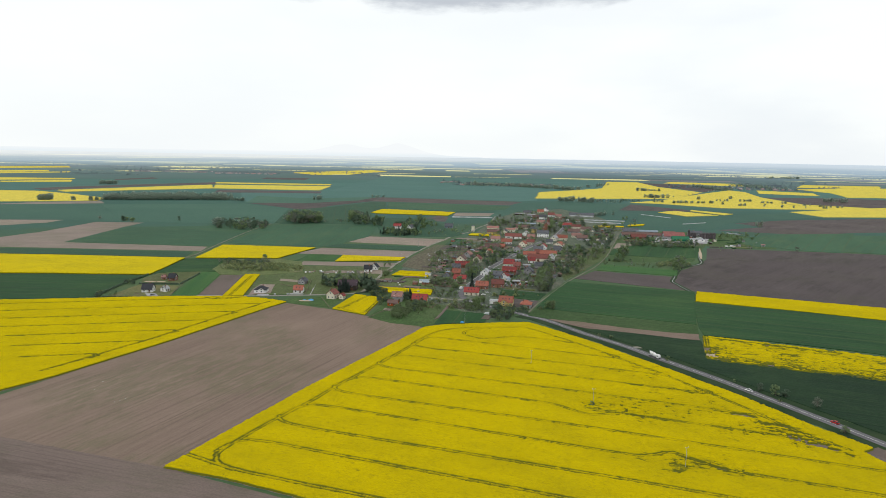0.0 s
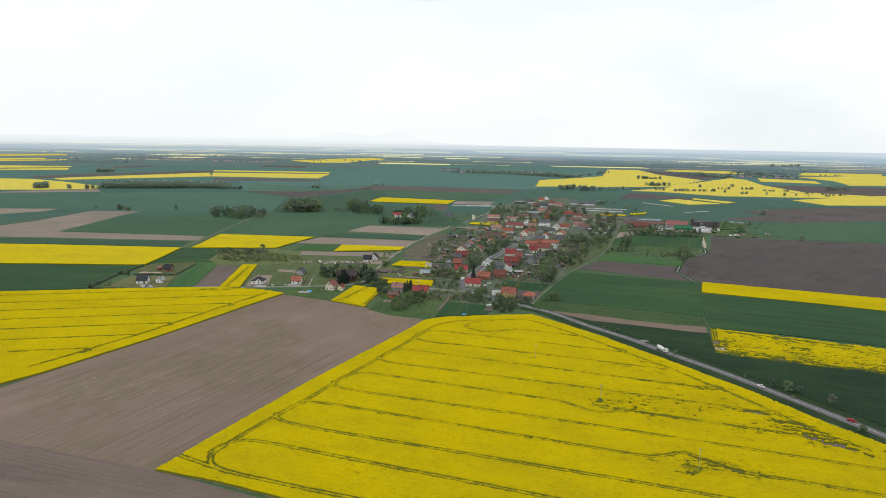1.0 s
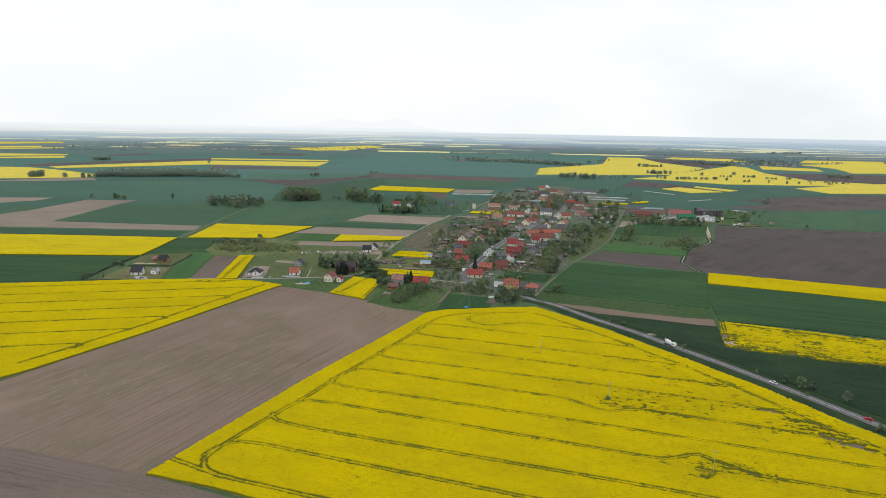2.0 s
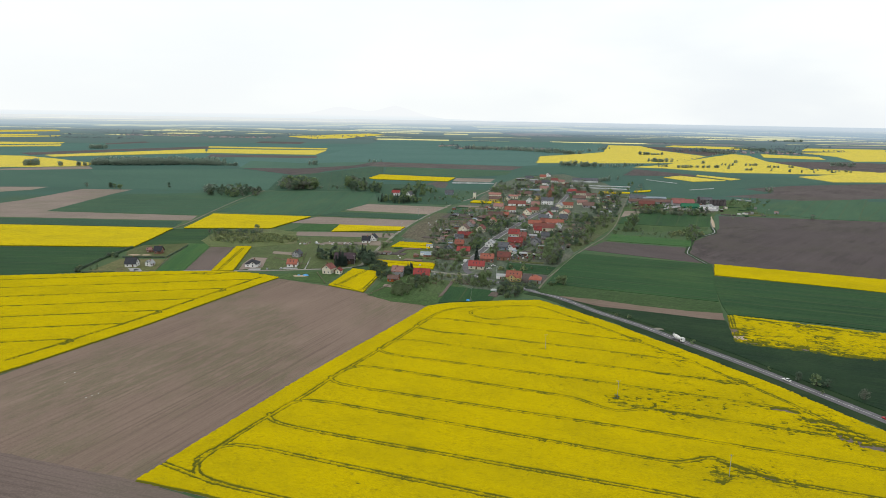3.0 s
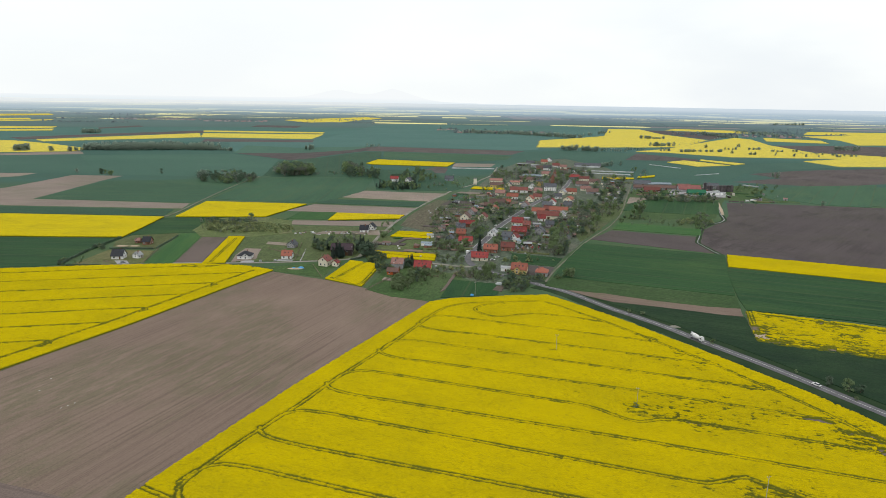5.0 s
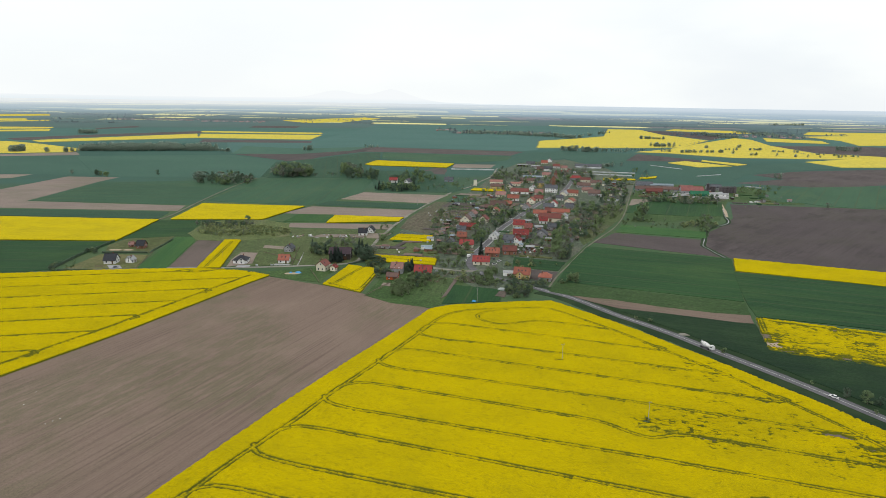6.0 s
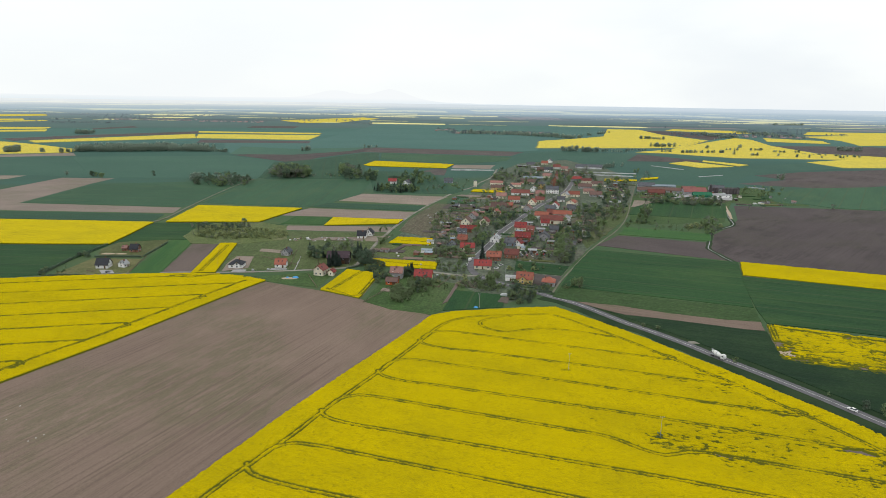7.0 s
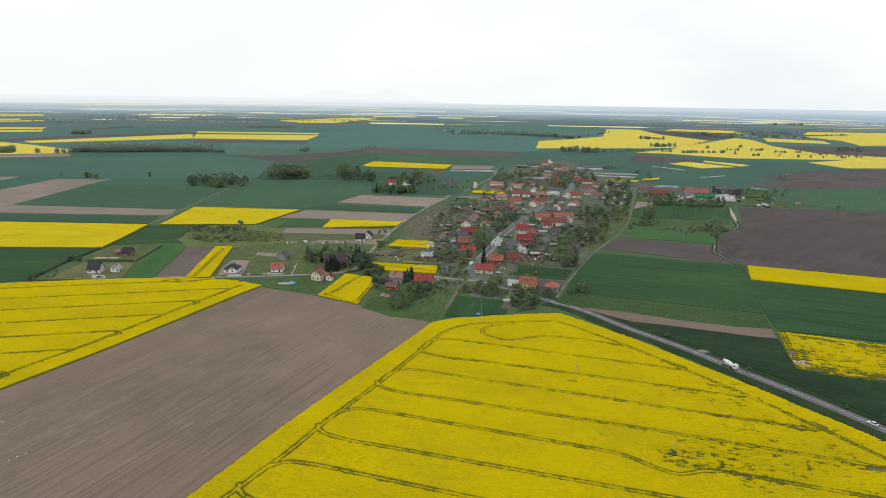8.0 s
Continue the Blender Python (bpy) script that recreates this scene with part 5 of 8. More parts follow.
def skyline(name, material_name, away, reach, rise, label):
    """A far line of hills along the horizon, reach degrees to each side, rise(degrees) metres high."""
    verts, faces = [], []
    for i in range(181):
        deg = -reach + 2 * reach * i / 180
        q = (MIDDLE.x + away * math.sin(radians(deg)), MIDDLE.y + away * math.cos(radians(deg)))
        high = rise(deg) + 4 * noise.noise((deg * 0.9, 1.0, 2.0)) + 2 * noise.noise((deg * 3.0, 4.0, 2.0))
        verts += [(*q, 60.0), (*q, 104.0 + max(high, -2))]
    for i in range(180):
        faces.append((2 * i, 2 * i + 2, 2 * i + 3, 2 * i + 1))
    tagged(new("backdrop", mesh_of(name, verts, faces, [material_name])), label, "backdrop", "", "structure")


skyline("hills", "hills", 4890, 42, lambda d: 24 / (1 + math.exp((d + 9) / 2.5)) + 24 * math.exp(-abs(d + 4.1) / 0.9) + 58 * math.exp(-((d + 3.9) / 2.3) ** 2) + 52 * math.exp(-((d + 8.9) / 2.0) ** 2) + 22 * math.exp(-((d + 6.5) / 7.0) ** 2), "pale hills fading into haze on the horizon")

# ---- village: houses ----
FOOT = []
SHARED = {}


def box(bm, x0, x1, y0, y1, z0, z1, slot=0, taper=0.0):
    v = [bm.verts.new(q) for q in ((x0, y0, z0), (x1, y0, z0), (x1, y1, z0), (x0, y1, z0), (x0 + taper, y0 + taper, z1), (x1 - taper, y0 + taper, z1), (x1 - taper, y1 - taper, z1), (x0 + taper, y1 - taper, z1))]
    for f in ((3, 2, 1, 0), (4, 5, 6, 7), (0, 1, 5, 4), (1, 2, 6, 5), (2, 3, 7, 6), (3, 0, 4, 7)):
        bm.faces.new([v[i] for i in f]).material_index = slot
    return bm


def slab(bm, low, high, thick):
    """A roof plane between four points, thick metres deep."""
    a, b, c, d = [Vector(q) for q in (*low, *high)]
    up = (b - a).cross(d - a).normalized() * thick
    v = [bm.verts.new(q) for q in (a, b, c, d, a + up, b + up, c + up, d + up)]
    for f in ((3, 2, 1, 0), (4, 5, 6, 7), (0, 1, 5, 4), (1, 2, 6, 5), (2, 3, 7, 6), (3, 0, 4, 7)):
        bm.faces.new([v[i] for i in f])


def shared_part(key, make, mats, parent, place, name, label=""):
    """A part whose mesh is shared by all its repeats."""
    if key not in SHARED:
        ob = part(name, make(bmesh.new()), mats, parent, label, place)
        SHARED[key] = ob.data
        return ob
    ob = new(name, SHARED[key])
    ob.parent, ob.matrix_basis = parent, place
    if label:
        tagged(ob, label)
    return ob


def make_window(bm, glazed=False):
    """A frame round an opening, as one piece; glazed: with its pane set back in it."""
    outer = [(-0.6, 0.0), (0.6, 0.0), (0.6, 1.4), (-0.6, 1.4)]
    inner = [(-0.5, 0.1), (0.5, 0.1), (0.5, 1.3), (-0.5, 1.3)]
    rings = [[bm.verts.new((x, y, z)) for x, z in ring] for ring, y in ((outer, 0.03), (outer, -0.07), (inner, -0.07), (inner, -0.02))]
    for a, b in zip(rings[:-1], rings[1:]):
        for i in range(4):
            bm.faces.new((a[i], a[(i + 1) % 4], b[(i + 1) % 4], b[i]))
    if glazed:
        bm.faces.new(rings[-1]).material_index = 1
    return bm


def make_pane(bm):
    return box(bm, -0.5, 0.5, -0.03, 0.02, 0.1, 1.3)


def make_far_window(bm):
    return make_window(bm, True)


HOUSE_LABELS = {"gable": "%s house with a pitched %s roof", "hip": "%s house with a hipped %s roof", "flat": "low %s shed with a flat %s roof behind houses"}
WORDS = {"wine": "dark red tiled", "rose": "faded red tiled", "plum": "dark purplish", "slate": "slate grey", "pink": "faded pinkish tiled", "red": "bright red tiled", "orange": "orange tiled", "brown": "brown tiled", "black": "black tiled", "grey": "pale grey", "salmon": "salmon sheet", "bluemetal": "blue-grey sheet metal", "green": "green sheet metal", "darkwood": "dark wooden", "bluegrey": "blue-grey", "orangewood": "orange wooden", "greenwall": "green-walled", "brick": "brick", "cream": "cream rendered", "white": "white rendered", "yellow": "yellow rendered", "lime": "lime green"}


def house(x, y, long, deep, turn, eave, roof, wall, style, label="", near=False, front=None):
    """A house with its ridge along local x: walls with gables, a thick roof with eaves, windows, door and chimney."""
    rnd = random.Random(int(x * 7 + y * 13))
    shed = long > 24 or wall in ("darkwood", "orangewood")
    thing = new("barn" if shed else "house")
    thing.matrix_basis = pose(x, y, 0, 0, 0, turn)
    tagged(thing, label or HOUSE_LABELS[style] % (WORDS.get(wall, wall), WORDS.get(roof, roof)), "barn" if shed else "house", "village houses")
    FOOT.append((x, y, math.hypot(long, deep) / 2))
    pitch = {"hip": 0.6, "flat": 0.06}.get(style, 0.82 if deep < 11 else 0.55)
    if roof in ("salmon", "bluemetal", "grey") and style == "gable" and long > 12:
        pitch = 0.35
    if near and roof == "black" and style == "gable":
        pitch = 0.98
    l, d = long / 2, deep / 2
    ridge = eave + d * pitch
    bm = bmesh.new()
    v = [bm.verts.new(q) for q in ((-l, -d, -0.1), (l, -d, -0.1), (l, d, -0.1), (-l, d, -0.1), (-l, -d, eave), (l, -d, eave), (l, d, eave), (-l, d, eave))]
    sides = [(0, 1, 5, 4), (2, 3, 7, 6), (3, 2, 1, 0)]
    if style == "gable":
        v += [bm.verts.new((-l, 0, ridge)), bm.verts.new((l, 0, ridge))]
        sides += [(1, 2, 6, 9, 5), (3, 0, 4, 8, 7)]
    else:
        sides += [(1, 2, 6, 5), (3, 0, 4, 7), (4, 5, 6, 7)]
    for f in sides:
        bm.faces.new([v[i] for i in f])
    part("wall", bm, "wall_" + wall, thing)
    o = 0.5
    bm = bmesh.new()
    if style == "gable":
        drop = eave - o * pitch
        slab(bm, ((-l - o, -d - o, drop), (l + o, -d - o, drop)), ((l + o, 0, ridge), (-l - o, 0, ridge)), 0.24)
        slab(bm, ((l + o, d + o, drop), (-l - o, d + o, drop)), ((-l - o, 0, ridge), (l + o, 0, ridge)), 0.24)
        box(bm, -l - o, l + o, -0.16, 0.16, ridge + 0.12, ridge + 0.36)
    elif style == "hip":
        drop, r = eave - o * pitch, max(l - d, 0.6)
        low = [(-l - o, -d - o), (l + o, -d - o), (l + o, d + o), (-l - o, d + o)]
        v = [bm.verts.new((*q, drop)) for q in low] + [bm.verts.new((*q, drop + 0.25)) for q in low] + [bm.verts.new((-r, 0, ridge + 0.25)), bm.verts.new((r, 0, ridge + 0.25))]
        for f in ((3, 2, 1, 0), (0, 1, 5, 4), (1, 2, 6, 5), (2, 3, 7, 6), (3, 0, 4, 7), (4, 5, 9, 8), (6, 7, 8, 9), (5, 6, 9), (7, 4, 8)):
            bm.faces.new([v[i] for i in f])
    else:
        slab(bm, ((-l - 0.3, -d - 0.3, eave + 0.02), (l + 0.3, -d - 0.3, eave + 0.02)), ((l + 0.3, d + 0.3, eave + 0.4), (-l - 0.3, d + 0.3, eave + 0.4)), 0.2)
    top = part("roof", bm, "roof_" + roof, thing)
    if front is not None:
        w, out, peak = 2.3, d + 1.0, eave + 2.0
        bm = bmesh.new()
        v = [bm.verts.new((front + px, py, pz)) for py in (-out, 0.0) for px, pz in ((-w, -0.1), (w, -0.1), (w, eave + 0.3), (0, peak), (-w, eave + 0.3))]
        for f in ((0, 1, 2, 3, 4), (1, 6, 7, 2), (5, 0, 4, 9)):
            bm.faces.new([v[i] for i in f])
        wing = part("front_wing", bm, "wall_" + wall, thing)
        bm = bmesh.new()
        slab(bm, ((front - w - 0.35, -out - 0.4, eave), (front, -out - 0.4, peak)), ((front, 0.0, peak), (front - w - 0.35, 0.0, eave)), 0.2)
        slab(bm, ((front, -out - 0.4, peak), (front + w + 0.35, -out - 0.4, eave)), ((front + w + 0.35, 0.0, eave), (front, 0.0, peak)), 0.2)
        part("wing_roof", bm, "roof_" + roof, wing)
        for z in (0.9, 3.1):
            shared_part("far_window", make_far_window, ("frame_white", "pane"), wing, pose(front, -out, z - (0.2 if z > 2 else 0)), "window")
    if style != "flat" and not shed:
        cx = rnd.uniform(-0.5, 0.5) * l
        cy = rnd.choice((-1, 1)) * d * 0.25
        bm = bmesh.new()
        box(bm, cx - 0.35, cx + 0.35, cy - 0.3, cy + 0.3, ridge - d * pitch * 0.4, ridge + 0.9)
        box(bm, cx - 0.42, cx + 0.42, cy - 0.37, cy + 0.37, ridge + 0.9, ridge + 1.02)
        part("chimney", bm, "chimney_brick", top)
    if near and style == "gable" and not shed:
        for i in range(2 if long < 10 else 3):
            cx = (i - 1 + (0.5 if long < 10 else 0)) * 2.6
            for side in (-1, 1):
                bm = box(bmesh.new(), -0.4, 0.4, -0.62, 0.62, 0, 0.06)
                cy = side * d * 0.5
                part("skylight", bm, "pane", top, place=Matrix.Translation((cx, cy, eave + (d - abs(cy)) * pitch + 0.3)) @ Matrix.Rotation(-side * math.atan(pitch), 4, "X"))
            if roof not in ("black", "orange", "red"):
                break
    # windows: along both long sides and on the gables
    spots = []
    storeys = [0.9] + ([3.6] if eave > 4.3 else []) + ([5.6] if eave > 7 else [])
    count = max(2, int(long / (3.4 if not shed else 6.5)))
    for side in (-1, 1):
        for z in storeys:
            for i in range(count):
                spots.append((-l + long * (i + 0.5) / count, side * d, z, 0 if side < 0 else 180))
    if style != "flat":
        for side in (-1, 1):
            for z in storeys + ([eave + 0.15] if style == "gable" and ridge - eave > 2.2 else []):
                for f in ((-0.45, 0.45) if z < eave and deep > 6 else (0.0,)):
                    spots.append((side * l, f * d, z, 90 * side))
    door = spots.pop(count // 2)
    for px, py, z, a in spots:
        if wall == "darkwood" and rnd.random() < 0.6:
            continue
        at = pose(px, py, z, 0, 0, a)
        if near:
            w = shared_part("window", make_window, "frame_white", thing, at, "window")
            shared_part("pane", make_pane, "pane", w, Matrix.Identity(4), "pane")
        else:
            shared_part("far_window", make_far_window, ("frame_white", "pane"), thing, at, "window")
    bm = bmesh.new()
    wide, tall = (1.3, 2.6) if shed else (0.55, 2.1)
    box(bm, -wide, wide, -0.06, 0.03, 0.1, tall)
    box(bm, -wide - 0.1, wide + 0.1, -0.09, 0.02, tall, tall + 0.12)
    part("door", bm, "door_wood", thing, place=pose(door[0], door[1], 0, 0, 0, door[3]))
    return thing


house(-251.5, 530.0, 8.4, 8.0, 4, 2.9, "black", "white", "gable", "white house with a black tiled roof and roof windows", near=True)
house(-238.2, 532.1, 4.7, 5.6, 70, 2.5, "grey", "white", "gable", "small white garage house with a pale grey roof", near=True)
house(-251.6, 579.5, 6.3, 6.7, 0, 2.9, "black", "brick", "gable", "unfinished brick house with a dark roof", near=True)
house(-261.3, 583.3, 3.9, 3.9, 0, 2.4, "pink", "brick", "gable", "low brick annex beside the unfinished house", near=True)
house(-156.5, 535.6, 10.0, 9.0, 0, 3.0, "black", "white", "hip", "white bungalow with a black hipped roof and a porch gable", near=True, front=1.5)
house(-124.6, 538.1, 7.8, 7.8, 0, 2.8, "orange", "white", "gable", "white house with an orange tiled roof", near=True)
house(-128.9, 574.3, 6.9, 6.5, 75, 3.2, "slate", "grey", "gable", "grey gabled house with a slate roof", near=True)
house(-91.5, 517.5, 8.2, 7.2, 72, 4.3, "wine", "cream", "gable", "cream two-storey house with a dark red roof", near=True)
house(-83.4, 516.1, 4.4, 4.0, 72, 2.9, "red", "cream", "gable", "small cream annex with a red roof", near=True)
house(-84.1, 554.2, 16.4, 13.1, 0, 4.8, "plum", "darkwood", "gable", "large dark wooden barn among trees", near=True)
house(-76.7, 642.2, 7.7, 7.3, 0, 3.0, "black", "white", "gable", "white house with a black roof beside the lane", near=True)
house(-70.9, 653.7, 6.0, 6.9, 75, 3.0, "black", "white", "gable", "white gabled wing with a black roof", near=True)
house(-36.9, 512.4, 8.4, 7.8, -8, 4.4, "pink", "grey", "gable", "grey unfinished house with a dull pink roof", near=True)
house(-39.2, 495.2, 7.8, 5.0, -12, 2.6, "brown", "orangewood", "gable", "orange wooden shed with a dark red roof", near=True)
house(-18.2, 507.9, 12, 9.3, -6, 3.1, "red", "lime", "gable", "lime green house with a bright red roof", near=True)
house(25.7, 540.9, 12.5, 8, -8, 3, "red", "cream", "gable", "cream house with a bright red roof beside the bend", near=True)
house(36.4, 567.7, 11, 8, -8, 3.4, "orange", "brick", "gable", "brick farmhouse with an orange roof", near=True)
house(51.4, 575.4, 11, 8, -8, 3.6, "wine", "brick", "gable", "brick building with a dark red roof and yellow awning", near=True)
house(52.3, 503.7, 11, 9, -14, 3.6, "orange", "yellow", "gable", "yellow house with an orange roof and front gable", near=True, front=-1.2)
house(67.7, 497.6, 8.5, 8.5, -14, 3.2, "orange", "grey", "hip", "pale grey house with an orange hipped roof", near=True)
house(17.0, 599.8, 11.5, 7.5, -8, 3, "red", "cream", "gable", near=True)
house(14.0, 628.9, 8, 8, -8, 3.6, "orange", "brick", "gable", near=True)
house(14.7, 656.1, 8, 7, -8, 4.4, "slate", "grey", "gable", near=True)
house(21.4, 676.3, 15.1, 7, -8, 3.4, "red", "brick", "gable", near=True)
house(3.3, 608.4, 5.5, 6, 75, 3.2, "slate", "bluegrey", "gable", near=True)
house(73.2, 688.4, 11, 10, -12, 3.6, "red", "cream", "gable", near=True)
house(68.6, 638.8, 13.5, 9, -10, 4.4, "red", "brick", "gable", "long two-storey brick house with a red roof", near=True)
house(79.8, 669.9, 7, 8, -10, 4.4, "wine", "brick", "gable", near=True)
house(55.4, 620.3, 9, 8, -12, 3.2, "slate", "bluegrey", "gable", near=True)
house(62.3, 617.8, 6, 7, 60, 3, "red", "white", "gable", near=True)
house(43.4, 632.6, 8, 8, 72, 3.4, "grey", "white", "gable", near=True)
house(88.6, 644.4, 9, 10, 75, 3.4, "slate", "grey", "gable", near=True)
house(91.5, 680.0, 8, 6, -8, 3, "grey", "grey", "flat", near=True)
house(104.6, 681.1, 8, 7, -8, 3.2, "slate", "grey", "gable", near=True)
house(101.6, 714.2, 8, 8, -8, 3.2, "red", "white", "gable", near=True)
house(70.4, 591.8, 7, 5, -8, 2.6, "grey", "darkwood", "flat", near=True)
house(21.6, 712.6, 9, 10, 70, 3.6, "brown", "cream", "gable", near=True)
house(29.8, 746.8, 10, 9, 70, 3.6, "pink", "grey", "gable", near=True)
house(39.8, 713.7, 9, 9, 70, 3.8, "wine", "cream", "gable", near=True)
house(55.9, 764.5, 9, 9, 66, 3.8, "orange", "cream", "gable", near=True)
house(64.1, 815.5, 18.1, 9, -8, 3.4, "brown", "grey", "gable")
house(51.8, 795.0, 10, 7, -8, 3, "brown", "darkwood", "gable")
house(88.0, 866.8, 14.1, 9, -10, 3.6, "orange", "white", "gable")
house(76.7, 823.5, 9, 7, -10, 3.2, "orange", "brick", "gable")
house(75.1, 897.8, 13, 9, -10, 3.4, "pink", "cream", "gable")
house(104.1, 929.8, 24.1, 9, -9, 3.4, "wine", "white", "gable")
house(81.3, 1032.1, 19.1, 13, -8, 4, "salmon", "cream", "gable")
house(77.5, 975.6, 19.1, 8, -6, 4, "brown", "yellow", "gable")
house(95.9, 983.0, 8, 8, 70, 4.2, "slate", "cream", "gable")
house(108.6, 1014.9, 14.1, 10, -10, 3.6, "salmon", "cream", "gable")
house(131.9, 1055.3, 24.1, 9, -8, 3.2, "brown", "cream", "gable")
house(126.5, 963.3, 8, 9, 70, 3.8, "grey", "white", "gable")
house(143.5, 999.6, 9.5, 9, -10, 7.4, "slate", "yellow", "hip", "tall yellow three-storey house with a grey roof")
house(150.8, 950.0, 17.1, 10, -10, 6, "slate", "white", "gable")
house(129.2, 921.9, 11, 9, -10, 3.6, "pink", "cream", "gable")
house(108.1, 847.0, 9, 9, 66, 3.8, "orange", "cream", "gable")
house(120.6, 869.0, 11, 8, -10, 3.4, "wine", "cream", "gable")
house(95.7, 799.0, 9, 9, 70, 3.8, "pink", "grey", "gable")
house(104.3, 754.2, 14.1, 8, -10, 3.8, "orange", "white", "gable")
house(117.2, 771.7, 8, 8, -10, 3.4, "wine", "brick", "gable")
house(128.9, 765.7, 20.1, 8, -10, 3.4, "orange", "white", "gable")
house(110.9, 727.2, 24.1, 10, -8, 4, "wine", "cream", "gable")
house(126.7, 734.0, 9, 8, 70, 4.2, "grey", "white", "gable")
house(122.4, 804.2, 12, 8, -10, 3.2, "slate", "grey", "gable")
house(131.9, 824.0, 8, 9, 70, 3.8, "red", "white", "gable")
house(156.9, 847.6, 12, 11, 60, 3.8, "orange", "cream", "gable")
house(147.4, 806.4, 9, 9, -20, 3.4, "slate", "grey", "gable")
house(174.8, 920.8, 14.1, 9, -10, 3.6, "orange", "cream", "gable")
house(214.5, 1092.6, 16.1, 12, -12, 4.2, "red", "grey", "gable")
house(226.0, 1072.4, 16.1, 11, -12, 4, "wine", "cream", "gable")
house(208.7, 1005.8, 19.1, 9, -8, 3.4, "brown", "grey", "gable")
house(235.4, 1039.5, 16.1, 9, -8, 3.2, "brown", "cream", "gable")
house(202.1, 953.8, 14.1, 8, -8, 3.2, "pink", "cream", "gable")
house(204.7, 923.6, 16.1, 10, -8, 3.4, "brown", "grey", "gable")
house(162.3, 915.1, 10, 8, 60, 3.6, "grey", "cream", "gable")
house(148.6, 875.7, 9, 8, -10, 3.2, "slate", "white", "gable")
house(194.7, 1236.2, 15.1, 10, -8, 3.6, "slate", "white", "gable")
house(219.8, 1288.0, 13.1, 10, -8, 3.6, "wine", "white", "gable")
house(229.0, 1259.1, 12, 9, -8, 3.6, "pink", "cream", "gable")
house(208.8, 1361.7, 13, 10, -8, 3.6, "orange", "cream", "gable")
house(228.0, 1412.7, 13, 10, 70, 3.6, "slate", "white", "gable")
house(157.5, 1310.1, 20.1, 8, -8, 2.8, "grey", "darkwood", "flat")
house(179.2, 1345.6, 18.1, 8, -8, 3, "slate", "grey", "gable")
house(179.8, 1292.2, 16.1, 8, -8, 3, "grey", "grey", "flat")
house(181.5, 1243.3, 12, 8, -8, 3.2, "brown", "brick", "gable")
house(147.3, 1106.1, 30.1, 9, -8, 3.4, "bluemetal", "grey", "gable")
house(175.9, 1139.7, 14.1, 9, -8, 3.4, "pink", "cream", "gable")
house(213.4, 1176.4, 12, 9, -8, 3.4, "wine", "cream", "gable")
house(285.2, 1306.2, 50.2, 9, -4, 3, "slate", "grey", "gable", "long low grey farm shed at the village end")
house(-75.0, 1027.8, 12, 9, -6, 4.4, "red", "white", "gable", "white farmhouse with a bright red roof among trees")
house(-52.9, 1019.2, 14.1, 10, 65, 3.4, "slate", "white", "gable")
house(9.1, 1049.5, 13, 9, -8, 3.6, "slate", "bluegrey", "gable")
house(303.9, 1021.4, 24.1, 10, -6, 3.8, "slate", "grey", "gable")
house(328.6, 1017.5, 34.1, 10, -6, 3.8, "bluemetal", "grey", "gable")
house(295.8, 951.8, 22.1, 9, -6, 3.4, "wine", "brick", "gable")
house(292.9, 978.4, 30.1, 8, -6, 3.2, "brown", "grey", "gable")
house(324.1, 975.7, 34.1, 8, -6, 3.2, "brown", "grey", "gable")
house(352.1, 961.5, 30.1, 19.1, -8, 4, "rose", "grey", "gable", "big farm barn with a faded red roof")
house(351.1, 930.8, 24.1, 9, -8, 3.2, "green", "greenwall", "gable", "low farm shed with a green roof")
house(351.7, 980.4, 18.1, 14.1, -8, 4.5, "pink", "brick", "gable")
house(398.4, 995.2, 20.1, 12, -8, 5, "slate", "grey", "gable")
house(375.5, 932.5, 24.1, 8, -8, 3, "grey", "white", "flat")

# ---- trees ----
TREES = {}
TREE_LABELS = {
    "leafy": "broad tree in fresh light green spring leaf", "dusk": "dense dark green broadleaved tree", "bare": "thin budding tree with grey-brown twigs",
    "conifer": "dark green pointed conifer", "bush": "low rounded green garden bush", "willow": "yellowish green willow shrub",
}
FORM = {  # crown: lowest height, widest radius, tufts, tuft size, limbs (all for a tree 10 m high)
    "leafy": (0.7, 3.5, 460, 0.42, 11), "dusk": (0.5, 3.5, 480, 0.44, 11), "bare": (0.7, 3.4, 380, 0.32, 13),
    "conifer": (0.8, 2.3, 420, 0.55, 0), "bush": (0.2, 4.4, 230, 0.66, 9), "willow": (0.1, 5.4, 190, 0.70, 11),
}


def stick(bm, a, b, ra, rb, sides=5):
    """A tapered limb from a to b."""
    d = (b - a).normalized()
    u = d.orthogonal().normalized()
    v = d.cross(u)
    rings = []
    for p, r in ((a, ra), (b, rb)):
        rings.append([bm.verts.new(p + (u * math.cos(6.283 * i / sides) + v * math.sin(6.283 * i / sides)) * r) for i in range(sides)])
    for i in range(sides):
        j = (i + 1) % sides
        bm.faces.new((rings[0][i], rings[0][j], rings[1][j], rings[1][i]))
    bm.faces.new(rings[1])

HEART = {"leafy": 0.20, "dusk": 0.21, "bare": 0.12, "bush": 0.24, "willow": 0.24}  # foliage masses inside the crown, to its radius


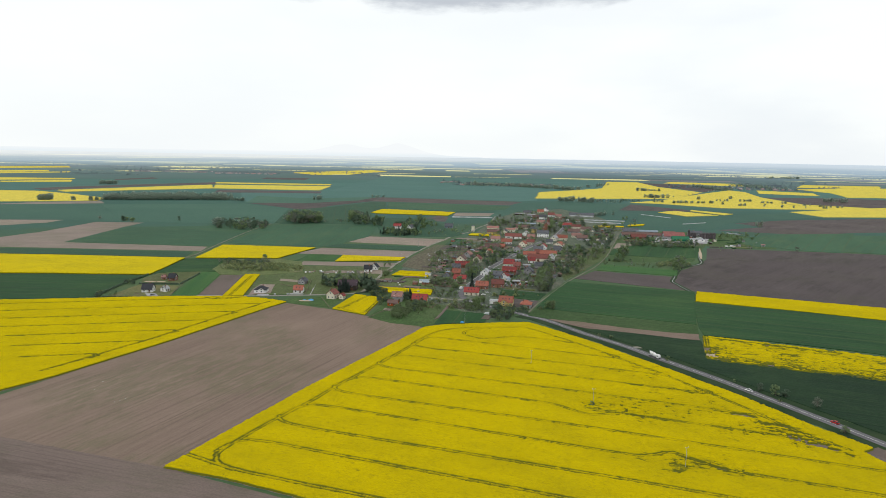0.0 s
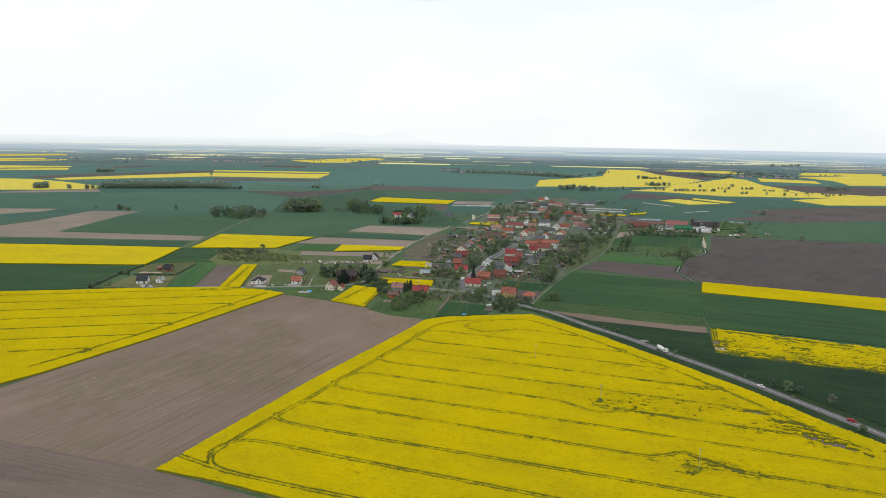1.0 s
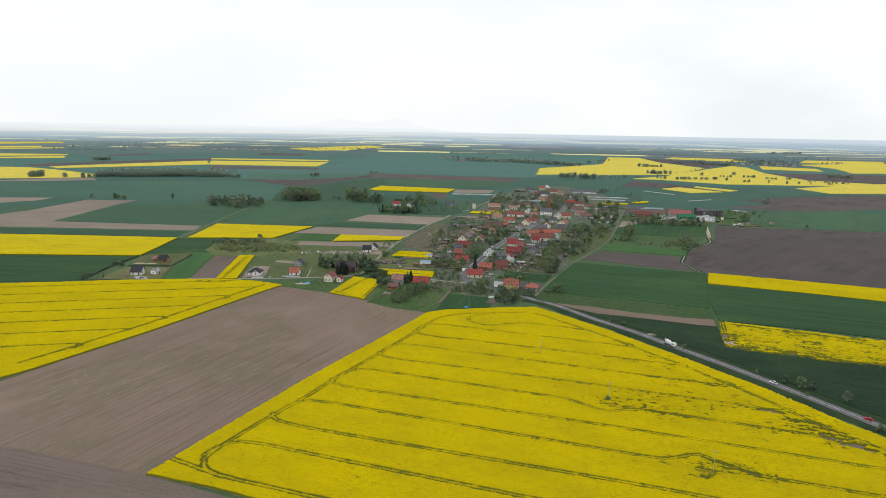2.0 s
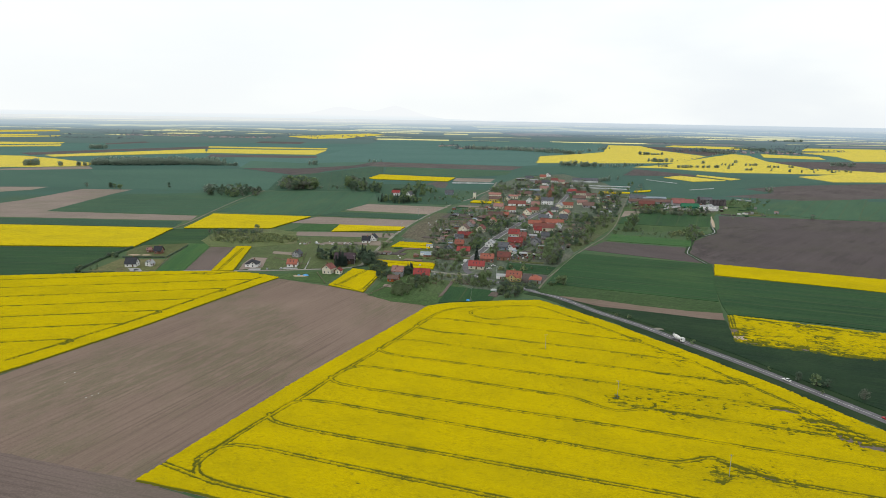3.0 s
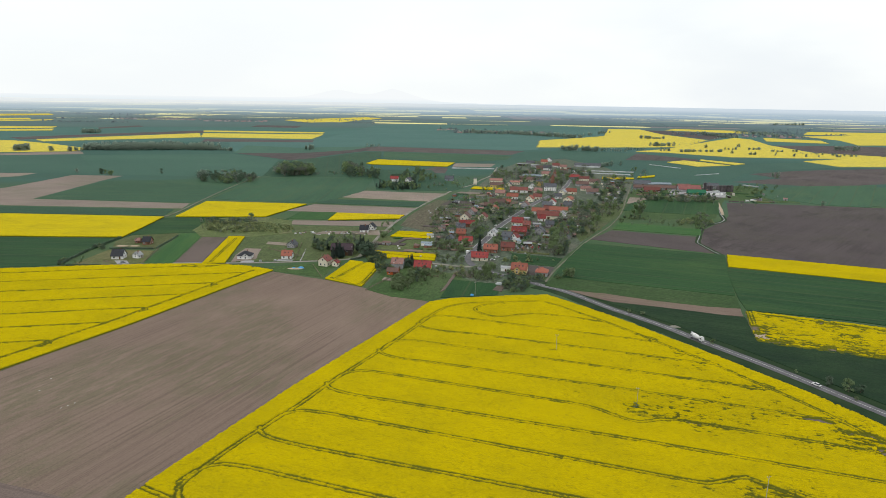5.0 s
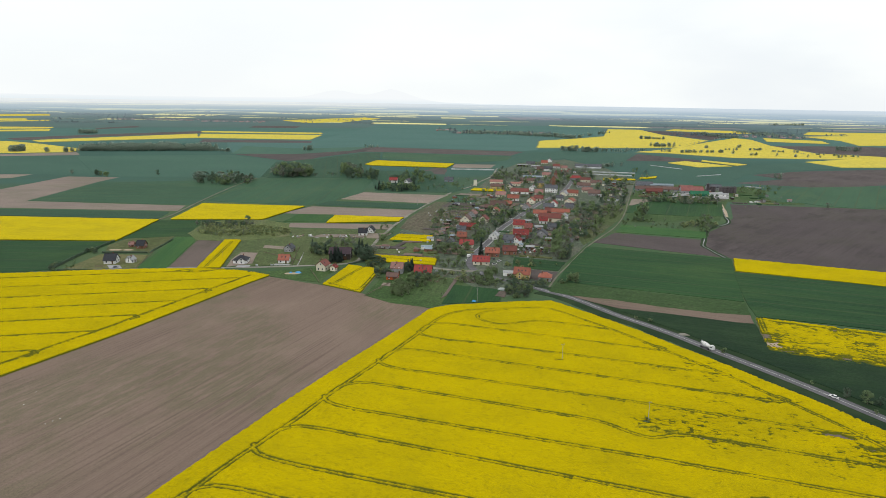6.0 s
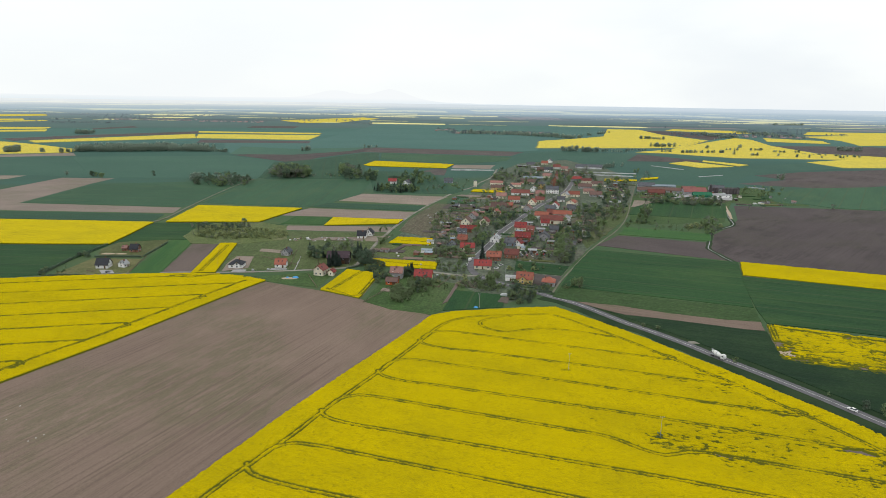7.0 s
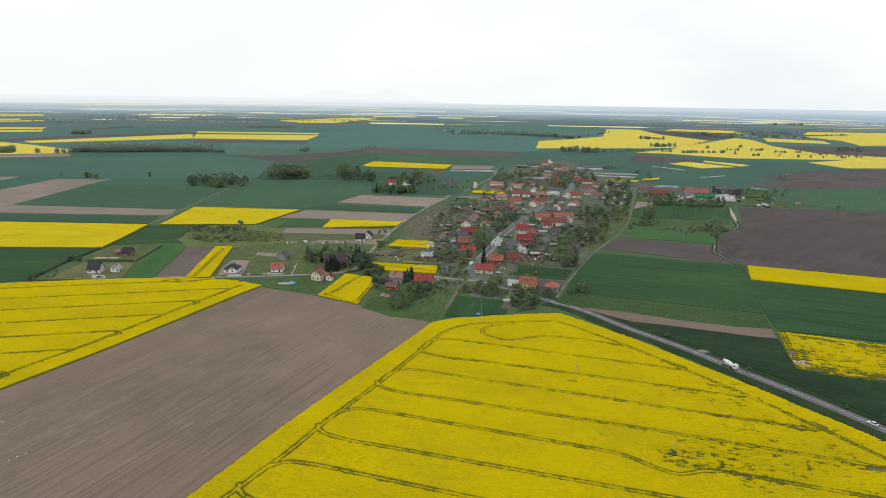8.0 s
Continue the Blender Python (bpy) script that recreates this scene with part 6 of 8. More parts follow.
def make_tree(kind, seed):
    """Trunk with limbs, and a crown of bent leaf tufts heaped round the limbs' ends; 10 m high."""
    rnd = random.Random(seed * 31 + len(kind))
    low, wide, tufts, size, limbs = FORM[kind]
    trunk = bmesh.new()
    ends = []
    lean = Vector((rnd.uniform(-0.4, 0.4), rnd.uniform(-0.4, 0.4), 0))
    fork = Vector((0, 0, 3.4 if kind in ("leafy", "bare", "dusk") else 0.8)) + lean * 0.4
    if kind == "conifer":
        stick(trunk, Vector((0, 0, -0.2)), Vector((0, 0, 9.6)), 0.22, 0.03, 6)
    else:
        stick(trunk, Vector((0, 0, -0.2)), fork, 0.26, 0.19, 7)
        top = Vector((lean.x, lean.y, 8.2))
        stick(trunk, fork, top, 0.17, 0.05)
        ends.append(top)
    for i in range(limbs):
        a = 6.283 * (i + rnd.random() * 0.7) / max(limbs, 1)
        z = rnd.uniform(0.2, 0.9) * 9.2
        r = wide * rnd.uniform(0.5, 0.85) * math.sqrt(max(0.1, 1 - ((z - 5.2) / 5.4) ** 2))
        e = Vector((r * math.cos(a), r * math.sin(a), z)) + lean
        s = fork.lerp(Vector((lean.x, lean.y, 8.0)), rnd.uniform(0, 0.5))
        stick(trunk, s, e, 0.10, 0.03, 4)
        ends.append(e)
        if kind == "bare":
            for j in range(3):
                t = e + Vector((rnd.uniform(-1, 1), rnd.uniform(-1, 1), rnd.uniform(0.1, 1.2))) * 1.3
                stick(trunk, s.lerp(e, rnd.uniform(0.4, 0.9)), t, 0.045, 0.015, 3)
    crown = bmesh.new()
    for e in ends:
        co, tri = lump(e + Vector((0, 0, -0.3)), wide * HEART[kind] * rnd.uniform(0.8, 1.15), rnd)
        v = [crown.verts.new((q.x, q.y, max(q.z, low))) for q in co]
        for q in tri:
            crown.faces.new([v[k] for k in q])
    for i in range(tufts):
        if kind == "conifer":
            u = rnd.random() ** 0.75
            z = low + (9.9 - low) * (1 - u)
            r = wide * u * rnd.uniform(0.55, 1.0) * (0.75 + 0.25 * math.sin(z * 4.2))
            a = rnd.uniform(0, 6.283)
            c = Vector((r * math.cos(a), r * math.sin(a), z))
        else:
            e = rnd.choice(ends)
            k = Vector((rnd.gauss(0, 1), rnd.gauss(0, 1), rnd.gauss(0, 0.8)))
            k = k.normalized() * (wide * 0.44 * rnd.uniform(0.25, 1.0) ** 0.5)
            c = e + k
            c.z = min(max(c.z, low + rnd.uniform(0, 0.8)), 10.0)
        s = size * rnd.uniform(0.55, 1.25)
        d = Vector((rnd.uniform(-1, 1), rnd.uniform(-1, 1), rnd.uniform(-0.1, 1.2))).normalized()
        e = d.orthogonal().normalized()
        e.rotate(Matrix.Rotation(rnd.uniform(0, 6.283), 3, d))
        f = d.cross(e)
        v = [crown.verts.new(q) for q in (c + e * s, c + f * s * 0.75 + d * s * 0.2, c - e * s * 0.8, c - f * s * 0.9 + d * s * 0.25, c + d * s * 0.45)]
        for q in ((0, 1, 4), (1, 2, 4), (2, 3, 4), (3, 0, 4)):
            crown.faces.new([v[k] for k in q])
    thing = new("bush" if kind in ("bush", "willow") else "tree")
    part("trunk", trunk, "bark", thing)
    leaves = part("crown", crown, "leaf_" + kind, thing).data
    jog = np.random.RandomState(seed).normal(0, 0.35, (len(leaves.vertices), 3))
    leafy_normals(leaves, np.array([v.co for v in leaves.vertices]) / (wide, wide, 5.0) * (0.6, 0.6, 0.35) + (0, 0, 0.55) + jog * 0.4)
    return tagged(thing, TREE_LABELS[kind], "bush" if kind in ("bush", "willow") else "tree", "trees and bushes round the village")


plant_rnd = random.Random(23)
FAR_TREES = {}
TREE_LINE = 590.0


def plant(kind, x, y, high):
    """A tree of that kind and height at a place; each kind has a few forms, turned and stretched anew. Those beyond TREE_LINE are joined later."""
    key = (kind, plant_rnd.randrange(4))
    s = high / 10
    m = pose(x, y, 0, 0, 0, plant_rnd.uniform(0, 360))
    stretch = (s * plant_rnd.uniform(0.85, 1.2), s * plant_rnd.uniform(0.85, 1.2), s)
    if y > TREE_LINE:
        FAR_TREES.setdefault(kind, []).append(m @ Matrix.Diagonal((*stretch, 1)))
        return None
    if key not in TREES:
        ob = make_tree(*key)
        ob.matrix_basis = m @ Matrix.Diagonal((*stretch, 1))
        TREES[key] = (ob, stretch)
        return ob
    ob, old = TREES[key]
    return copy_thing(ob, m @ Matrix.Diagonal((*(a / b for a, b in zip(stretch, old)), 1)))


def leaf_heap(kind, seed):
    """A lighter form for trees far off: arrays of corners and triangles, and which of them are bark."""
    rnd = random.Random(seed * 17 + len(kind))
    low, wide, tufts, size, limbs = FORM[kind]
    co, tri, bark = [], [], []
    for a in range(3):
        co.append((0.22 * math.cos(2.1 * a), 0.22 * math.sin(2.1 * a), -0.2))
    co.append((0, 0, 7.5))
    tri += [(0, 1, 3), (1, 2, 3), (2, 0, 3)]
    bark += [1, 1, 1]
    heaps = []
    for i in range(7):
        a, z = 6.283 * (i + rnd.random()) / 7, rnd.uniform(0.18, 0.88) * 9.6
        r = wide * rnd.uniform(0.3, 0.75) * math.sqrt(max(0.15, 1 - ((z - 5.0) / 5.6) ** 2))
        heaps.append(Vector((r * math.cos(a), r * math.sin(a), z)))
        b = len(co)
        co += [(0.05, 0.0, 2.6), (-0.05, 0.06, 2.6), tuple(heaps[-1])]
        tri.append((b, b + 1, b + 2))
        bark.append(1)
    for e in heaps[:4] if kind not in ("conifer", "bare") else ():
        c, t = lump(e, wide * HEART[kind] * rnd.uniform(0.85, 1.25), rnd)
        b = len(co)
        co += [(q.x, q.y, max(q.z, low)) for q in c]
        tri += [tuple(b + j for j in q) for q in t]
        bark += [0] * len(t)
    for i in range(int(tufts * 0.52)):
        if kind == "conifer":
            u = rnd.random() ** 0.75
            z = low + (9.9 - low) * (1 - u)
            a, r = rnd.uniform(0, 6.283), wide * u * rnd.uniform(0.5, 1.0)
            c = Vector((r * math.cos(a), r * math.sin(a), z))
        else:
            k = Vector((rnd.gauss(0, 1), rnd.gauss(0, 1), rnd.gauss(0, 0.8))).normalized()
            c = rnd.choice(heaps) + k * (wide * 0.46 * rnd.uniform(0.2, 1.0) ** 0.5)
            c.z = min(max(c.z, low + rnd.uniform(0, 0.8)), 10.0)
        s = size * rnd.uniform(0.7, 1.45)
        d = Vector((rnd.uniform(-1, 1), rnd.uniform(-1, 1), rnd.uniform(-0.1, 1.2))).normalized()
        e = d.orthogonal().normalized()
        e.rotate(Matrix.Rotation(rnd.uniform(0, 6.283), 3, d))
        f = d.cross(e)
        b = len(co)
        co += [tuple(c + e * s), tuple(c + f * s * 0.8), tuple(c - e * s * 0.9 + d * s * 0.5), tuple(c - f * s)]
        tri += [(b, b + 1, b + 2), (b, b + 2, b + 3)]
        bark += [0, 0]
    return np.array(co), np.array(tri), np.array(bark)


def join_far_trees():
    """The trees too far off to tell apart: one object for each kind."""
    for kind, places in FAR_TREES.items():
        forms = [leaf_heap(kind, k) for k in range(6)]
        cos, tris, barks, outs, base = [], [], [], [], 0
        wide = FORM[kind][1]
        for i, m in enumerate(places):
            co, tri, bark = forms[i % 6]
            mat = np.array(m)
            cos.append(co @ mat[:3, :3].T + mat[:3, 3])
            tris.append(tri + base)
            outs.append((co / (wide, wide, 5.0) - (0, 0, 0.72)) @ mat[:3, :3].T / mat[2, 2])
            barks.append(bark)
            base += len(co)
        cos, tris, barks = np.concatenate(cos), np.concatenate(tris), np.concatenate(barks)
        me = bpy.data.meshes.new("far_trees")
        me.vertices.add(len(cos))
        me.vertices.foreach_set("co", cos.ravel())
        me.loops.add(tris.size)
        me.loops.foreach_set("vertex_index", tris.ravel())
        me.polygons.add(len(tris))
        me.polygons.foreach_set("loop_start", np.arange(0, tris.size, 3))
        me.polygons.foreach_set("loop_total", np.full(len(tris), 3))
        me.materials.append(MATS["leaf_" + kind])
        me.materials.append(MATS["bark"])
        me.polygons.foreach_set("material_index", barks)
        me.update(calc_edges=True)
        out = np.concatenate(outs)
        leafy_normals(me, out * (0.55, 0.55, 0.3) + (0, 0, 0.75) + np.random.RandomState(5).normal(0, 0.12, out.shape))
        tagged(new("village_trees", me), TREE_LABELS[kind].replace("tree", "trees").replace("bush", "bushes") + " among the houses", "trees", "", "stuff")


PATHS = [(p, 3.8) for p in spline(ROAD + STREET[1:], 4.0)] + [(p, 3.0) for line in (LANE, LANE_2, TRACK_2) for p in spline(line, 3.0)]


def free(x, y, room):
    for fx, fy, r in FOOT:
        if (fx - x) ** 2 + (fy - y) ** 2 < (r * 0.66 + room) ** 2:
            return False
    return all((p.x - x) ** 2 + (p.y - y) ** 2 > (w + room * 0.5) ** 2 for p, w in PATHS)


def grove(cx, cy, rx, ry, lean, count, kinds, low, high):
    """Trees strewn over an ellipse, clear of houses and lanes."""
    kinds = kinds.split()
    done = tries = 0
    while done < count and tries < count * 12:
        tries += 1
        a, r = plant_rnd.uniform(0, 6.283), math.sqrt(plant_rnd.random())
        v = r * math.sin(a) * ry
        x, y = cx + r * math.cos(a) * rx + v * lean, cy + v
        h = plant_rnd.uniform(low, high) * 0.85
        if not free(x, y, 1.0 + h * 0.12):
            continue
        kind = plant_rnd.choice(kinds)
        if kind in ("bush", "willow"):
            h = min(h, plant_rnd.uniform(2.2, 5.0) if kind == "bush" else 6.0)
        plant(kind, x, y, h)
        done += 1


grove(-328, 1017, 43.7, 49.5, -0.33, 60, "bare dusk leafy dusk", 9.8, 16.4)
grove(-249, 1118, 34.7, 51.1, -0.23, 70, "bare dusk leafy", 16.4, 25.1)
grove(-188, 1108, 25.4, 26.8, -0.17, 14, "bush bare", 3.3, 6.5)
grove(-151, 1136, 19.2, 72.0, -0.13, 34, "leafy bare dusk", 15.3, 22.9)
grove(-115, 1099, 12.4, 52.2, -0.10, 16, "dusk leafy", 9.8, 16.4)
grove(-65, 958, 30.9, 30.5, -0.06, 80, "dusk conifer leafy", 6.5, 12)
grove(-49, 1049, 29.9, 47.0, -0.04, 24, "dusk leafy", 8.7, 15.3)
grove(-47, 1122, 16.6, 54.2, -0.04, 7, "dusk leafy", 12, 16.4)
grove(4, 1025, 42.5, 92.2, 0.01, 34, "bare bush leafy", 3.3, 8.7)
grove(-527, 1055, 15.3, 19.1, -0.52, 7, "leafy dusk", 8.7, 13.1)
grove(-454, 1081, 4.2, 7.7, -0.44, 1, "dusk", 10.9, 12)
grove(-591, 1080, 6.1, 8.2, -0.57, 2, "bare", 7.6, 9.8)
grove(-216, 681, 28.7, 13.8, -0.33, 70, "dusk bush bare", 3.8, 6.5)
grove(-207, 651, 25.6, 23.6, -0.34, 150, "willow bush willow bare", 2.7, 4.9)
grove(-173, 652, 27.0, 22.1, -0.28, 210, "willow willow willow bush", 2, 3.9)
grove(-196, 693, 5.3, 17.1, -0.29, 4, "leafy bare", 8.7, 12)
grove(-102, 572, 9.1, 23.5, -0.18, 18, "leafy dusk conifer", 6.5, 10.9)
grove(-85, 539, 5.3, 5.5, -0.16, 9, "conifer", 9.8, 14.2)
grove(-69, 561, 6.9, 20.6, -0.12, 16, "conifer conifer dusk", 8.7, 14.2)
grove(-89, 597, 18.3, 14.9, -0.15, 12, "bare leafy", 6.5, 10.9)
grove(-56, 538, 7.4, 12.5, -0.10, 34, "dusk bush", 4.4, 7.1)
grove(-49, 516, 6.8, 15.6, -0.08, 12, "bush dusk leafy", 3.3, 6.5)
grove(-32, 470, 7.1, 16.0, -0.05, 60, "bush bush leafy", 3.3, 6.5)
grove(-21, 493, 8.4, 19.2, -0.02, 50, "bush leafy dusk", 3.3, 7.6)
grove(-45, 505, 7.6, 13.5, -0.08, 10, "bush dusk", 3.3, 6.5)
grove(-28, 518, 3.7, 12.1, -0.04, 10, "conifer dusk", 5.5, 8.7)
grove(-63, 570, 4.8, 13.4, -0.10, 5, "bare leafy", 6.5, 10.9)
grove(-1, 588, 9.6, 28.5, 0.02, 28, "leafy bare bush", 5.5, 9.8)
grove(14, 577, 11.2, 16.4, 0.05, 14, "leafy bush", 4.4, 8.7)
grove(2, 540, 12.4, 19.6, 0.03, 12, "bush leafy", 3.3, 7.6)
grove(27, 561, 1.3, 3.4, 0.07, 1, "conifer", 16.4, 17.5)
grove(46, 602, 4.7, 26.2, 0.11, 10, "leafy bare", 5.5, 9.8)
grove(28, 497, 12.7, 20.8, 0.09, 30, "bush leafy", 3.3, 6.5)
grove(14, 496, 8.3, 11.0, 0.06, 26, "bare bush", 1.6, 3.3)
grove(-10, 480, 9.9, 25.8, 0.00, 18, "bush bush bare", 1.3, 2.8)
grove(28, 504, 3.5, 10.1, 0.09, 5, "leafy", 6.5, 9.8)
grove(29, 504, 3.1, 6.1, 0.09, 3, "leafy willow", 6.5, 9.8)
grove(46, 471, 8.9, 18.0, 0.14, 40, "bush dusk leafy", 3.3, 7.6)
grove(49, 500, 8.6, 6.0, 0.14, 10, "bush", 2.2, 3.8)
grove(63, 485, 7.0, 8.1, 0.17, 18, "bush dusk", 2.2, 4.4)
grove(87, 493, 3.0, 5.3, 0.23, 4, "leafy", 7.6, 9.8)
grove(79, 491, 4.1, 3.9, 0.21, 6, "bush", 2.2, 3.3)
grove(63, 537, 21.8, 15.7, 0.15, 16, "bush willow", 2.2, 4.4)
grove(110, 645, 11.3, 97.0, 0.21, 80, "bare dusk leafy bush", 5.5, 12)
grove(153, 724, 13.8, 103.7, 0.25, 92, "bare dusk leafy bush", 5.5, 13.1)
grove(192, 781, 11.8, 55.6, 0.28, 32, "bare leafy bush", 5.5, 12)
grove(95, 589, 4.6, 33.1, 0.20, 25, "leafy bare", 7.6, 14.2)
grove(157, 803, 19.6, 63.9, 0.23, 30, "bare leafy bush", 4.4, 10.9)
grove(84, 635, 12.4, 73.6, 0.17, 46, "bush bare leafy", 3.3, 7.6)
grove(57, 740, 17.7, 53.9, 0.10, 46, "leafy bare dusk", 6.5, 13.1)
grove(-1, 699, 14.9, 82.5, 0.02, 90, "bush bare leafy", 3.3, 8.7)
grove(28, 802, 25.5, 84.1, 0.05, 64, "bush bare leafy", 3.3, 8.7)
grove(34, 667, 7.9, 37.8, 0.07, 25, "bare leafy", 6.5, 12)
grove(32, 624, 7.4, 30.5, 0.08, 16, "leafy dusk leafy", 6.5, 9.8)
grove(53, 696, 7.7, 30.6, 0.10, 10, "leafy dusk", 6.5, 10.9)
grove(71, 895, 23.5, 102.1, 0.10, 54, "bare leafy bush", 4.4, 9.8)
grove(87, 755, 16.7, 33.4, 0.14, 18, "bare leafy", 5.5, 9.8)
grove(75, 644, 22.6, 78.9, 0.15, 34, "bush leafy dusk bare", 2.7, 6.5)
grove(116, 859, 32.5, 138.3, 0.16, 60, "bush leafy bare dusk", 3.3, 7.6)
grove(20, 644, 15.0, 74.7, 0.05, 30, "bush leafy bare", 2.7, 6.5)
grove(110, 1094, 31.1, 180.1, 0.12, 40, "bare leafy dusk", 5.5, 10.9)
grove(56, 579, 7.9, 16.7, 0.13, 8, "bush", 1.6, 3.3)
grove(142, 928, 20.8, 109.1, 0.18, 43, "leafy bare", 5.5, 10.9)
grove(182, 1119, 74.8, 116.8, 0.18, 126, "bare leafy dusk", 5.5, 12)
grove(191, 1074, 12.1, 100.5, 0.20, 25, "bare bare leafy", 10.9, 16.4)
grove(96, 1111, 16.2, 49.7, 0.10, 25, "leafy bare", 7.6, 12)
grove(249, 980, 28.1, 159.6, 0.28, 90, "bare leafy dusk", 6.5, 13.1)
grove(197, 1300, 41.7, 70.0, 0.17, 43, "bare leafy bush", 4.4, 8.7)
grove(288, 928, 35.3, 27.5, 0.34, 34, "bush leafy dusk", 4.4, 8.7)
grove(341, 905, 28.8, 18.7, 0.42, 40, "bush dusk leafy", 4.4, 8.7)
grove(273, 871, 19.7, 9.0, 0.2, 26, "dusk leafy bare bush", 5.5, 9.8)
grove(305, 863, 16.6, 9.0, 0.2, 26, "dusk leafy bare bush", 5.5, 9.8)
grove(332, 861, 14.3, 9.0, 0.2, 26, "dusk leafy bare bush", 5.5, 9.8)
grove(412, 971, 14.7, 44.4, 0.47, 12, "bush leafy", 3.3, 6.5)
grove(220, 758, 6.9, 23.0, 0.33, 5, "bare leafy", 14.2, 18.5)
grove(225, 714, 49.7, 25.1, 0.36, 30, "bush bare", 2.7, 6.5)
grove(205, 735, 16, 8, 0.3, 26, "bush bush dusk", 3.3, 5.5)
grove(262, 712, 20, 12, 0.4, 40, "bush willow bare", 3.3, 6.0)
grove(269, 712, 7.6, 38.2, 0.43, 16, "leafy bare", 6.5, 12)
grove(469, 994, 35.3, 54.4, 0.52, 34, "bush leafy", 3.3, 7.6)
grove(402, 877, 52.4, 41.4, 0.51, 20, "bush", 1.6, 4.4)
grove(475, 835, 9.0, 14.8, 0.63, 2, "bare", 7.6, 9.8)
grove(569, 1133, 3.5, 18.2, 0.54, 2, "bare leafy", 9.8, 13.1)
grove(-285, 512, 3.0, 8.1, -0.62, 7, "dusk bush", 2.2, 4.4)
grove(-283, 560, 6.2, 6.7, -0.55, 8, "dusk bush", 3.3, 5.5)
grove(-276, 520, 4.8, 9.9, -0.58, 6, "bush", 1.6, 2.7)
grove(-55, 662, 8.3, 39.6, -0.07, 8, "bush leafy", 3.3, 7.6)
grove(-59, 627, 2.9, 13.2, -0.09, 4, "leafy bush", 6.5, 9.8)
grove(1, 504, 13.4, 16.8, 0.02, 14, "bush willow", 1.6, 4.4)
grove(260, 1234, 5.3, 58.6, 0.23, 7, "bare", 10.9, 14.2)
grove(342, 1169, 15.1, 88.9, 0.32, 10, "leafy bare", 6.5, 12)
plant("dusk", 168.0, 318.5, 5)
plant("dusk", 177.4, 311.1, 4.5)
plant("bare", 185.8, 297.5, 6)
plant("bush", 180.9, 267.9, 4)
plant("bush", 160.5, 331.6, 2)
plant("bush", 170.8, 304.1, 2)
plant("bush", 74.3, 295.1, 2.6)
plant("bush", 106.9, 416.2, 2.5)
plant("bush", 113.9, 412.6, 2.5)
plant("bush", 136.2, 367.2, 3)
plant("leafy", 173.0, 312.5, 6)
join_far_trees()

# ---- poles, vehicles, farm gear ----


def wheel(parent, x, y, r=0.45, width=0.3):
    bm = bmesh.new()
    bmesh.ops.create_cone(bm, cap_ends=True, segments=14, radius1=r, radius2=r, depth=width)
    w = part("wheel", bm, "tyre", parent, place=pose(x, y, r, 90, 0, 0))
    bm = bmesh.new()
    bmesh.ops.create_cone(bm, cap_ends=True, segments=10, radius1=r * 0.5, radius2=r * 0.5, depth=width + 0.04)
    part("rim", bm, "steel", w)


def loft(bm, rings):
    """Skin over rings of equal length, closed at both ends."""
    made = [[bm.verts.new(q) for q in ring] for ring in rings]
    for a, b in zip(made[:-1], made[1:]):
        for i in range(len(a)):
            j = (i + 1) % len(a)
            bm.faces.new((a[i], a[j], b[j], b[i]))
    bm.faces.new(made[0][::-1])
    bm.faces.new(made[-1])
    return bm


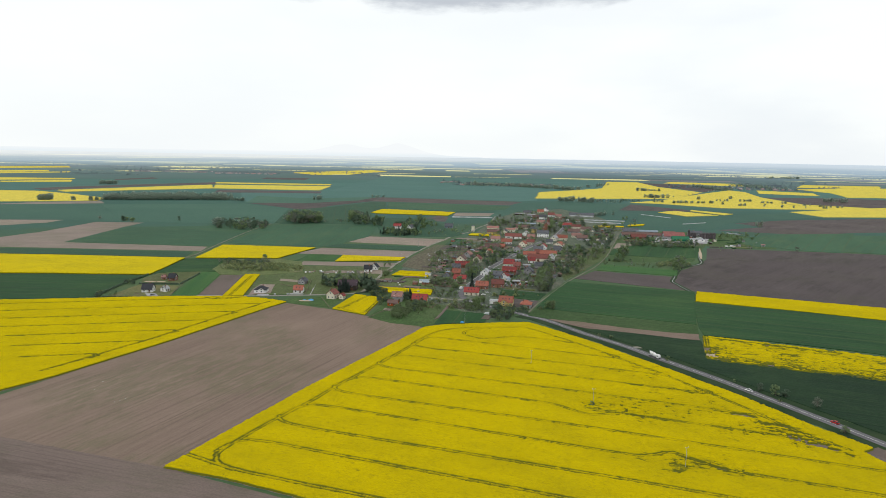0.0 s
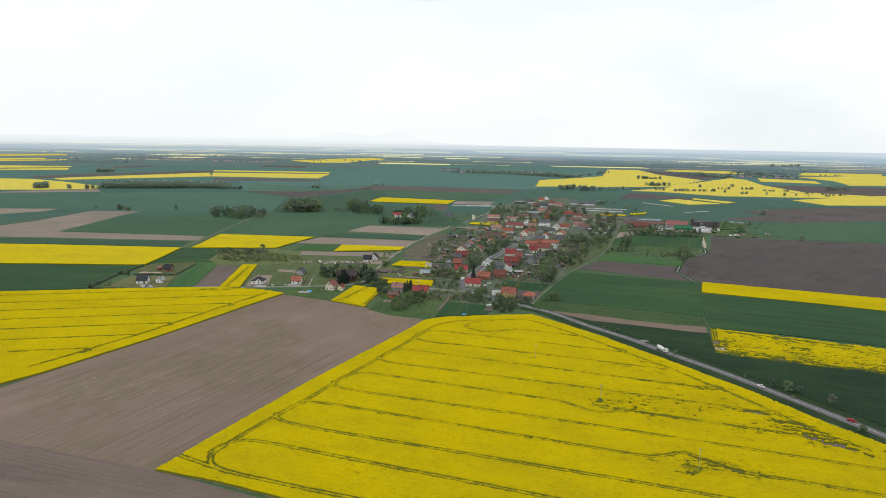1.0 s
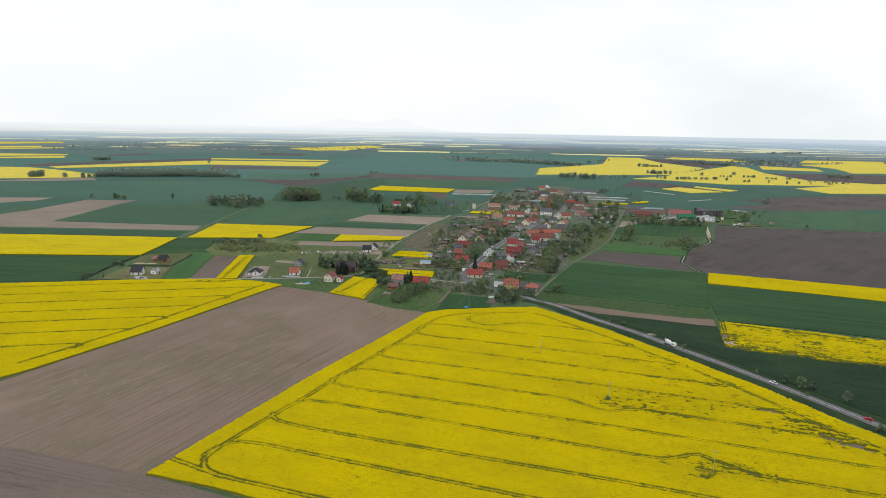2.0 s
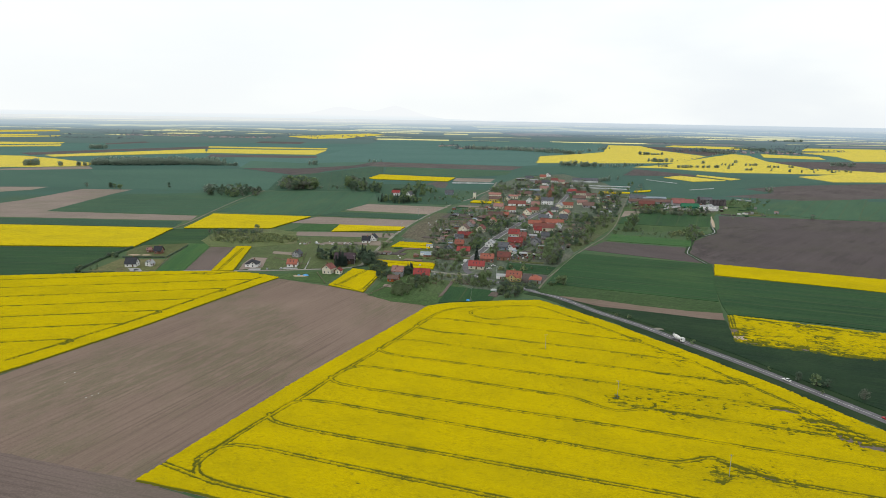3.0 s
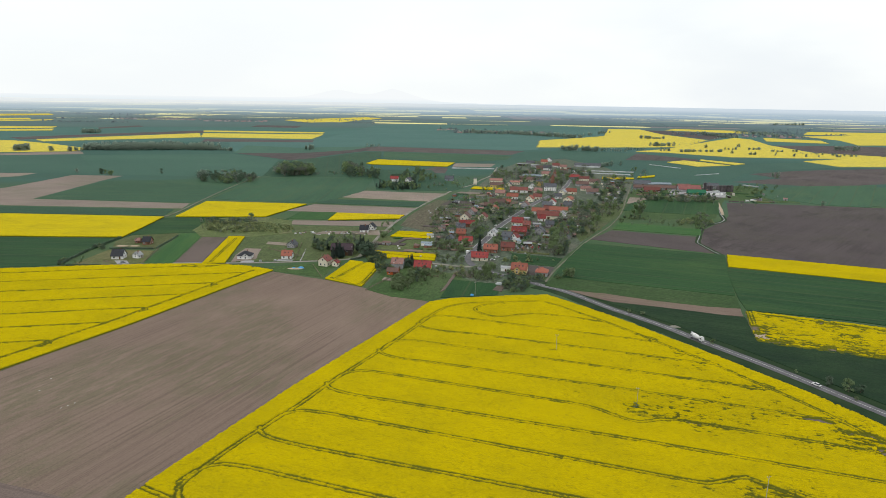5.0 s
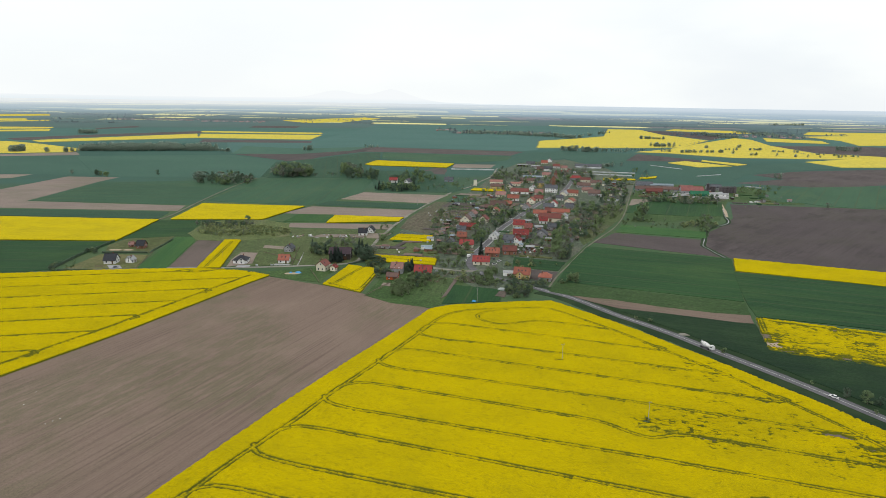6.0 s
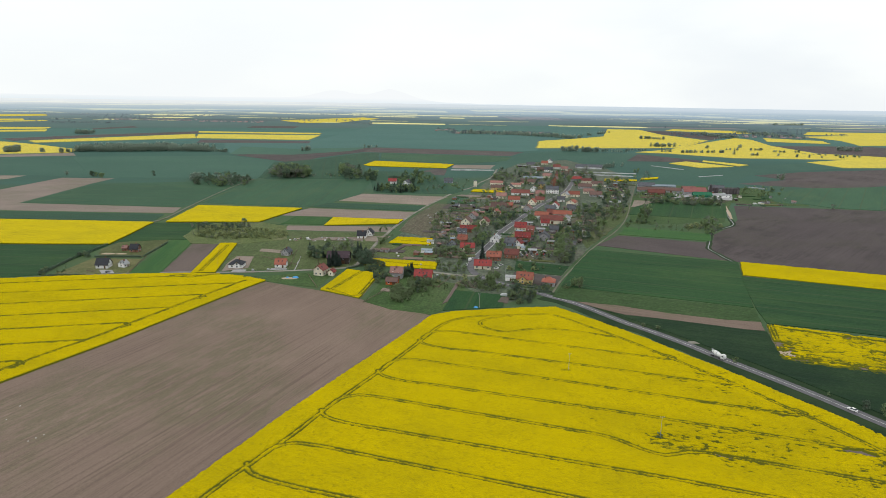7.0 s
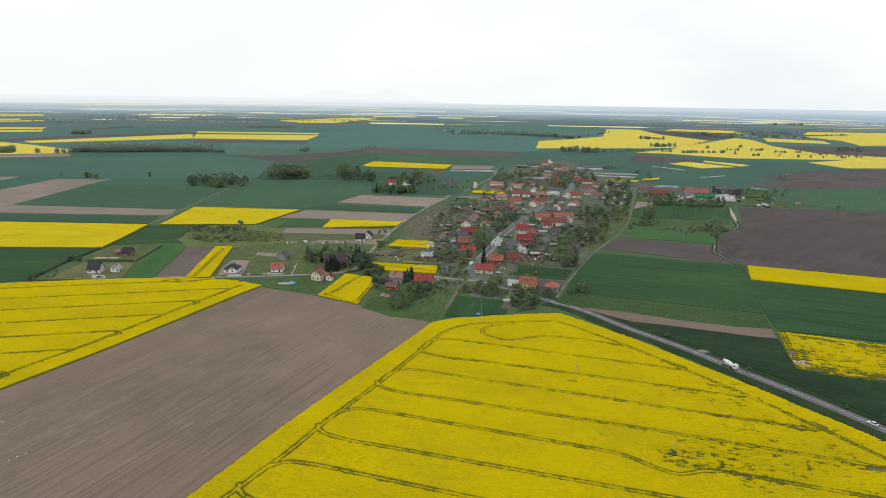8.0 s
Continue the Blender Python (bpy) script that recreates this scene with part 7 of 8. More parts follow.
def mixer_truck(x, y, turn):
    """A concrete mixer lorry about 8.5 m long, its nose along local x."""
    t = new("mixer_truck")
    t.matrix_basis = pose(x, y, 0.2, 0, 0, turn) @ Matrix.Scale(0.9, 4)
    tagged(t, "white concrete mixer lorry driving on the country road", "truck")
    part("chassis", box(bmesh.new(), -4.2, 4.0, -0.5, 0.5, 0.75, 1.05), "grey_paint", t)
    cab = part("cab", loft(bmesh.new(), [[(2.3, -1.2, 0.8), (4.1, -1.2, 0.7), (4.25, -1.2, 1.7), (3.95, -1.15, 3.0), (2.3, -1.15, 3.05)], [(2.3, 1.2, 0.8), (4.1, 1.2, 0.7), (4.25, 1.2, 1.7), (3.95, 1.15, 3.0), (2.3, 1.15, 3.05)]]), "white_paint", t)
    part("windscreen", box(bmesh.new(), 4.08, 4.2, -1.0, 1.0, 1.75, 2.7), "pane", cab, place=pose(0, 0, 0, 0, -6, 0))
    for side in (-1, 1):
        part("side_window", box(bmesh.new(), 2.9, 3.8, side * 1.2 - 0.02, side * 1.2 + 0.02, 1.8, 2.6), "pane", cab)
    rings = []
    for px, pz, r in ((-3.9, 2.9, 0.55), (-3.2, 2.75, 0.95), (-2.0, 2.5, 1.2), (-0.6, 2.3, 1.22), (0.9, 2.05, 0.95), (1.9, 1.9, 0.45)):
        rings.append([(px, r * math.cos(6.283 * k / 18), pz + r * math.sin(6.283 * k / 18)) for k in range(18)])
    drum = part("drum", loft(bmesh.new(), rings), "white_paint", t)
    bm = bmesh.new()
    for px, pz, r in ((-2.6, 2.63, 1.12), (-0.6, 2.3, 1.24)):
        loft(bm, [[(px + q, r * math.cos(6.283 * k / 18), pz + r * math.sin(6.283 * k / 18)) for k in range(18)] for q in (-0.08, 0.08)])
    part("drum_band", bm, "grey_paint", drum)
    bm = bmesh.new()
    loft(bm, [[(-4.0, -0.5, 3.2), (-4.0, 0.5, 3.2), (-4.4, 0.5, 3.9), (-4.4, -0.5, 3.9)], [(-3.6, -0.3, 3.1), (-3.6, 0.3, 3.1), (-3.8, 0.6, 3.8), (-3.8, -0.6, 3.8)]])
    part("hopper", bm, "grey_paint", t)
    part("chute", box(bmesh.new(), -5.2, -4.0, -0.25, 0.25, 1.5, 1.75, 0, 0.08), "grey_paint", t, place=pose(0, 0, 0.2, 0, 8, 0))
    for px in (3.3, 1.5, -2.3, -3.5):
        for side in (-1, 1):
            wheel(t, px, side * 1.05, 0.5, 0.36)
    return t


CAR_COLOURS = {"white_paint": "white", "red_paint": "red", "grey_paint": "grey"}


def car(x, y, turn, paint, where="parked in the village"):
    t = new("car")
    t.matrix_basis = pose(x, y, 0.2, 0, 0, turn) @ Matrix.Scale(0.88, 4)
    tagged(t, CAR_COLOURS[paint] + " passenger car " + where, "car", "cars")
    side = lambda s: [(-2.1, s * 0.85, 0.35), (2.1, s * 0.85, 0.35), (2.15, s * 0.8, 0.75), (1.1, s * 0.85, 0.95), (-2.0, s * 0.85, 1.0), (-2.15, s * 0.8, 0.7)]
    part("body", loft(bmesh.new(), [side(-1), side(1)]), paint, t)
    cabin = lambda s: [(-1.8, s * 0.78, 0.98), (1.05, s * 0.78, 0.94), (0.35, s * 0.62, 1.45), (-1.2, s * 0.62, 1.48)]
    part("cabin_glass", loft(bmesh.new(), [cabin(-1), cabin(1)]), "pane", t)
    part("roof", box(bmesh.new(), -1.2, 0.35, -0.62, 0.62, 1.47, 1.53, 0, 0.04), paint, t)
    for px in (1.35, -1.3):
        for s in (-1, 1):
            wheel(t, px, s * 0.78, 0.31, 0.2)
    return t


def van(x, y, turn):
    t = new("van")
    t.matrix_basis = pose(x, y, 0.2, 0, 0, turn)
    tagged(t, "white delivery van standing at the road bend", "van")
    side = lambda s: [(-2.6, s * 0.95, 0.4), (2.6, s * 0.95, 0.4), (2.6, s * 0.9, 1.0), (1.7, s * 0.92, 1.3), (1.1, s * 0.85, 2.2), (-2.6, s * 0.88, 2.3)]
    part("body", loft(bmesh.new(), [side(-1), side(1)]), "white_paint", t)
    part("windscreen", box(bmesh.new(), 1.3, 1.6, -0.8, 0.8, 1.4, 2.1), "pane", t, place=pose(0, 0, 0, 0, 0, 0))
    for px in (1.7, -1.7):
        for s in (-1, 1):
            wheel(t, px, s * 0.85, 0.36, 0.24)
    return t


def pole(x, y, high=9.0, arm=True, label="grey concrete power pole standing in the rapeseed"):
    t = new("power_pole")
    t.matrix_basis = pose(x, y, 0, 0, 0, plant_rnd.uniform(-30, 30))
    tagged(t, label, "pole", "power poles")
    bm = bmesh.new()
    stick(bm, Vector((0, 0, -0.3)), Vector((0, 0, high)), 0.11, 0.07, 8)
    part("post", bm, "concrete", t)
    if arm:
        c = part("crossarm", box(bmesh.new(), -0.8, 0.8, -0.05, 0.05, high - 0.5, high - 0.38), "steel", t)
        for px in (-0.7, 0.0, 0.7):
            bm = bmesh.new()
            stick(bm, Vector((px, 0, high - 0.38)), Vector((px, 0, high - 0.02)), 0.05, 0.035, 6)
            part("insulator", bm, "white_paint", c)
    return t


mixer_truck(130.0, 372.1, -62)
car(162.0, 318.0, 118, "white_paint", "driving on the country road")
car(183.0, 278.5, 118, "red_paint", "driving on the country road")
van(17.2, 562.1, 70)
car(13.9, 546.9, 75, "white_paint")
car(48.9, 588.9, 10, "grey_paint")
car(40.1, 548.1, 30, "white_paint")
car(35.7, 538.4, 10, "white_paint")
car(36.4, 554.5, 100, "grey_paint")
car(-36.9, 498.4, 5, "white_paint")
car(-20.6, 531.4, 20, "grey_paint")
car(154.8, 946.6, 70, "white_paint")
car(174.6, 987.5, 70, "grey_paint")
car(92.1, 756.9, 68, "white_paint")
car(125.0, 862.0, 70, "grey_paint")
car(277.3, 931.3, 20, "white_paint")
car(299.0, 928.1, 70, "grey_paint")
car(391.6, 931.0, 10, "white_paint")
car(-90.7, 631.4, -5, "white_paint")
car(-241.4, 515.1, 40, "grey_paint")
pole(74.7, 295.1, 9, True)
pole(52.4, 354.7, 9, True)
pole(16.7, 445.1, 9.5, True)
pole(96.7, 233.4, 9, True)
pole(39.3, 510.7, 9, True, "grey concrete power pole beside the lane")
pole(-46.5, 710.7, 9, True, "grey concrete power pole beside the lane")
pole(-32.2, 820.6, 9, True, "grey concrete power pole beside the lane")
pole(5.7, 517.8, 8, True, "grey concrete power pole beside the lane")
pole(-75.3, 546.4, 8, True, "grey concrete power pole beside the lane")
pole(-60.1, 613.5, 8, True, "grey concrete power pole beside the lane")
pole(35.1, 588.2, 9, True, "grey concrete power pole beside the lane")
pole(64.5, 671.1, 9, True, "grey concrete power pole beside the lane")
pole(95.6, 760.5, 9, True, "grey concrete power pole beside the lane")
pole(120.6, 824.2, 9, True, "grey concrete power pole beside the lane")
pole(140.9, 872.1, 9, True, "grey concrete power pole beside the lane")
pole(-26.0, 837.3, 9, True, "grey concrete power pole beside the lane")
pole(262.3, 920.0, 9, True, "grey concrete power pole beside the lane")
pole(335.4, 836.3, 9, True, "grey concrete power pole beside the lane")
lot_rnd = random.Random(19)
for i in range(18):
    car(60 + 4.6 * (i % 6) + lot_rnd.uniform(-1, 1), 578 + 5.5 * (i // 6) + 0.6 * (i % 6) + lot_rnd.uniform(-1, 1), lot_rnd.choice((70, 82, 250)) + lot_rnd.uniform(-8, 8), lot_rnd.choice(("white_paint", "grey_paint", "grey_paint", "grey_paint", "red_paint")), "standing in the crowded car yard")
car(50.6, 680.7, 64, "white_paint")
car(61.4, 714.5, 64, "grey_paint")
car(69.8, 733.1, 64, "white_paint")
car(81.8, 766.3, 64, "grey_paint")
car(93.9, 795.5, 64, "white_paint")
car(110.3, 843.8, 64, "grey_paint")
car(123.0, 870.7, 64, "grey_paint")
car(136.5, 899.6, 64, "grey_paint")
car(157.2, 946.8, 64, "white_paint")

# ---- village and farm: church, silos, tunnels, hedges, garden clutter ----


def church(x, y, turn):
    t = new("church")
    t.matrix_basis = pose(x, y, 0, 0, 0, turn)
    tagged(t, "old brick village church with a steep tiled roof", "church")
    FOOT.append((x, y, 12))
    bm = bmesh.new()
    v = [bm.verts.new(q) for q in ((-9, -6, -0.1), (9, -6, -0.1), (9, 6, -0.1), (-9, 6, -0.1), (-9, -6, 6.5), (9, -6, 6.5), (9, 6, 6.5), (-9, 6, 6.5), (-9, 0, 15), (9, 0, 15))]
    for f in ((0, 1, 5, 4), (2, 3, 7, 6), (3, 2, 1, 0), (1, 2, 6, 9, 5), (3, 0, 4, 8, 7)):
        bm.faces.new([v[i] for i in f])
    part("nave", bm, "wall_brick", t)
    bm = bmesh.new()
    slab(bm, ((-9.4, -6.4, 6.0), (9.4, -6.4, 6.0)), ((9.4, 0, 15.1), (-9.4, 0, 15.1)), 0.3)
    slab(bm, ((9.4, 6.4, 6.0), (-9.4, 6.4, 6.0)), ((-9.4, 0, 15.1), (9.4, 0, 15.1)), 0.3)
    part("roof", bm, "roof_brown", t)
    tower = part("tower", box(bmesh.new(), 9.2, 13.4, -2.1, 2.1, -0.1, 16.5), "wall_brick", t)
    bm = bmesh.new()
    v = [bm.verts.new(q) for q in ((8.9, -2.4, 16.5), (13.7, -2.4, 16.5), (13.7, 2.4, 16.5), (8.9, 2.4, 16.5), (11.3, 0, 23))]
    for f in ((3, 2, 1, 0), (0, 1, 4), (1, 2, 4), (2, 3, 4), (3, 0, 4)):
        bm.faces.new([v[i] for i in f])
    part("spire", bm, "roof_brown", tower)
    for i in range(4):
        for s in (-1, 1):
            part("window", box(bmesh.new(), -0.5, 0.5, -0.06, 0.06, 2.2, 5.2), "pane", t, place=pose(-6.6 + 4.2 * i, s * 6.0, 0, 0, 0, 0))


def silo(x, y, r, high):
    t = new("silo")
    t.matrix_basis = pose(x, y, 0, 0, 0, 0)
    tagged(t, "round rust-grey steel grain silo beside the farm barn", "silo", "farm silos")
    bm = bmesh.new()
    rings = []
    for i in range(9):
        for dz, k in ((0.0, 1.0), (high / 18, 1.02)):
            z = -0.1 + (high + 0.1) * i / 9 + dz
            rings.append([(r * k * math.cos(6.283 * j / 20), r * k * math.sin(6.283 * j / 20), z) for j in range(20)])
    part("shell", loft(bm, rings), "rusty_steel", t)
    rings = [[(q * r * math.cos(6.283 * j / 20), q * r * math.sin(6.283 * j / 20), z) for j in range(20)] for q, z in ((1.05, high - 0.05), (0.5, high + r * 0.35), (0.1, high + r * 0.55))]
    part("cone_roof", loft(bmesh.new(), rings), "rusty_steel", t)
    bm = bmesh.new()
    stick(bm, Vector((r + 0.2, 0, 0)), Vector((r + 0.2, 0, high)), 0.05, 0.05, 4)
    stick(bm, Vector((r + 0.2, 0.4, 0)), Vector((r + 0.2, 0.4, high)), 0.05, 0.05, 4)
    part("ladder", bm, "steel", t)


def tunnel(x0, y0, x1, y1, wide=6.0, high=2.8, label="long pale film-covered growing tunnel on the field"):
    """A polytunnel from one point to the other: a film hull over hoops."""
    a, b = Vector((x0, y0)), Vector((x1, y1))
    t = new("polytunnel")
    turn = math.atan2(b.y - a.y, b.x - a.x)
    t.matrix_basis = Matrix.Translation((a.x, a.y, 0)) @ Matrix.Rotation(turn, 4, "Z")
    tagged(t, label, "polytunnel", "polytunnels")
    long = (b - a).length
    n = max(4, int(long / 4))
    arc = lambda x, s: [(x, wide / 2 * math.cos(math.pi * k / 8) * s, high * math.sin(math.pi * k / 8) * s - 0.05) for k in range(9)]
    part("film_cover", loft(bmesh.new(), [arc(long * i / n, 1.0 if i % 2 else 0.97) for i in range(n + 1)]), "film", t)
    for s in (0, long):
        part("end_wall", loft(bmesh.new(), [arc(s - 0.1, 1.03), arc(s + 0.1, 1.03)]), "concrete", t)


def hedge(x0, y0, x1, y1, high=1.6, deep=1.2, mat="leaf_dusk", label="clipped dark green garden hedge"):
    """A hedge: a core and a rough coat of leaf tufts along a line."""
    a, b = Vector((x0, y0)), Vector((x1, y1))
    long = (b - a).length
    t = new("hedge")
    t.matrix_basis = Matrix.Translation((a.x, a.y, 0)) @ Matrix.Rotation(math.atan2(b.y - a.y, b.x - a.x), 4, "Z")
    tagged(t, label, "hedge", "garden hedges")
    rnd = random.Random(int(x0 * 3 + y0))
    bm = bmesh.new()
    for i in range(int(long * 7)):
        c = Vector((rnd.uniform(0, long), rnd.uniform(-0.5, 0.5) * deep, high * rnd.uniform(0.1, 1.0)))
        s = rnd.uniform(0.25, 0.5)
        d = Vector((rnd.uniform(-1, 1), rnd.uniform(-1, 1), rnd.uniform(-0.3, 1))).normalized()
        e = d.orthogonal().normalized()
        f = d.cross(e)
        v = [bm.verts.new(q) for q in (c + e * s, c + f * s, c - e * s, c - f * s + d * s * 0.4)]
        bm.faces.new(v[:3])
        bm.faces.new((v[0], v[2], v[3]))
    part("foliage", bm, mat, t)
    part("stem_core", box(bmesh.new(), 0.1, long - 0.1, -deep * 0.3, deep * 0.3, -0.05, high * 0.75), mat, t)


def fence(x0, y0, x1, y1, high=1.3):
    a, b = Vector((x0, y0)), Vector((x1, y1))
    long = (b - a).length
    t = new("fence")
    t.matrix_basis = Matrix.Translation((a.x, a.y, 0)) @ Matrix.Rotation(math.atan2(b.y - a.y, b.x - a.x), 4, "Z")
    tagged(t, "grey wooden garden fence with posts and rails", "fence", "garden fences")
    n = max(2, int(long / 3))
    for i in range(n + 1):
        part("post", box(bmesh.new(), -0.07, 0.07, -0.07, 0.07, -0.1, high), "timber", t, place=Matrix.Translation((long * i / n, 0, 0))) if i == 0 else None
        if i:
            shared_part("fence_post", lambda bm: box(bm, -0.07, 0.07, -0.07, 0.07, -0.1, 1.3), "timber", t, Matrix.Translation((long * i / n, 0, 0)), "post")
    for z in (0.4, 0.85, 1.2):
        part("rail", box(bmesh.new(), 0, long, -0.03, 0.03, z, z + 0.12), "timber", t)


def heap(x, y, rx, ry, high, mat, label, category="heap", name="heap"):
    """A low rounded heap with an uneven top."""
    rings = []
    for k, z in ((1.0, -0.05), (0.8, 0.45), (0.5, 0.85), (0.12, 1.0)):
        rings.append([(rx * k * math.cos(6.283 * j / 16) * (1 + 0.18 * noise.noise((x + j, y, k * 3))), ry * k * math.sin(6.283 * j / 16) * (1 + 0.18 * noise.noise((x, y + j, k * 3))), z * high) for j in range(16)])
    ob = part(name, loft(bmesh.new(), rings), mat, None, label, pose(x, y, 0, 0, 0, 0))
    return tagged(ob, label, category)


def stack(x, y, turn, size, mat, label="stack of pale building blocks on pallets"):
    t = new("block_stack")
    t.matrix_basis = pose(x, y, 0.15, 0, 0, turn)
    tagged(t, label, "stack", "stacks in the yard")
    w = size / 2
    part("pallet", box(bmesh.new(), -w, w, -w * 0.8, w * 0.8, 0, 0.15), "timber", t)
    part("load", box(bmesh.new(), -w * 0.95, w * 0.95, -w * 0.75, w * 0.75, 0.154, 0.15 + size * 0.6, 0, 0.04), mat, t)


def shed(x, y, long, deep, high, turn, wall, roof):
    """A small outhouse with a lean-to roof and a plank door."""
    t = new("shed")
    t.matrix_basis = pose(x, y, 0, 0, 0, turn)
    tagged(t, "small %s garden shed with a sloping roof" % WORDS.get(wall, wall), "shed", "garden sheds")
    FOOT.append((x, y, long / 2))
    part("wall", box(bmesh.new(), -long / 2, long / 2, -deep / 2, deep / 2, -0.1, high), "wall_" + wall, t)
    bm = bmesh.new()
    slab(bm, ((-long / 2 - 0.3, -deep / 2 - 0.3, high + 0.02), (long / 2 + 0.3, -deep / 2 - 0.3, high + 0.02)), ((long / 2 + 0.3, deep / 2 + 0.3, high + 0.7), (-long / 2 - 0.3, deep / 2 + 0.3, high + 0.7)), 0.12)
    part("roof", bm, "roof_" + roof, t)
    part("door", box(bmesh.new(), -0.5, 0.5, -deep / 2 - 0.06, -deep / 2 + 0.02, 0.05, 1.95), "door_wood", t)


def garden_bed(x, y, long, deep, turn, kind):
    c, s = math.cos(radians(turn)), math.sin(radians(turn))
    corner = [(x + u * c - v * s, y + u * s + v * c) for u, v in ((-long, -deep), (long, -deep), (long, deep), (-long, deep))]
    field(kind, corner, rows=turn, label={"soil_dark": "dark dug garden bed behind the houses", "soil_pale": "pale dug garden bed behind the houses", "lawn": "patch of yellowish garden lawn behind houses", "wheat": "patch of lush green garden crop"}[kind], high=0.14)


yard_rnd = random.Random(41)
for cx, cy, rx, ry, lean, count in ((5, 662, 15, 102, 0.03, 49), (29, 814, 26, 96, 0.05, 52), (78, 642, 23, 81, 0.15, 64), (128, 717, 21, 108, 0.21, 64), (90, 893, 36, 106, 0.12, 49), (184, 1129, 75, 157, 0.18, 58), (241, 958, 26, 128, 0.28, 38), (344, 955, 77, 54, 0.40, 44), (-29, 591, 32, 33, -0.03, 20), (421, 906, 50, 44, 0.51, 20)):
    for i in range(count):
        a, r = yard_rnd.uniform(0, 6.283), math.sqrt(yard_rnd.random())
        v = r * math.sin(a) * ry
        x, y = cx + r * math.cos(a) * rx + v * lean, cy + v
        if not free(x, y, 3.0):
            continue
        pick = yard_rnd.random()
        turn = yard_rnd.choice((-14, 72)) + yard_rnd.uniform(-6, 6)
        if pick < 0.42:
            garden_bed(x, y, yard_rnd.uniform(4, 14), yard_rnd.uniform(1.8, 4.5), turn, yard_rnd.choice(("soil_dark", "soil_pale", "lawn", "wheat")))
        elif pick < 0.75:
            shed(x, y, yard_rnd.uniform(3, 7), yard_rnd.uniform(2.5, 4), yard_rnd.uniform(2.0, 2.6), turn, yard_rnd.choice(("grey", "darkwood", "white", "cream", "brick")), yard_rnd.choice(("grey", "slate", "brown", "bluemetal", "pink")))
        else:
            stack(x, y, turn, yard_rnd.uniform(1.0, 2.0), yard_rnd.choice(("concrete", "film", "timber", "white_paint")))

church(169.5, 1029.6, 72)
# The narrow grey farm tower, stood in for by a slim silo.
silo(377.4, 966.0, 1.8, 13.0)
heap(387.4, 946.5, 5.5, 4.5, 4.2, "film", "white sheeted dome beside the silos", "dome", "sheeted_dome")
silo(395.2, 962.6, 2.7, 8.5)
silo(400.2, 963.1, 2.7, 8.5)
silo(405.1, 963.5, 2.7, 8.5)
silo(410.1, 964.0, 2.7, 8.5)
silo(415.0, 964.4, 2.7, 8.5)
silo(381.2, 972.4, 2.2, 7.5)
silo(385.3, 972.7, 2.2, 7.5)
silo(389.5, 973.1, 2.2, 7.5)
tunnel(16.7, 1229.3, 94.9, 1229.6, 5, 2.2)
tunnel(245.6, 1185.2, 332.6, 1161.9, 4, 1.8)
tunnel(262.2, 1222.4, 346.3, 1205.6, 4, 1.8)
tunnel(260.9, 1299.8, 304.7, 1285.0, 6, 2.6)
tunnel(467.9, 1039.7, 483.1, 1022.5, 4, 1.6, "long white film-wrapped bale row on the field")
tunnel(426.9, 1364.9, 465.2, 1295.3, 3, 1.2, "long white film-wrapped bale row on the field")
tunnel(445.9, 1174.7, 501.2, 1206.2, 3, 1.2, "long white film-wrapped bale row on the field")
hedge(-273.8, 559.3, -238.5, 560.9, 1.8)
hedge(-284.0, 509.2, -286.9, 551.9, 2.2)
hedge(-286.9, 551.9, -285.0, 602.0, 1.8)
hedge(-277.8, 505.3, -252.0, 506.3, 1.6)
hedge(-237.6, 562.7, -239.3, 612.7, 1.2)
hedge(40.0, 493.4, 55.9, 487.7, 1.6)
hedge(57.5, 479.3, 66.8, 478.4, 2)
hedge(-75.6, 533.7, -63.7, 543.6, 1.4)
fence(-257.3, 517.3, -252.0, 517.5)
fence(-226.4, 512.9, -235.1, 562.8)
fence(-194.8, 610.8, -167.5, 523.9)
fence(-147.5, 566.8, -113.8, 541.5)
fence(-124.4, 590.1, -117.1, 529.0)
fence(-100.6, 516.4, -88.3, 483.8)
fence(-39.7, 485.6, -54.3, 453.2)
fence(-23.6, 496.3, -6.8, 486.7)
fence(-8.6, 486.7, 1.2, 513.4)
fence(-99.8, 555.2, -97.3, 523.8)
heap(-111.5, 506.2, 7, 3.2, 0.35, "sand", "flat heap of pale sand round a garden pool", "sand heap", "sand_heap")
heap(-107.7, 507.8, 2.6, 1.8, 1.3, "blue_sheet", "round blue plastic garden pool", "pool", "garden_pool")
heap(-113.0, 507.6, 1.5, 1.2, 0.9, "blue_sheet", "small blue plastic tarpaulin heap", "tarpaulin", "tarpaulin")
heap(-268.7, 570.1, 6, 2.4, 0.8, "sand", "flat heap of pale sand beside the unfinished house", "sand heap", "sand_heap")
heap(-258.6, 570.6, 5, 2.2, 0.7, "sand", "flat heap of pale sand beside the unfinished house", "sand heap", "sand_heap")
heap(168.2, 377.3, 9, 5.5, 0.25, "sand", "bare sandy patch beside the worn rapeseed", "sand heap", "sand_heap")
heap(126.8, 392.7, 5, 2.5, 0.25, "gravel", "gravel lay-by beside the country road", "lay-by", "gravel_patch")
heap(14.8, 446.0, 1.6, 1.2, 1.2, "blue_sheet", "blue plastic sheet heaped in the crop", "tarpaulin", "tarpaulin")
heap(34.7, 472.6, 3.2, 2.4, 1.4, "film", "white sheeted heap beside the road", "heap", "sheeted_heap")
stack(-107.7, 629.5, 88, 1.7, "concrete")
stack(-96.4, 629.7, 31, 1.5, "film")
stack(-134.8, 631.7, 31, 1.2, "concrete")
stack(-112.0, 639.2, 27, 1.3, "film")
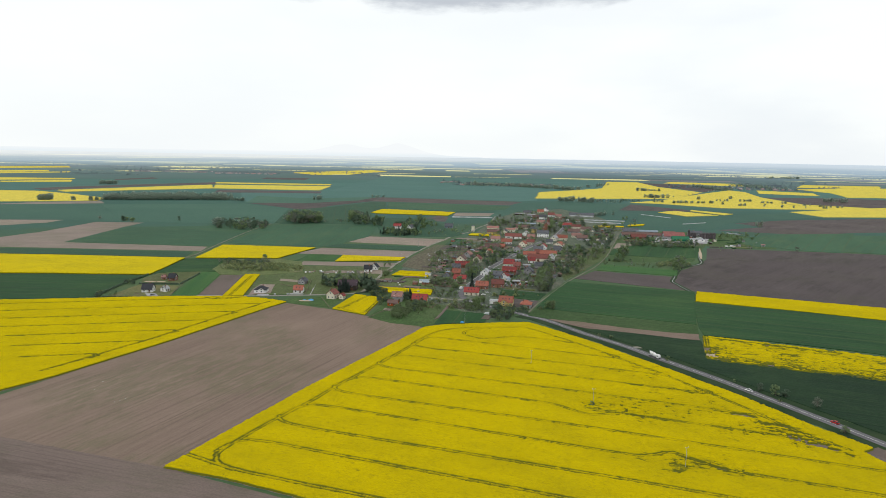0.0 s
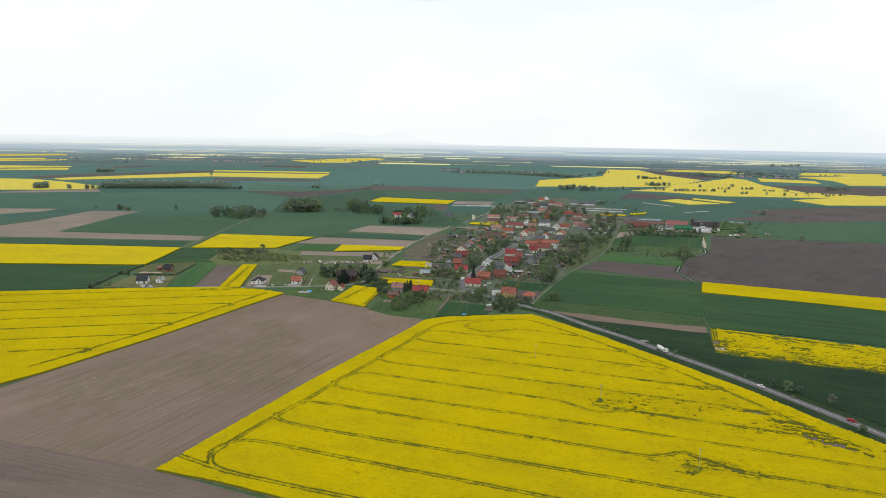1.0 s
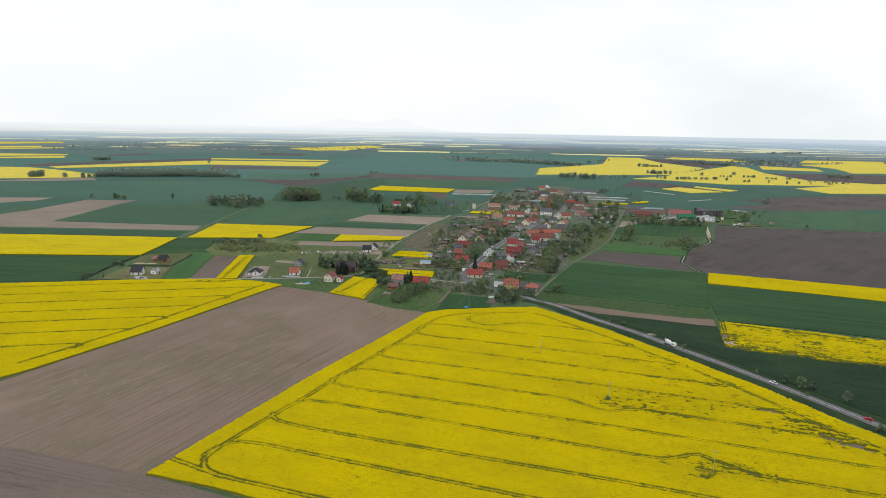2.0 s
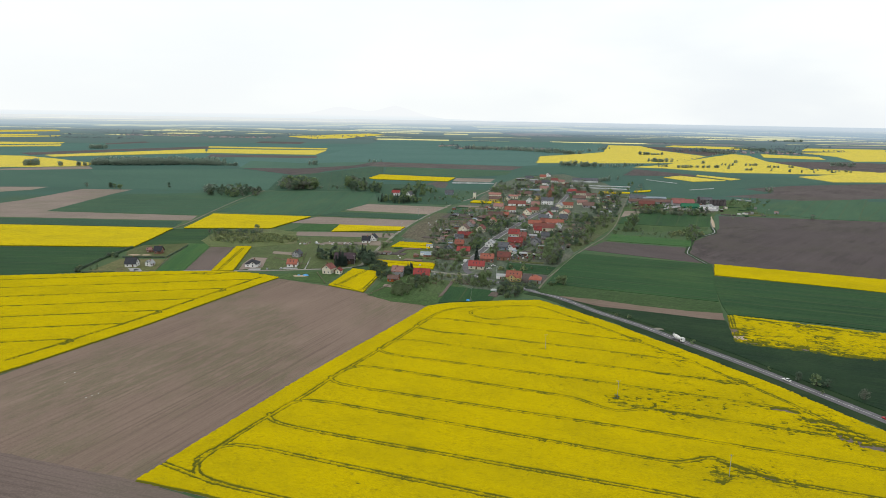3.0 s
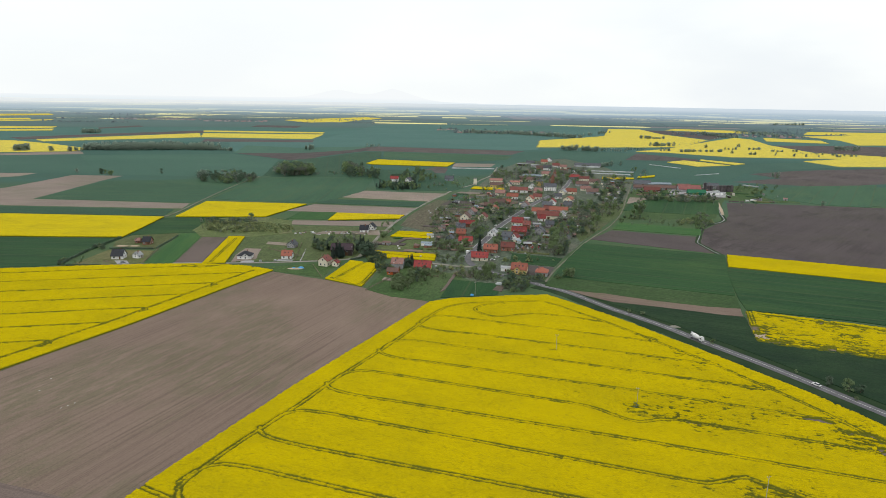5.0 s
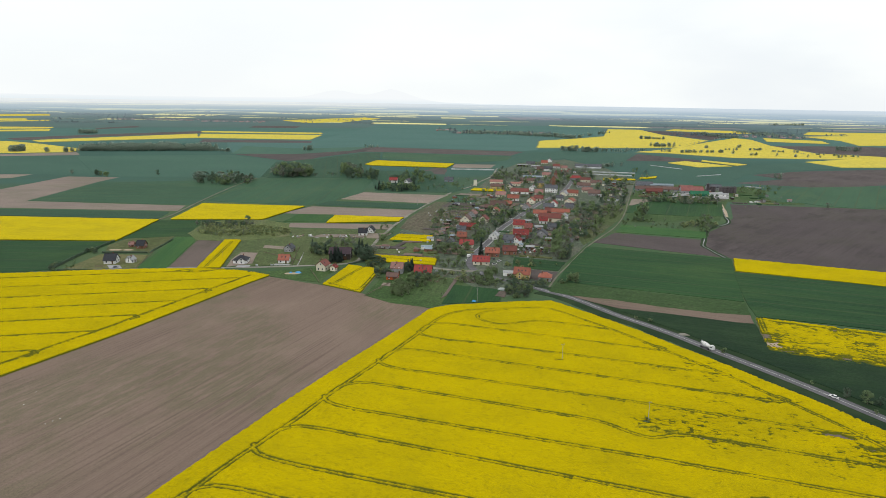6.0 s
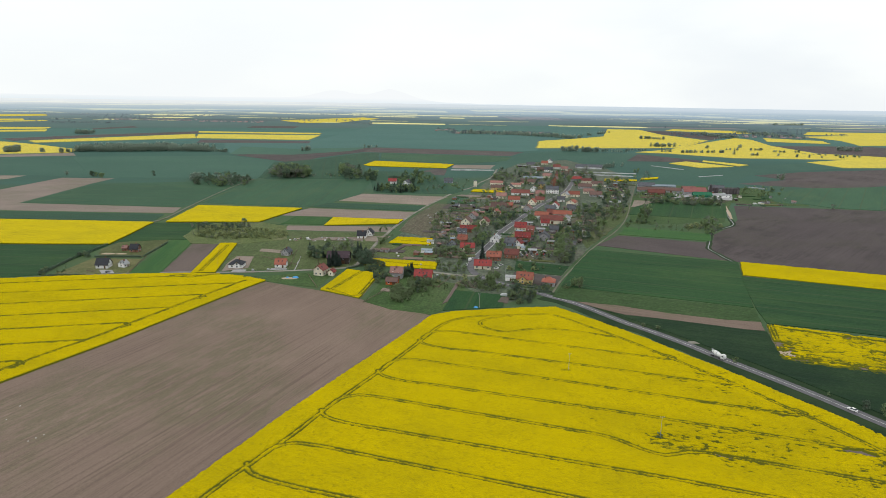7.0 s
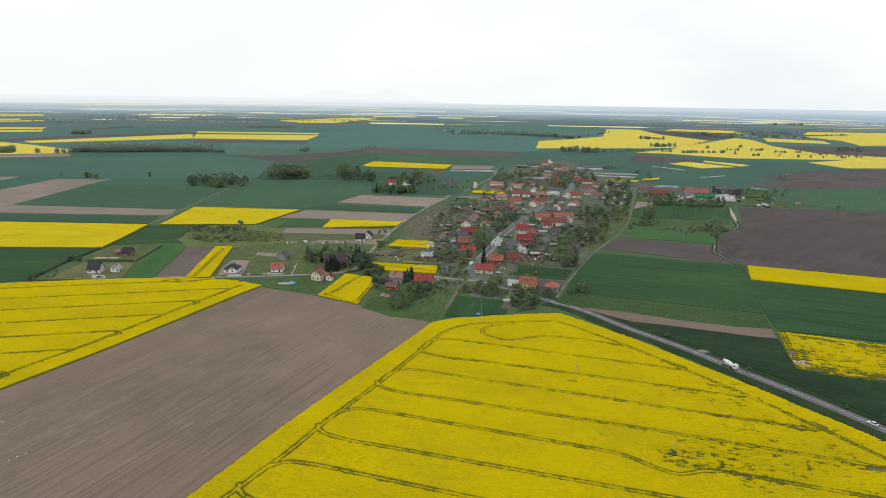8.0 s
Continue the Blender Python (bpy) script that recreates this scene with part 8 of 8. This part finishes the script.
stack(-92.4, 630.0, 20, 1.6, "concrete")
stack(-133.1, 629.8, 16, 1.0, "concrete")
stack(-130.6, 635.4, 21, 1.7, "timber")
stack(-125.2, 635.9, 86, 1.5, "film")
stack(-91.3, 631.1, 49, 1.2, "timber")
stack(-118.0, 626.4, 33, 1.0, "timber")
stack(-97.9, 632.1, 76, 1.5, "timber")
stack(-137.6, 633.1, 39, 1.3, "timber")
stack(-131.1, 631.9, 22, 1.0, "concrete")
stack(-91.5, 635.6, 51, 0.9, "white_paint")
stack(-121.4, 631.0, 1, 1.3, "film")
stack(-107.2, 626.7, 15, 1.6, "white_paint")
stack(-123.1, 633.9, 67, 1.1, "white_paint")
stack(-134.3, 628.0, 47, 1.7, "concrete")
stack(-116.9, 625.9, 26, 1.2, "timber")
stack(-93.2, 635.7, 89, 1.4, "timber")
stack(-105.4, 635.5, 10, 1.5, "timber")
stack(-89.4, 638.4, 6, 1.0, "white_paint")
stack(-138.2, 627.9, 44, 1.6, "white_paint")
stack(-107.6, 637.6, 81, 0.9, "white_paint")
stack(-124.1, 635.9, 72, 1.8, "white_paint")
stack(-135.3, 632.2, 19, 1.0, "white_paint")
heap(-132.3, 626.0, 1.9, 0.8, 0.7, "timber", "low heap of rubble and building waste", "rubble heap", "rubble_heap")
heap(-96.8, 637.4, 1.3, 1.0, 0.9, "film", "low heap of rubble and building waste", "rubble heap", "rubble_heap")
heap(-116.2, 625.8, 2.5, 1.1, 0.7, "concrete", "low heap of rubble and building waste", "rubble heap", "rubble_heap")
heap(-131.1, 632.8, 1.7, 1.1, 0.7, "timber", "low heap of rubble and building waste", "rubble heap", "rubble_heap")
heap(-89.1, 630.6, 2.1, 1.2, 0.9, "concrete", "low heap of rubble and building waste", "rubble heap", "rubble_heap")
heap(-104.8, 631.4, 2.3, 0.9, 1.0, "timber", "low heap of rubble and building waste", "rubble heap", "rubble_heap")
heap(-78.2, 638.1, 1.1, 1.3, 0.7, "timber", "low heap of rubble and building waste", "rubble heap", "rubble_heap")
heap(-121.8, 636.8, 1.3, 1.1, 0.8, "timber", "low heap of rubble and building waste", "rubble heap", "rubble_heap")
heap(-119.2, 631.0, 2.1, 1.3, 0.6, "timber", "low heap of rubble and building waste", "rubble heap", "rubble_heap")
heap(-83.5, 632.2, 2.6, 1.4, 0.7, "sand", "low heap of rubble and building waste", "rubble heap", "rubble_heap")
heap(-76.9, 640.4, 1.5, 1.3, 0.6, "gravel", "low heap of rubble and building waste", "rubble heap", "rubble_heap")
heap(-93.7, 631.0, 1.1, 1.2, 0.7, "concrete", "low heap of rubble and building waste", "rubble heap", "rubble_heap")
heap(-122.6, 632.3, 2.4, 0.9, 1.0, "film", "low heap of rubble and building waste", "rubble heap", "rubble_heap")
heap(-132.6, 633.5, 2.0, 0.9, 0.8, "sand", "low heap of rubble and building waste", "rubble heap", "rubble_heap")
heap(-75.0, 628.1, 1.1, 1.3, 0.5, "concrete", "low heap of rubble and building waste", "rubble heap", "rubble_heap")
heap(-110.3, 633.0, 1.5, 0.9, 0.8, "sand", "low heap of rubble and building waste", "rubble heap", "rubble_heap")
heap(-103.8, 638.3, 2.4, 0.7, 0.6, "concrete", "low heap of rubble and building waste", "rubble heap", "rubble_heap")
heap(-84.1, 629.4, 2.0, 1.1, 1.0, "timber", "low heap of rubble and building waste", "rubble heap", "rubble_heap")
heap(-102.5, 640.7, 1.8, 0.9, 0.7, "gravel", "low heap of rubble and building waste", "rubble heap", "rubble_heap")
heap(-87.6, 636.3, 2.3, 1.1, 0.6, "timber", "low heap of rubble and building waste", "rubble heap", "rubble_heap")
heap(-133.0, 634.4, 1.7, 0.8, 0.5, "sand", "low heap of rubble and building waste", "rubble heap", "rubble_heap")
heap(-118.3, 627.2, 0.8, 0.8, 0.7, "concrete", "low heap of rubble and building waste", "rubble heap", "rubble_heap")
heap(-14.7, 726.0, 1.6, 1.0, 1.2, "timber", "low heap of scrap and garden waste", "scrap heap", "scrap_heap")
heap(-15.8, 717.8, 1.3, 1.4, 1.1, "steel", "low heap of scrap and garden waste", "scrap heap", "scrap_heap")
heap(1.5, 780.1, 1.2, 0.7, 1.2, "film", "low heap of scrap and garden waste", "scrap heap", "scrap_heap")
heap(-8.4, 780.8, 1.5, 0.8, 0.9, "film", "low heap of scrap and garden waste", "scrap heap", "scrap_heap")
heap(-18.5, 805.6, 1.0, 1.0, 0.8, "steel", "low heap of scrap and garden waste", "scrap heap", "scrap_heap")
heap(-18.1, 761.9, 0.9, 1.0, 1.1, "film", "low heap of scrap and garden waste", "scrap heap", "scrap_heap")
heap(-16.0, 749.6, 1.5, 1.2, 0.9, "film", "low heap of scrap and garden waste", "scrap heap", "scrap_heap")
heap(-27.7, 795.8, 1.2, 1.2, 0.9, "concrete", "low heap of scrap and garden waste", "scrap heap", "scrap_heap")
heap(-9.5, 773.4, 1.8, 1.1, 0.5, "concrete", "low heap of scrap and garden waste", "scrap heap", "scrap_heap")
heap(-6.2, 743.2, 1.0, 1.2, 0.6, "film", "low heap of scrap and garden waste", "scrap heap", "scrap_heap")
heap(2.8, 767.8, 1.6, 1.2, 0.9, "steel", "low heap of scrap and garden waste", "scrap heap", "scrap_heap")
heap(5.1, 730.3, 1.5, 1.2, 1.0, "steel", "low heap of scrap and garden waste", "scrap heap", "scrap_heap")
heap(-9.5, 736.6, 1.2, 0.7, 1.0, "film", "low heap of scrap and garden waste", "scrap heap", "scrap_heap")
heap(-2.3, 763.1, 1.2, 0.8, 1.0, "film", "low heap of scrap and garden waste", "scrap heap", "scrap_heap")
heap(10.1, 757.8, 1.4, 1.1, 0.5, "steel", "low heap of scrap and garden waste", "scrap heap", "scrap_heap")
heap(-17.5, 800.8, 0.9, 1.4, 0.7, "timber", "low heap of scrap and garden waste", "scrap heap", "scrap_heap")
stack(-131.4, 526.9, 54, 1.8, "film")
stack(-142.0, 524.9, 8, 1.8, "film")
stack(-15.1, 591.6, 51, 1.8, "film")
stack(-12.4, 599.5, 89, 1.8, "film")
stack(-16.7, 613.6, 62, 1.8, "film")
stack(-20.9, 545.5, 6, 1.8, "film")
stack(-8.5, 515.8, 15, 1.8, "film")
# The tall cream transformer tower, put up with shed() and its label.
shed(47.5, 1005.2, 4.5, 4.5, 9, -10, "cream", "slate")
shed(42.8, 508.0, 7, 4, 2.6, -10, "white", "grey")
shed(-14.4, 622.2, 6, 3.5, 2.4, -6, "white", "grey")
shed(-17.3, 587.6, 9, 3.5, 2.4, -6, "white", "bluemetal")
van(393.9, 870.1, 5)
van(402.9, 875.2, 8)
heap(-156.2, 289.0, 0.35, 0.3, 0.2, "white_paint", "scrap of white plastic film on bare soil", "plastic scrap", "plastic_scrap")
heap(-154.8, 291.2, 0.35, 0.3, 0.2, "white_paint", "scrap of white plastic film on bare soil", "plastic scrap", "plastic_scrap")
heap(-153.2, 293.4, 0.35, 0.3, 0.2, "white_paint", "scrap of white plastic film on bare soil", "plastic scrap", "plastic_scrap")
heap(-176.0, 315.6, 0.35, 0.3, 0.2, "white_paint", "scrap of white plastic film on bare soil", "plastic scrap", "plastic_scrap")
heap(-174.1, 304.4, 0.35, 0.3, 0.2, "white_paint", "scrap of white plastic film on bare soil", "plastic scrap", "plastic_scrap")
